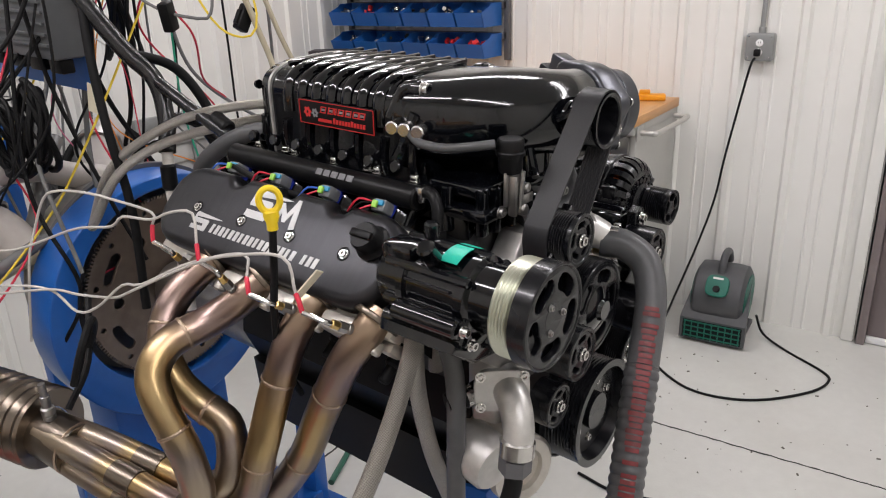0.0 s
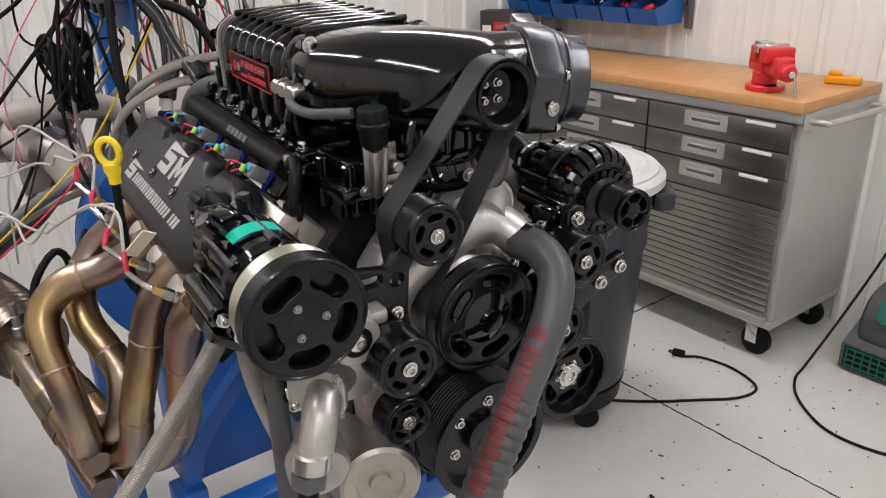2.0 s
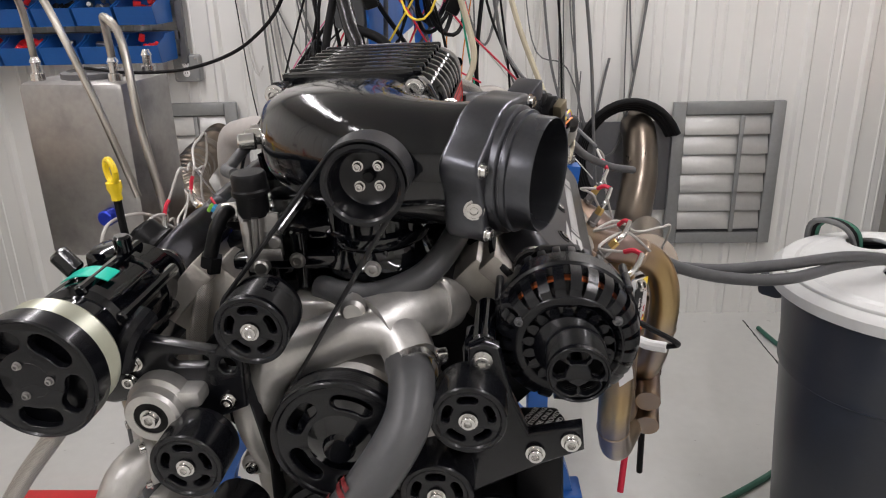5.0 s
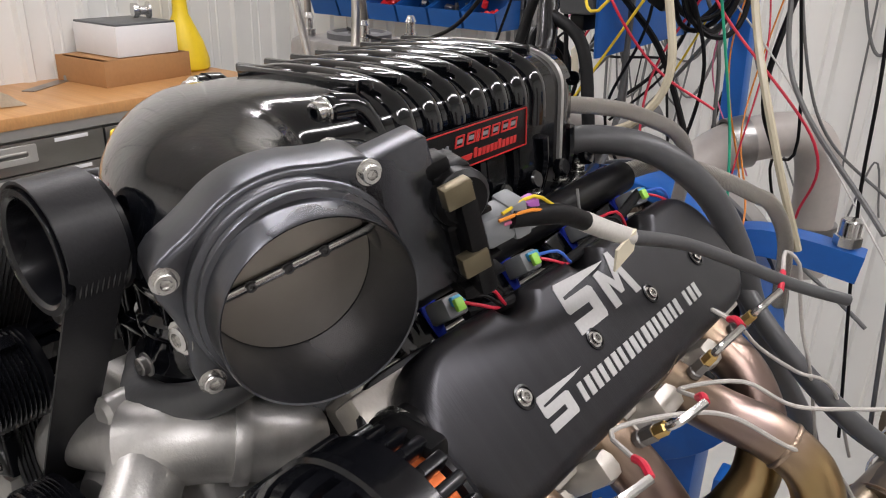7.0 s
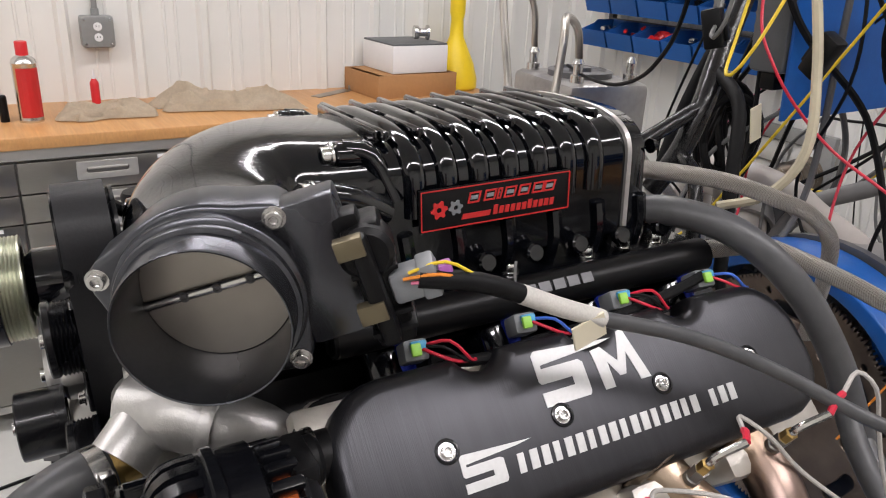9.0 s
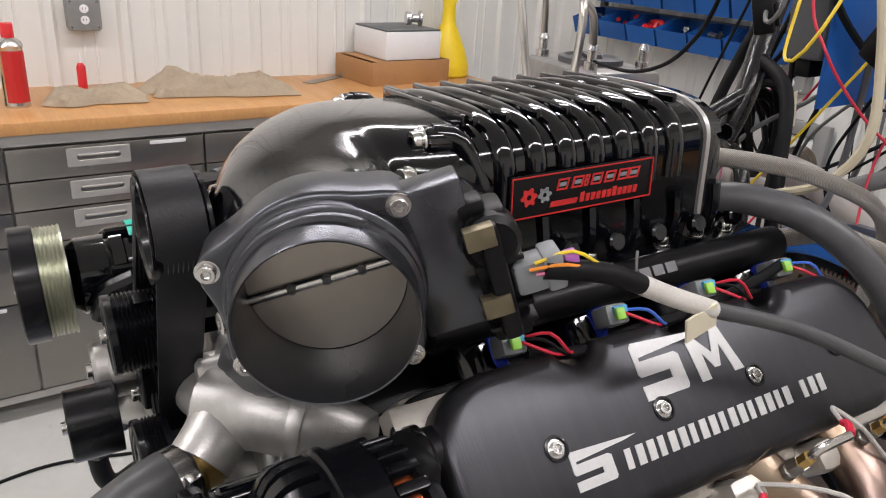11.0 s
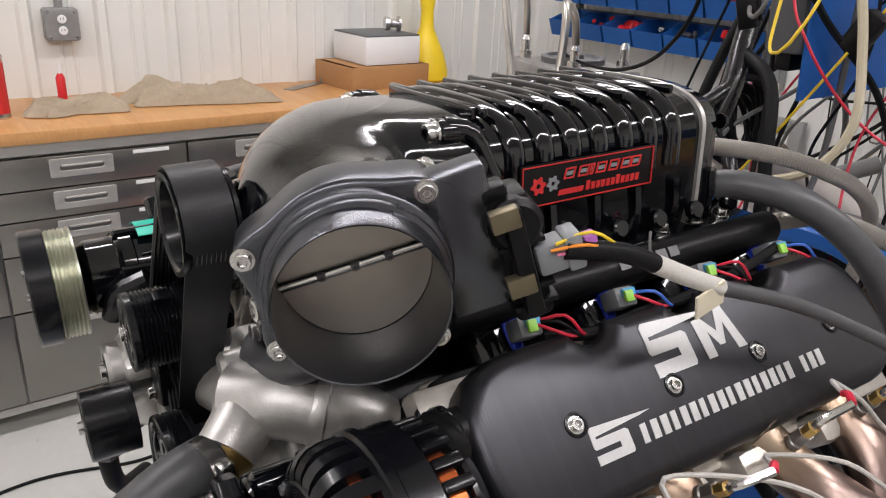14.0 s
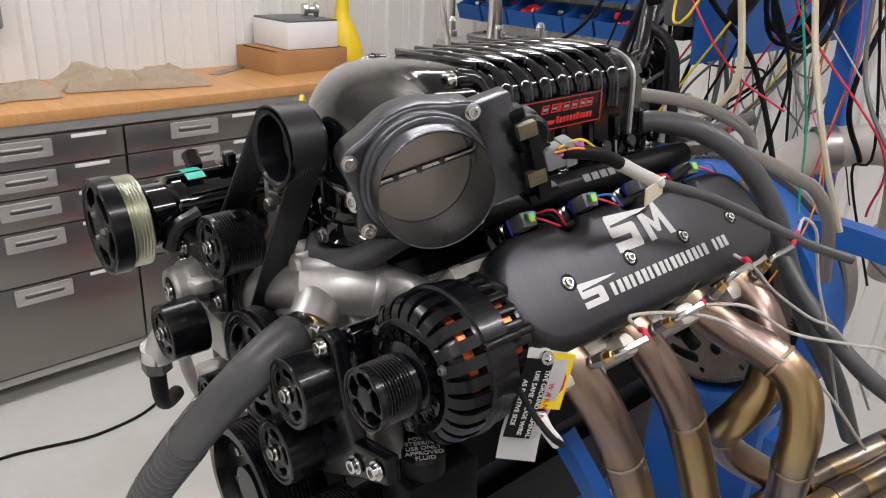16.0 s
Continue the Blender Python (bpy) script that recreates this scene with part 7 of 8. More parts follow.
part("carry_handle", tube_of([(-0.07, 0, 0.32), (-0.05, 0, 0.375), (0.0, 0, 0.398), (0.06, 0, 0.385), (0.10, 0, 0.33)], 0.017, 14), BLOWER, am)
for s in (-1, 1):
    bm = bmesh.new()
    lathe(bm, [(0.115, 0.0), (0.115, 0.006), (0.02, 0.010), (0, 0.010)], at_axis((0.0, s * 0.113, 0.19), (0, s, 0)), 36)
    part("side_inlet", bm, BLOWGREEN, am, "dark green side inlet")

CORD = "black rubber power cord lying on the concrete"
solo("extension_cord", tube_of([(2.545, 0.087, 1.262), (2.53, 0.10, 1.22), (2.545, 0.14, 1.0), (2.56, 0.175, 0.8), (2.55, 0.20, 0.6), (2.46, 0.235, 0.40), (2.30, 0.28, 0.17), (2.13, 0.30, 0.02), (2.02, 0.28, 0.006), (1.90, 0.20, 0.006), (1.80, 0.05, 0.006), (1.80, -0.10, 0.006), (1.87, -0.24, 0.006), (2.02, -0.38, 0.006), (2.14, -0.43, 0.006), (2.22, -0.40, 0.006), (2.35, -0.22, 0.006), (2.42, -0.11, 0.03), (2.43, -0.07, 0.11)], 0.0055, 8), RUBBER, CORD, "extension cord", "extension cords")
solo("extension_cord", tube_of([(1.83, 0.655, 0.006), (1.88, 0.60, 0.006), (1.90, 0.47, 0.006), (1.85, 0.34, 0.006), (1.74, 0.34, 0.006), (1.60, 0.43, 0.006), (1.45, 0.54, 0.006), (1.33, 0.66, 0.006), (1.27, 0.80, 0.006)], 0.0055, 8), RUBBER, CORD, "extension cord", "extension cords")
bm = bmesh.new()
box(bm, (0.03, 0.05, 0.026), (0, 0, 0.013), 0.006)
for x in (-0.007, 0.007):
    box(bm, (0.002, 0.018, 0.006), (x, 0.032, 0.013), 0)
solo("cord_plug", bm, RUBBER, "black three-pin plug lying on the concrete", "plug", m=pose(1.825, 0.68, 0, 0, 0, 25))
solo("extension_cord", tube_of([(1.05, 0.20, 0.006), (1.02, 0.05, 0.006), (1.05, -0.15, 0.006), (0.9, -0.3, 0.006)], 0.0055, 8), RUBBER, CORD, "extension cord", "extension cords")
solo("extension_cord", tube_of([(-2.0, 0.45, 0.006), (-1.72, 0.30, 0.006), (-1.65, 0.05, 0.006), (-1.72, -0.3, 0.006), (-1.6, -0.8, 0.006)], 0.0055, 8), RUBBER, CORD, "extension cord", "extension cords")
# grit on the floor
rnd = random.Random(12)
bm = bmesh.new()
for i in range(130):
    x, y = (rnd.gauss(1.75, 0.35), rnd.gauss(0.35, 0.45)) if i % 3 else (rnd.uniform(1.2, 2.5), rnd.uniform(-1.0, 0.8))
    s = rnd.uniform(0.002, 0.007)
    box(bm, (s * rnd.uniform(0.6, 2.4), s, s * 0.4), (0, 0, 0), 0, pose(x, y, s * 0.2, 0, 0, rnd.uniform(0, 180)))
solo("floor_grit", bm, mat("dark_grit", (0.12, 0.11, 0.09), 0.8, grain=0.4), "specks of dark grit scattered on the concrete", "grit", kind="stuff", smooth=False)

# ---------------------------------------------------------------- dynamometer behind the engine
dy = thing("engine_dynamometer", "blue steel dynamometer frame with a guard ring and grey absorber", "dynamometer")
EN = ENG.to_3x3()


def W(p):
    """A point of the engine's axes in the room."""
    return ENG @ Vector(p)


RC = W((-0.047, 0.815, 0.970))
RA = EN @ Vector((0, 1, 0))
bm = plate_mesh("guard_ring", [circle(0.300, 80, -0.057, 0.942), circle(0.243, 72, -0.047, 0.970)], 0.10, 0.004, ENG @ Matrix.Translation((0, 0.90, 0)) @ Matrix.Rotation(radians(90), 4, "X"))
part("guard_ring", bm, BLUEPAINT, dy, "thick blue guard ring")
bm = bmesh.new()
lathe(bm, [(0.0, 0.090), (0.28, 0.090), (0.28, 0.105), (0, 0.105)], at_axis(RC, RA), 48)
part("back_plate", bm, DARKSTEEL, dy)
FLEX = mat("worn_flexplate_steel", (0.20, 0.16, 0.13), 0.45, 0.85, grain=0.25, grain_scale=30, stain=0.7, stain_color=(0.10, 0.075, 0.06), stain_scale=12, bump=0.2)
teeth = []
for i in range(168):
    for k, r in ((0.0, 0.217), (0.45, 0.217), (0.5, 0.224), (0.95, 0.224)):
        t = 2 * math.pi * (i + k) / 168
        teeth.append((r * math.cos(t), r * math.sin(t)))
holes = [circle(0.014, 16, 0.145 * math.cos(radians(30 * i)), 0.145 * math.sin(radians(30 * i))) for i in range(0, 12, 2)]
holes += [circle(0.007, 12, 0.198 * math.cos(radians(15 + 30 * i)), 0.198 * math.sin(radians(15 + 30 * i))) for i in range(12)]
holes += [bean(0.160, 0.185, radians(60 * i + 30), radians(9)) for i in range(6)]
bm = plate_mesh("flexplate", [teeth] + holes, 0.010, 0.0, at_axis(RC, RA) @ Matrix.Translation((0, 0, -0.005)))
fp = solo("flexplate", bm, FLEX, "worn brown steel flexplate with gear teeth round its rim", "flexplate", smooth=False)
bm = bmesh.new()
cyl(bm, 0.06, 0.36, at_axis(RC + RA * -0.365, RA), 30, 0.008)
part("crank_adapter", bm, DULLSTEEL, dy)
bm = bmesh.new()
lathe(bm, [(0, 0.11), (0.25, 0.11), (0.26, 0.13), (0.26, 0.20), (0.22, 0.24), (0.15, 0.26), (0.15, 0.38), (0, 0.38)], at_axis(RC, RA), 48)
part("absorber", bm, mat("absorber_grey", (0.30, 0.29, 0.275), 0.45, 0.5, grain=0.12, stain=0.6, stain_color=(0.16, 0.13, 0.11), stain_scale=7, bump=0.2), dy, "dirty grey absorber drum")
# legs, rails and engine mounts
for x in (-0.34, 0.34):
    part("base_rail", box_of((0.09, 1.75, 0.10), (x, 0.45, 0.11), 0.006), BLUEPAINT, dy)
    for y in (-0.28, 0.35, 0.80, 1.2):
        part("leg", box_of((0.08, 0.08, 0.115), (x, y, 0.0575), 0.004), BLUEPAINT, dy)
    for y in (0.16, 0.72):
        part("post", box_of((0.05, 0.06, 0.62), (x * 0.9, y, 0.47), 0.005), BLUEPAINT, dy)
    part("mount_arm", tube_of([(x * 0.9, 0.16, 0.76), (x * 0.8, 0.16, 0.86), (x * 0.5, 0.15, 0.98)], 0.020, 4), BLUEPAINT, dy)
for y in (-0.10, 0.16, 0.72):
    part("cross_beam", box_of((0.60, 0.075, 0.075), (0, y, 0.20), 0.005), BLUEPAINT, dy)
part("front_post", box_of((0.10, 0.06, 0.60), (-0.06, -0.10, 0.54), 0.005), BLUEPAINT, dy)
part("front_yoke", box_of((0.20, 0.05, 0.05), (-0.04, -0.10, 0.79), 0.006), BLUEPAINT, dy)
part("absorber_post", box_of((0.34, 0.12, 0.55), (0.03, 0.98, 0.46), 0.01), BLUEPAINT, dy)
# side arm with a stud
for s, pts in ((1, [(0.09, 0.85, 1.130), (0.17, 0.87, 1.155), (0.25, 0.88, 1.152), (0.34, 0.89, 1.138)]),):
    bm = bmesh.new()
    P = [W(p) for p in pts]
    tube(bm, P, 0.034, 4, caps=True)
    part("side_arm", bm, BLUEPAINT, dy)
bm = bmesh.new()
cyl(bm, 0.017, 0.05, at_axis(W((0.312, 0.89, 1.165)), (0, 0, 1)), 14, 0.003)
lathe(bm, [(0, 0), (0.022, 0), (0.022, 0.016), (0, 0.016)], at_axis(W((0.312, 0.89, 1.17)), (0, 0, 1)), 6)
part("arm_stud", bm, STEEL, dy)
# water plumbing
wp_ = thing("water_plumbing", "stained white plastic water pipes with steel couplings", "pipes")
for pts, r in (([(-0.02, 1.00, 1.14), (-0.02, 1.08, 1.20), (0.02, 1.18, 1.235), (0.12, 1.30, 1.24), (0.15, 1.36, 1.15), (0.15, 1.38, 0.9)], 0.048), ([(-0.30, 0.96, 1.10), (-0.34, 1.02, 1.17), (-0.44, 1.12, 1.20), (-0.60, 1.18, 1.20), (-0.66, 1.2, 1.12), (-0.66, 1.2, 0.7)], 0.048), ([(-0.15, 1.1, 1.0), (-0.25, 1.15, 1.08), (-0.42, 1.15, 1.08)], 0.04)):
    part("pipe", tube_of([W(p) for p in pts], r, 20), WHITEPIPE, wp_)
for p, ax in (((0.02, 1.18, 1.235), (1, 1, 0.2)), ((-0.44, 1.12, 1.20), (-1, 0.5, 0)), ((0.15, 1.38, 1.0), (0, 0, 1)), ((-0.34, 1.03, 1.175), (-0.6, 0.7, 0.4))):
    bm = bmesh.new()
    lathe(bm, [(0.049, -0.022), (0.056, -0.022), (0.056, 0.022), (0.049, 0.022)], at_axis(W(p), EN @ Vector(ax)), 24, True)
    part("coupling", bm, DULLSTEEL, wp_)
for pts, r, mm, lab in (([(-0.42, 1.02, 1.27), (-0.33, 1.0, 1.285), (-0.224, 1.0, 1.271), (-0.154, 1.0, 1.24), (-0.05, 1.0, 1.198), (0.02, 1.05, 1.1)], 0.030, WHITEPIPE, "stained white plastic pipe behind the guard ring"),
                        ([(-0.55, 0.88, 1.02), (-0.46, 0.9, 1.07), (-0.381, 0.9, 1.108), (-0.277, 0.9, 1.143), (-0.185, 0.9, 1.154), (-0.05, 0.95, 1.12)], 0.014, WIRES["grey"], "thick grey hose running behind the guard ring"),
                        ([(-0.57, 0.93, 0.99), (-0.47, 0.94, 1.04), (-0.38, 0.94, 1.075), (-0.28, 0.93, 1.10), (-0.19, 0.92, 1.11), (-0.05, 0.95, 1.06)], 0.012, CLEARTUBE, "yellowed plastic hose running behind the guard ring"),
                        ([(-0.60, 1.0, 0.94), (-0.45, 1.0, 1.03), (-0.30, 1.0, 1.10), (-0.251, 1.0, 1.158), (-0.2, 1.02, 1.25), (-0.12, 1.1, 1.3)], 0.017, WIRES["grey"], "thick grey hose running behind the guard ring"),
                        ([(-0.66, 1.05, 0.90), (-0.50, 1.05, 0.96), (-0.40, 1.05, 1.02), (-0.32, 1.06, 1.12), (-0.30, 1.1, 1.25)], 0.020, HOSE, "thick black hose running behind the guard ring")):
    solo("return_hose", tube_of(pts, r, 14), mm, lab, "hose", "return hoses", ENG)
# stand pipe and exhaust ducts
sp_ = thing("exhaust_duct", "flexible grey exhaust duct leading to the back wall", "duct", "exhaust ducts")
part("duct", tube_of([W(p) for p in ((-0.50, 0.52, 0.945), (-0.56, 0.74, 0.95), (-0.66, 0.98, 0.95), (-0.85, 1.3, 0.93), (-1.1, 1.8, 0.9), (-1.2, 2.42, 0.9))], lambda t: 0.072 + 0.003 * math.sin(t * 2 * math.pi * 90), 28, step=0.006), PIPE, sp_)
sp_ = thing("exhaust_duct", "brown heat-stained exhaust duct bending up to the back wall", "duct", "exhaust ducts")
part("duct", tube_of([W((0.50, 0.78, 0.94)), (0.60, 1.15, 0.78), (0.70, 1.6, 0.62), (0.80, 2.0, 0.62), (0.88, 2.25, 0.78), (0.90, 2.40, 0.92), (0.90, 2.52, 0.95)], 0.075, 28), PIPE, sp_)
part("wall_plate", box_of((0.55, 0.012, 0.42), (0.82, YN - 0.026, 0.76), 0.003), DARKSTEEL, sp_, "dark grey wall plate")
tk = thing("surge_tank", "brushed aluminium surge tank with a filler cap and hose fittings", "tank", m=pose(-0.86, 1.08, 0, 0, 0, -8))
part("tank_body", box_of((0.30, 0.24, 0.48), (0, 0, 1.15), 0.02), DULLSTEEL, tk, "dull aluminium tank body")
part("tank_stand", box_of((0.10, 0.10, 0.905), (0, 0, 0.4545), 0.006), DULLSTEEL, tk)
part("stand_foot", box_of((0.26, 0.26, 0.012), (0, 0, 0.006), 0.002), DULLSTEEL, tk)
bm = bmesh.new()
lathe(bm, [(0, 0.0), (0.085, 0.0), (0.085, 0.014), (0.07, 0.018), (0.066, 0.010), (0.03, 0.010), (0.028, 0.022), (0, 0.022)], Matrix.Translation((0, 0, 1.39)), 40)
part("filler_cap", bm, DARKSTEEL, tk, "dark round filler cap")
for x, y in ((-0.11, -0.08), (0.11, -0.08), (0.11, 0.08)):
    bm = bmesh.new()
    lathe(bm, [(0, 0), (0.018, 0), (0.018, 0.018), (0.012, 0.02), (0.012, 0.045), (0.015, 0.047), (0.008, 0.062), (0, 0.062)], Matrix.Translation((x, y, 1.39)), 12)
    part("tank_fitting", bm, STEEL, tk)
bm = bmesh.new()
cyl(bm, 0.022, 0.04, at_axis((0.06, -0.12, 1.04), (0, -1, 0)), 16, 0.004)
part("blue_fitting", bm, ANODBLUE, tk, "blue anodised fitting")
part("tank_hose", tube_of([(0.11, -0.08, 1.45), (0.12, -0.10, 1.52), (0.16, -0.16, 1.55), (0.22, -0.2, 1.50), (0.26, -0.24, 1.30), (0.30, -0.26, 1.1)], 0.010, 10), BRAID, tk)
part("tank_hose", tube_of([(-0.11, -0.08, 1.45), (-0.10, -0.10, 1.56), (-0.04, -0.2, 1.66), (0.1, -0.3, 1.62), (0.2, -0.32, 1.4), (0.26, -0.3, 1.15)], 0.009, 10), BRAID, tk)

# ---------------------------------------------------------------- control panel, harnesses and loose wiring
pn = thing("control_panel", "blue steel panel carrying a dark engine controller", "panel", m=ENG)
part("panel_sheet", box_of((0.006, 0.75, 0.58), (-0.135, 1.20, 1.735), 0.002), BLUEPAINT, pn, "blue painted sheet")
part("panel_post", box_of((0.05, 0.05, 1.3), (-0.10, 1.50, 1.40), 0.004), BLUEPAINT, pn)
part("panel_foot", box_of((0.05, 0.05, 0.80), (-0.10, 1.50, 0.36), 0.004), BLUEPAINT, pn)
ec = part("controller_box", box_of((0.07, 0.36, 0.22), (-0.176, 1.00, 1.63), 0.008), GREYPLASTIC, pn, "dark grey finned controller box")
for i in range(9):
    part("cooling_fin", box_of((0.006, 0.34, 0.006), (-0.214, 1.00, 1.55 + i * 0.021), 0.001), GREYPLASTIC, ec)
for i in range(4):
    part("controller_plug", box_of((0.03, 0.05, 0.03), (-0.18, 0.86 + 0.085 * i, 1.505), 0.004), PLASTIC, pn)
solo("paper_tag", box_of((0.002, 0.03, 0.06), (0, 0, 0), 0.0), TAG, "cream paper tag hanging on the wiring", "tag", m=ENG @ pose(-0.16, 0.80, 1.44, 12, 0, 10))
solo("paper_tag", box_of((0.02, 0.002, 0.045), (0, 0, 0), 0.0), TAG, "cream paper tag tied to a probe lead", "tag", m=ENG @ pose(-0.345, -0.03, 1.325, 35, 30, 20))


def bundle(name, lines, label, category, group="", m=ENG):
    """Cables that run together: each (points, radius, material) is a part."""
    t = thing(name, label, category, group, m)
    for pts, r, mm, *nm in lines:
        k = {"uv_turns": 190} if mm is BRAID else {}
        part(nm[0] if nm else "cable", tube_of(pts, r, 12 if r > 0.006 else 7, **k), mm, t)
    return t


LOOM = mat("taped_loom", (0.012, 0.012, 0.013), 0.22, grain=0.3, grain_scale=120, bump=0.8, bump_scale=70)
bundle("main_harness", [
    ([(-0.20, 0.95, 2.0), (-0.19, 0.86, 1.82), (-0.175, 0.76, 1.66), (-0.145, 0.68, 1.55), (-0.118, 0.63, 1.49), (-0.125, 0.60, 1.42), (-0.15, 0.575, 1.36)], 0.017, LOOM, "trunk"),
    ([(-0.118, 0.63, 1.49), (-0.12, 0.54, 1.455), (-0.118, 0.45, 1.42), (-0.115, 0.40, 1.405), (-0.10, 0.36, 1.41)], 0.012, LOOM, "branch"),
    ([(-0.15, 0.575, 1.36), (-0.165, 0.56, 1.28), (-0.17, 0.54, 1.18), (-0.19, 0.52, 1.05)], 0.011, WIRES["white"], "branch"),
    ([(-0.125, 0.60, 1.42), (-0.07, 0.58, 1.40), (-0.04, 0.56, 1.33), (-0.03, 0.55, 1.2)], 0.011, LOOM, "branch"),
    ([(-0.17, 0.75, 1.65), (-0.20, 0.70, 1.52), (-0.215, 0.66, 1.40), (-0.22, 0.62, 1.25), (-0.24, 0.60, 1.05)], 0.009, RUBBER, "branch"),
    ([(-0.14, 0.67, 1.54), (-0.06, 0.64, 1.50), (-0.02, 0.60, 1.40), (0.0, 0.58, 1.25)], 0.010, RUBBER, "branch"),
], "thick taped black engine harness with white sleeved branch", "wiring harness")
for p, d in (((-0.112, 0.42, 1.418), (0.1, 0.9, 0.3)), ((-0.165, 0.56, 1.29), (0.1, 0.1, 1))):
    bm = bmesh.new()
    cyl(bm, 0.015, 0.05, at_axis(p, d), 14, 0.004)
    solo("harness_plug", bm, PLASTIC, "black round harness plug", "plug", "harness plugs", ENG)

bundle("throttle_lead", [
    ([(0.262, -0.022, 1.485), (0.275, 0.02, 1.478), (0.276, 0.055, 1.462)], 0.0075, RUBBER, "boot"),
    ([(0.276, 0.055, 1.462), (0.277, 0.09, 1.444), (0.277, 0.133, 1.424)], 0.0078, WIRES["white"], "taped_sleeve"),
    ([(0.277, 0.133, 1.424), (0.29, 0.22, 1.392), (0.315, 0.30, 1.352), (0.36, 0.36, 1.315), (0.405, 0.40, 1.295)], 0.0066, HOSE, "sleeve"),
    ([(0.262, -0.03, 1.490), (0.270, -0.005, 1.497), (0.274, 0.02, 1.482)], 0.0013, WIRES["yellow"], "lead"),
    ([(0.262, -0.034, 1.486), (0.272, -0.010, 1.489), (0.275, 0.02, 1.478)], 0.0013, WIRES["orange"], "lead"),
    ([(0.262, -0.028, 1.482), (0.272, -0.004, 1.483), (0.275, 0.02, 1.474)], 0.0013, WIRES["pink"], "lead"),
    ([(0.276, 0.05, 1.465), (0.272, 0.052, 1.480), (0.270, 0.054, 1.486)], 0.0011, WIRES["grey"], "lead"),
], "throttle cable with coloured leads, worn white tape and grey sleeve", "cable")
solo("tape_flag", box_of((0.002, 0.03, 0.025), (0, 0, 0), 0), TAG, "torn cream tape flag on the throttle cable", "tape", m=ENG @ pose(0.281, 0.118, 1.418, 20, 12, 0))
bundle("vent_hose", [
    ([(0.085, 0.318, 1.432), (0.13, 0.345, 1.440), (0.185, 0.385, 1.425), (0.235, 0.425, 1.375), (0.265, 0.465, 1.30), (0.285, 0.50, 1.21), (0.315, 0.54, 1.11), (0.35, 0.60, 1.0), (0.36, 0.7, 0.85)], 0.0165, HOSE, "hose"),
], "thick grey-black rubber hose curving down behind the engine", "hose")
bundle("vent_hose", [
    ([(-0.085, 0.318, 1.425), (-0.115, 0.36, 1.42), (-0.135, 0.42, 1.39), (-0.13, 0.5, 1.33), (-0.1, 0.55, 1.22)], 0.0165, HOSE, "hose"),
], "thick black rubber hose behind the supercharger", "hose")
bundle("braided_line", [
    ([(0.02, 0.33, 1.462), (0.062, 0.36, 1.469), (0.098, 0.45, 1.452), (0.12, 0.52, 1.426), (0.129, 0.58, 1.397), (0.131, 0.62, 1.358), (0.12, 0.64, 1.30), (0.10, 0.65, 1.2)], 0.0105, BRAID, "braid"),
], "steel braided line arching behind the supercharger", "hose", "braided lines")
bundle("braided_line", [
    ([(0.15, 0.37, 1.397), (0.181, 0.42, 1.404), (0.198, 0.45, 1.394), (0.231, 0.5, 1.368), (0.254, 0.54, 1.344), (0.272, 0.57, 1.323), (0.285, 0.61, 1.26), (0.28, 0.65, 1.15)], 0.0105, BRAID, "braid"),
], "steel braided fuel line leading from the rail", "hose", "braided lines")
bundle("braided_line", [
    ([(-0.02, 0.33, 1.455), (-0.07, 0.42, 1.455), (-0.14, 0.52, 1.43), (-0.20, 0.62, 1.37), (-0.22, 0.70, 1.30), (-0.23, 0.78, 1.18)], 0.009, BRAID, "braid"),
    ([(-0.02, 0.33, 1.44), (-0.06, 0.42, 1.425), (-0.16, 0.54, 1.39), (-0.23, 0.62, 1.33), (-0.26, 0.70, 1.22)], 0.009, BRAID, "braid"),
], "pair of steel braided lines behind the supercharger", "hose", "braided lines")

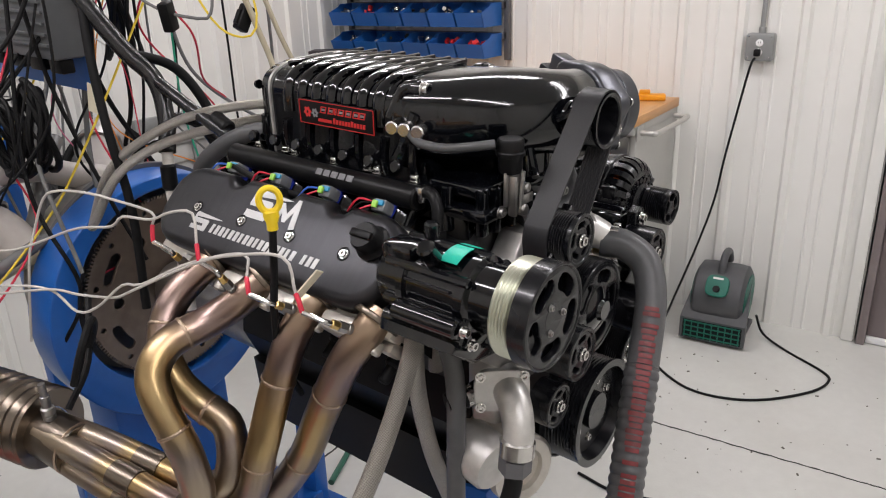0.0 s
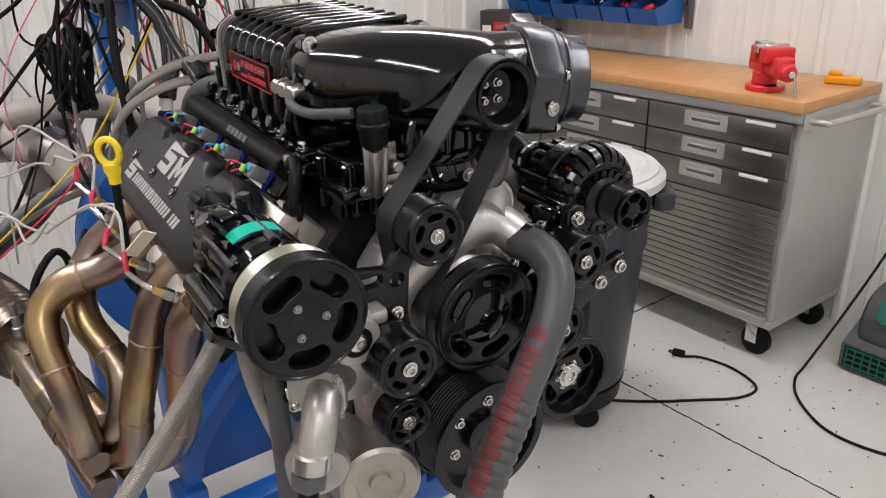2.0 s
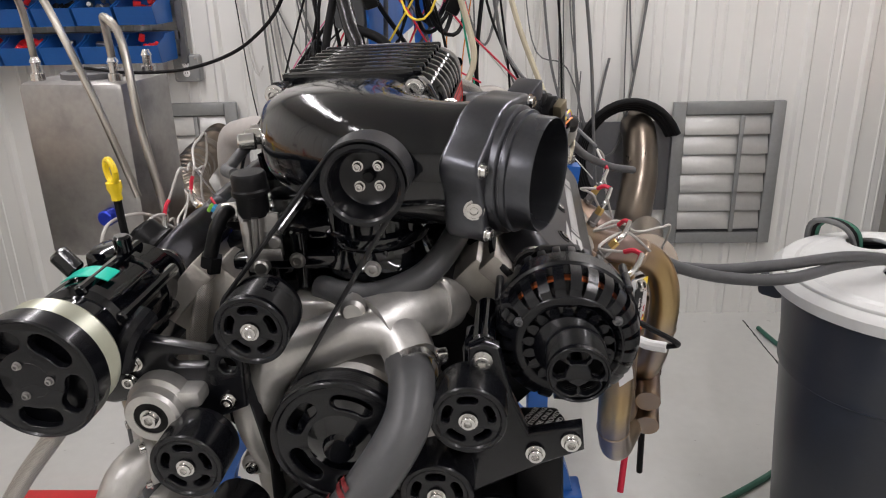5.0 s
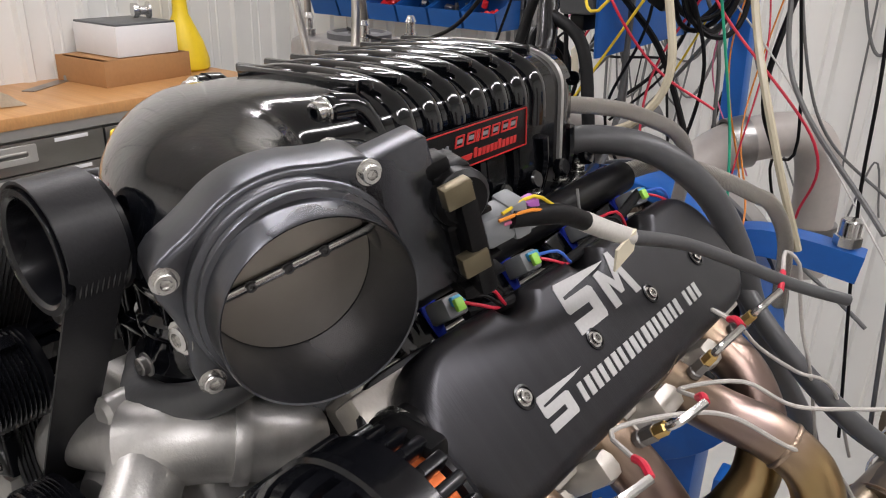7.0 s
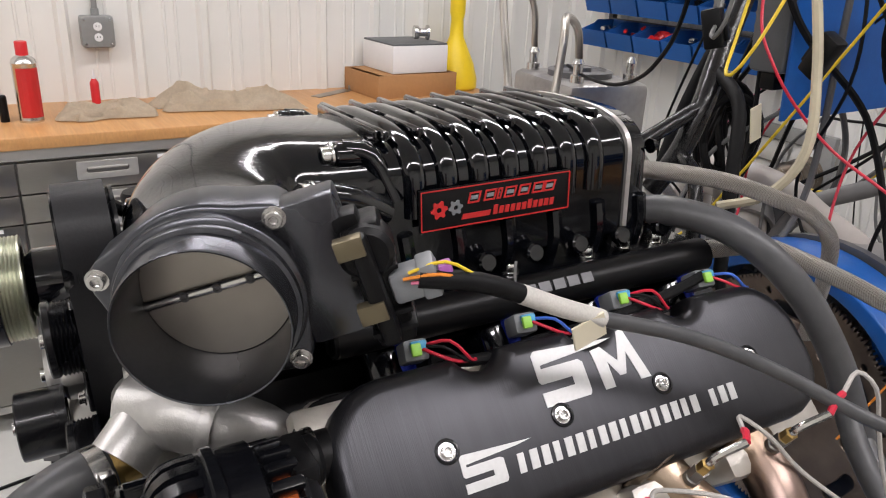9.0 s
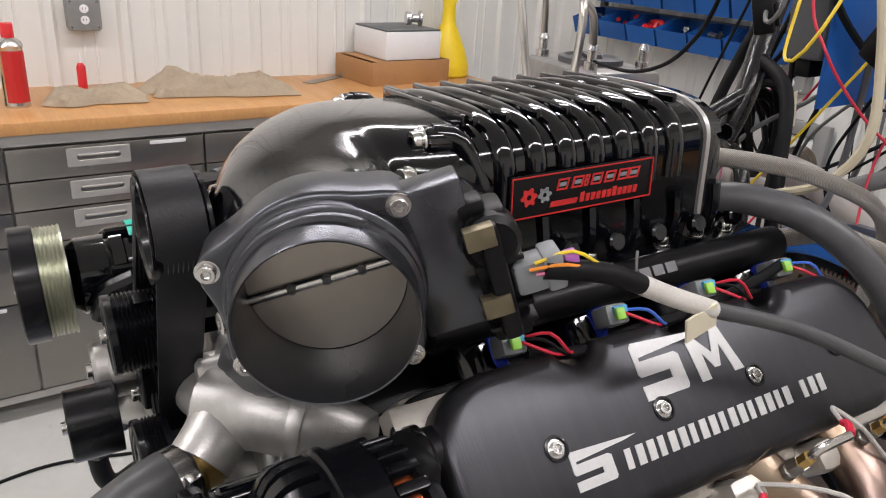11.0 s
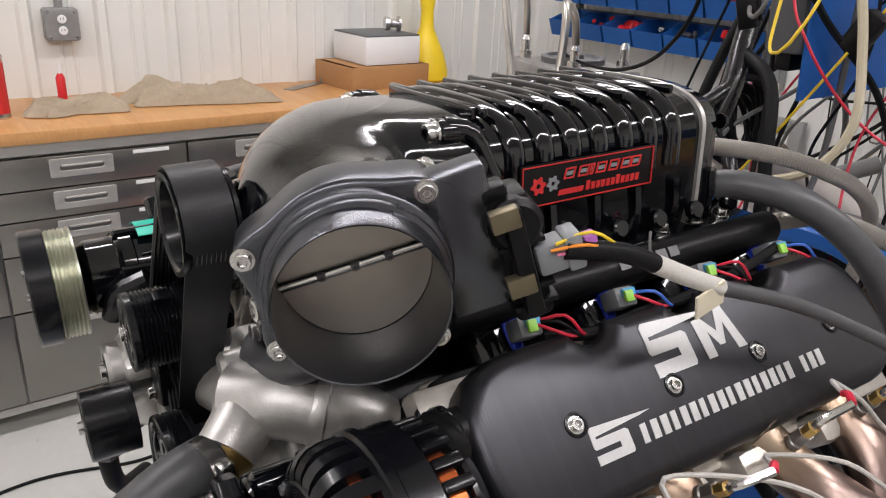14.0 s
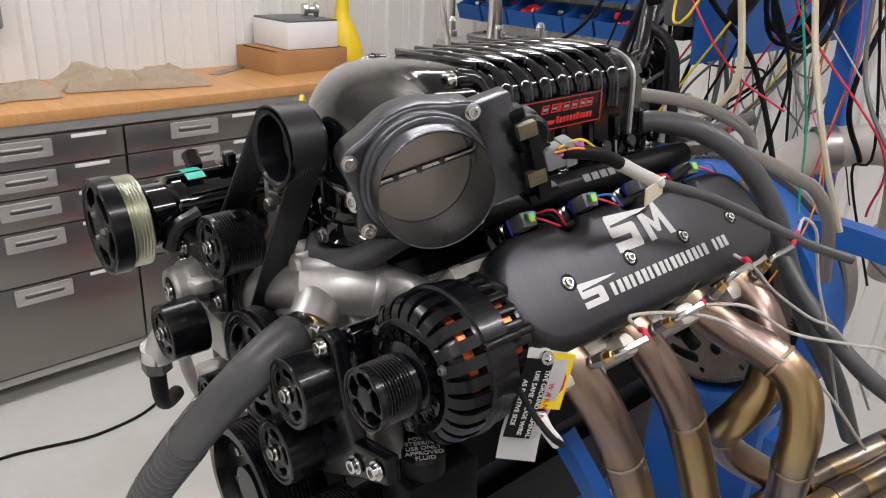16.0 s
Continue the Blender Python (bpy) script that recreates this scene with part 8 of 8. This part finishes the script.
# thermocouple leads from the header probes, each with its own way to the back
LEADS = {
    (1, 0): [(0.313, 0.05, 1.293), (0.339, 0.1, 1.291), (0.368, 0.16, 1.27), (0.406, 0.22, 1.219), (0.438, 0.3, 1.157), (0.46, 0.45, 1.0)],
    (1, 1): [(0.318, 0.18, 1.267), (0.358, 0.23, 1.264), (0.397, 0.28, 1.225), (0.448, 0.35, 1.204), (0.475, 0.4, 1.183), (0.48, 0.55, 1.05)],
    (1, 2): [(0.305, 0.28, 1.303), (0.325, 0.3, 1.286), (0.342, 0.33, 1.249), (0.373, 0.38, 1.205), (0.404, 0.43, 1.168), (0.42, 0.56, 1.0)],
    (1, 3): [(0.34, 0.385, 1.339), (0.352, 0.4, 1.323), (0.356, 0.41, 1.284), (0.363, 0.42, 1.236), (0.377, 0.44, 1.169), (0.39, 0.52, 1.0)],
    (-1, 0): [(-0.359, 0.0, 1.36), (-0.375, 0.1, 1.342), (-0.388, 0.18, 1.31), (-0.422, 0.29, 1.252), (-0.43, 0.33, 1.233), (-0.454, 0.39, 1.23), (-0.469, 0.45, 1.228), (-0.509, 0.55, 1.208), (-0.56, 0.68, 1.18), (-0.6, 0.9, 1.05)],
    (-1, 1): [(-0.347, 0.1, 1.335), (-0.375, 0.2, 1.304), (-0.413, 0.27, 1.266), (-0.423, 0.31, 1.257), (-0.446, 0.36, 1.213), (-0.46, 0.4, 1.2), (-0.469, 0.46, 1.225), (-0.506, 0.55, 1.221), (-0.56, 0.66, 1.2), (-0.62, 0.9, 1.08)],
    (-1, 2): [(-0.347, 0.21, 1.372), (-0.358, 0.25, 1.369), (-0.369, 0.29, 1.352), (-0.386, 0.34, 1.351), (-0.392, 0.37, 1.33), (-0.413, 0.45, 1.314), (-0.466, 0.55, 1.273), (-0.53, 0.66, 1.25), (-0.6, 0.9, 1.1)],
    (-1, 3): [(-0.359, 0.3, 1.358), (-0.384, 0.36, 1.374), (-0.396, 0.42, 1.377), (-0.412, 0.48, 1.373), (-0.423, 0.51, 1.358), (-0.44, 0.53, 1.305), (-0.462, 0.53, 1.251), (-0.48, 0.56, 1.1)],
}
rnd = random.Random(21)
for s in (1, -1):
    for k, pts in enumerate(HDR[s]):
        d = (Vector(pts[2]) - Vector(pts[1])).normalized()
        o = (Vector((s * 0.45, 0, 0.9)) - d * Vector((s * 0.45, 0, 0.9)).dot(d)).normalized()
        b0 = Vector(pts[1]) + o * 0.058 + d * 0.004
        b1 = b0 + o * 0.022 + Vector((s * 0.004, 0.022, 0.004))
        t = thing("probe_lead", "thermocouple lead with a bright spring, red sleeve and white braid", "cable", "probe leads", ENG)
        part("probe_sleeve", tube_of([b0 - o * 0.005, b0 + o * 0.012, b1], 0.0038, 8), STEEL, t, "bright probe sleeve")
        b2 = b1.lerp(Vector(LEADS[(s, k)][0]), min(0.6, 0.026 / (Vector(LEADS[(s, k)][0]) - b1).length))
        part("red_sleeve", tube_of([b1, (b1 + b2) / 2 + Vector((0, 0, 0.004)), b2], 0.0034, 8), WIRES["red"], t, "red heat-shrink sleeve")
        via = [b2] + [Vector(p) for p in LEADS[(s, k)]]
        part("braid_lead", tube_of(via, 0.0022, 7), WIRES["probe"], t, "white braided lead")

# loose and hanging wiring over the dynamometer
rnd = random.Random(33)
cols = ["black"] * 7 + ["grey"] * 6 + ["red", "red", "red", "red", "yellow", "yellow", "white", "pink", "pink", "orange", "orange", "green"]
for i in range(34):
    c = cols[i % len(cols)]
    a = Vector((rnd.uniform(-0.30, 0.20), rnd.uniform(0.74, 1.25), rnd.uniform(1.62, 2.15)))
    b = Vector((rnd.uniform(-0.62, 0.42), rnd.uniform(0.70, 1.25), rnd.uniform(0.85, 1.25)))
    m1 = a.lerp(b, 0.35) + Vector((rnd.gauss(0, 0.07), rnd.gauss(0, 0.05), rnd.gauss(-0.05, 0.06)))
    m2 = a.lerp(b, 0.7) + Vector((rnd.gauss(0, 0.08), rnd.gauss(0, 0.05), rnd.gauss(-0.05, 0.05)))
    r = rnd.choice((0.003, 0.0035, 0.0045, 0.006, 0.0025)) if c in ("black", "grey") else rnd.choice((0.0018, 0.0025))
    solo("hanging_wire", tube_of([a, m1, m2, b], r, 7, step=0.02), WIRES[c], {"black": "black cable hanging over the dynamometer", "grey": "grey cable hanging over the dynamometer"}.get(c, "thin %s wire hanging over the dynamometer" % c), "wire", "hanging wires", ENG)
# coils of cable
for i, (c, r, ax) in enumerate((((-0.27, 0.86, 1.40), 0.075, (1, -0.35, 0)), ((-0.30, 0.90, 1.37), 0.06, (1, 0.1, 0.1)), ((0.02, 0.95, 1.60), 0.09, (0.9, -0.5, 0)))):
    M = at_axis(c, ax)
    t = thing("cable_coil", "coil of black cable hanging in loops", "cable coil", "cable coils", ENG)
    for q in range(5):
        rr = r * rnd.uniform(0.8, 1.12)
        off = Vector((rnd.gauss(0, 0.008), rnd.gauss(0, 0.008), rnd.gauss(0, 0.012)))
        pts = [M @ (Vector((rr * 0.75 * math.cos(u), rr * 1.2 * math.sin(u), 0.012 * math.sin(2 * u + q))) + off) for u in [2 * math.pi * k / 24 for k in range(25)]]
        part("loop", tube_of(pts, rnd.choice((0.005, 0.006, 0.0075)), 8, straight=True, caps=False), RUBBER, t)
# long sweeping cables across the view
SW = [
    ([(-0.93, 0.98, 1.44), (-0.78, 0.93, 1.43), (-0.58, 0.86, 1.445), (-0.40, 0.79, 1.51), (-0.28, 0.74, 1.64), (-0.20, 0.70, 1.95)], 0.0042, "black"),
    ([(-0.16, 0.72, 1.95), (-0.10, 0.62, 1.72), (-0.085, 0.60, 1.62)], 0.0045, "grey"),
    ([(-0.30, 0.85, 1.95), (-0.13, 0.66, 1.66), (-0.05, 0.56, 1.60), (-0.02, 0.55, 1.62), (-0.015, 0.56, 1.68)], 0.003, "grey"),
    ([(0.05, 0.62, 2.0), (0.055, 0.60, 1.75), (0.10, 0.58, 1.58), (0.12, 0.56, 1.48), (0.09, 0.54, 1.42), (0.05, 0.50, 1.40)], 0.0062, "tube"),
    ([(0.18, 0.70, 2.0), (0.17, 0.66, 1.72), (0.20, 0.63, 1.55), (0.26, 0.60, 1.38), (0.30, 0.62, 1.25)], 0.0055, "tube"),
    ([(-0.05, 0.70, 1.9), (-0.02, 0.58, 1.62), (0.02, 0.52, 1.56), (0.06, 0.52, 1.60), (0.08, 0.6, 1.75)], 0.0022, "yellow"),
    ([(-0.10, 0.75, 1.95), (-0.06, 0.66, 1.66), (-0.01, 0.64, 1.56), (0.04, 0.70, 1.46), (0.12, 0.74, 1.40)], 0.0022, "red"),
    ([(0.30, 0.8, 2.0), (0.36, 0.85, 1.5), (0.38, 0.9, 1.2), (0.4, 0.95, 0.8)], 0.004, "grey"),
    ([(0.26, 0.9, 2.0), (0.30, 0.95, 1.5), (0.31, 0.95, 1.2), (0.36, 0.9, 0.8)], 0.003, "black"),
    ([(-0.35, 0.60, 1.12), (-0.42, 0.50, 1.05), (-0.48, 0.48, 0.99)], 0.006, "black"),
    ([(-0.48, 0.43, 1.06), (-0.46, 0.42, 1.12), (-0.42, 0.45, 1.15), (-0.40, 0.50, 1.10), (-0.42, 0.55, 1.0)], 0.007, "black"),
]
for pts, r, c in SW:
    solo("loose_cable", tube_of(pts, r, 8, step=0.015), CLEARTUBE if c == "tube" else WIRES[c], {"tube": "yellowed clear plastic tube hanging down", "black": "black cable sweeping behind the engine", "grey": "grey cable with a plug"}.get(c, "thin %s loose wire" % c), "cable", "loose cables", ENG)
for p, ax in (((-0.085, 0.60, 1.605), (0.2, 0.1, -1)), ((-0.30, 0.84, 1.70), (0.5, 0.2, -1)), ((0.09, 0.60, 1.585), (-0.5, 0, -0.8))):
    t = thing("loose_connector", "black unplugged cable connector hanging free", "connector", "loose connectors", ENG @ at_axis(p, ax))
    part("shell", box_of((0.022, 0.028, 0.055), (0, 0, 0), 0.004), PLASTIC, t)
    part("latch", box_of((0.010, 0.006, 0.03), (0, 0.016, 0.004), 0.001), PLASTIC, t)
# loops hung on the back wall
for i in range(26):
    x = rnd.uniform(-0.9, 0.95)
    z = rnd.uniform(1.5, 2.2)
    w = rnd.uniform(0.05, 0.28)
    pts = [(x, YN - 0.03, z), (x + w * 0.3, YN - 0.04, z - rnd.uniform(0.3, 0.9)), (x + w, YN - 0.035, z - rnd.uniform(0.5, 1.1)), (x + w * 1.5, YN - 0.03, z - rnd.uniform(0.0, 1.2))]
    solo("wall_cable", tube_of(pts, rnd.choice((0.003, 0.004, 0.006)), 6, step=0.03), WIRES[rnd.choice(("black", "grey", "white", "grey"))], "cable hanging in a loop against the back wall", "cable", "wall cables")
bm = bmesh.new()
for q in range(4):
    pts = [(0.86 + 0.20 * math.cos(u) * (1 + 0.06 * q), YN - 0.06 - 0.015 * q, 0.80 + 0.24 * math.sin(u) * (1 + 0.05 * q)) for u in [math.pi * (0.15 + 1.1 * k / 20) for k in range(21)]]
    tube(bm, pts, 0.014, 10, straight=True)
solo("hose_coil", bm, RUBBER, "black hose coiled against the dark wall plate", "hose coil")
# jumper leads and a red tool on the floor behind
bundle("jumper_leads", [([(0.55, 1.0, 0.9), (0.60, 1.02, 0.6), (0.62, 1.05, 0.3), (0.60, 1.0, 0.10)], 0.010, WIRES["red"], "red_lead"), ([(0.58, 1.02, 0.9), (0.64, 1.05, 0.6), (0.67, 1.08, 0.3), (0.68, 1.1, 0.10)], 0.010, RUBBER, "black_lead")], "red and black battery leads hanging to the floor", "cables", "", Matrix())
solo("red_ramp", box_of((0.35, 0.5, 0.12), (-1.15, 0.75, 0.06), 0.03), RED, "red plastic ramp standing on the concrete", "ramp")
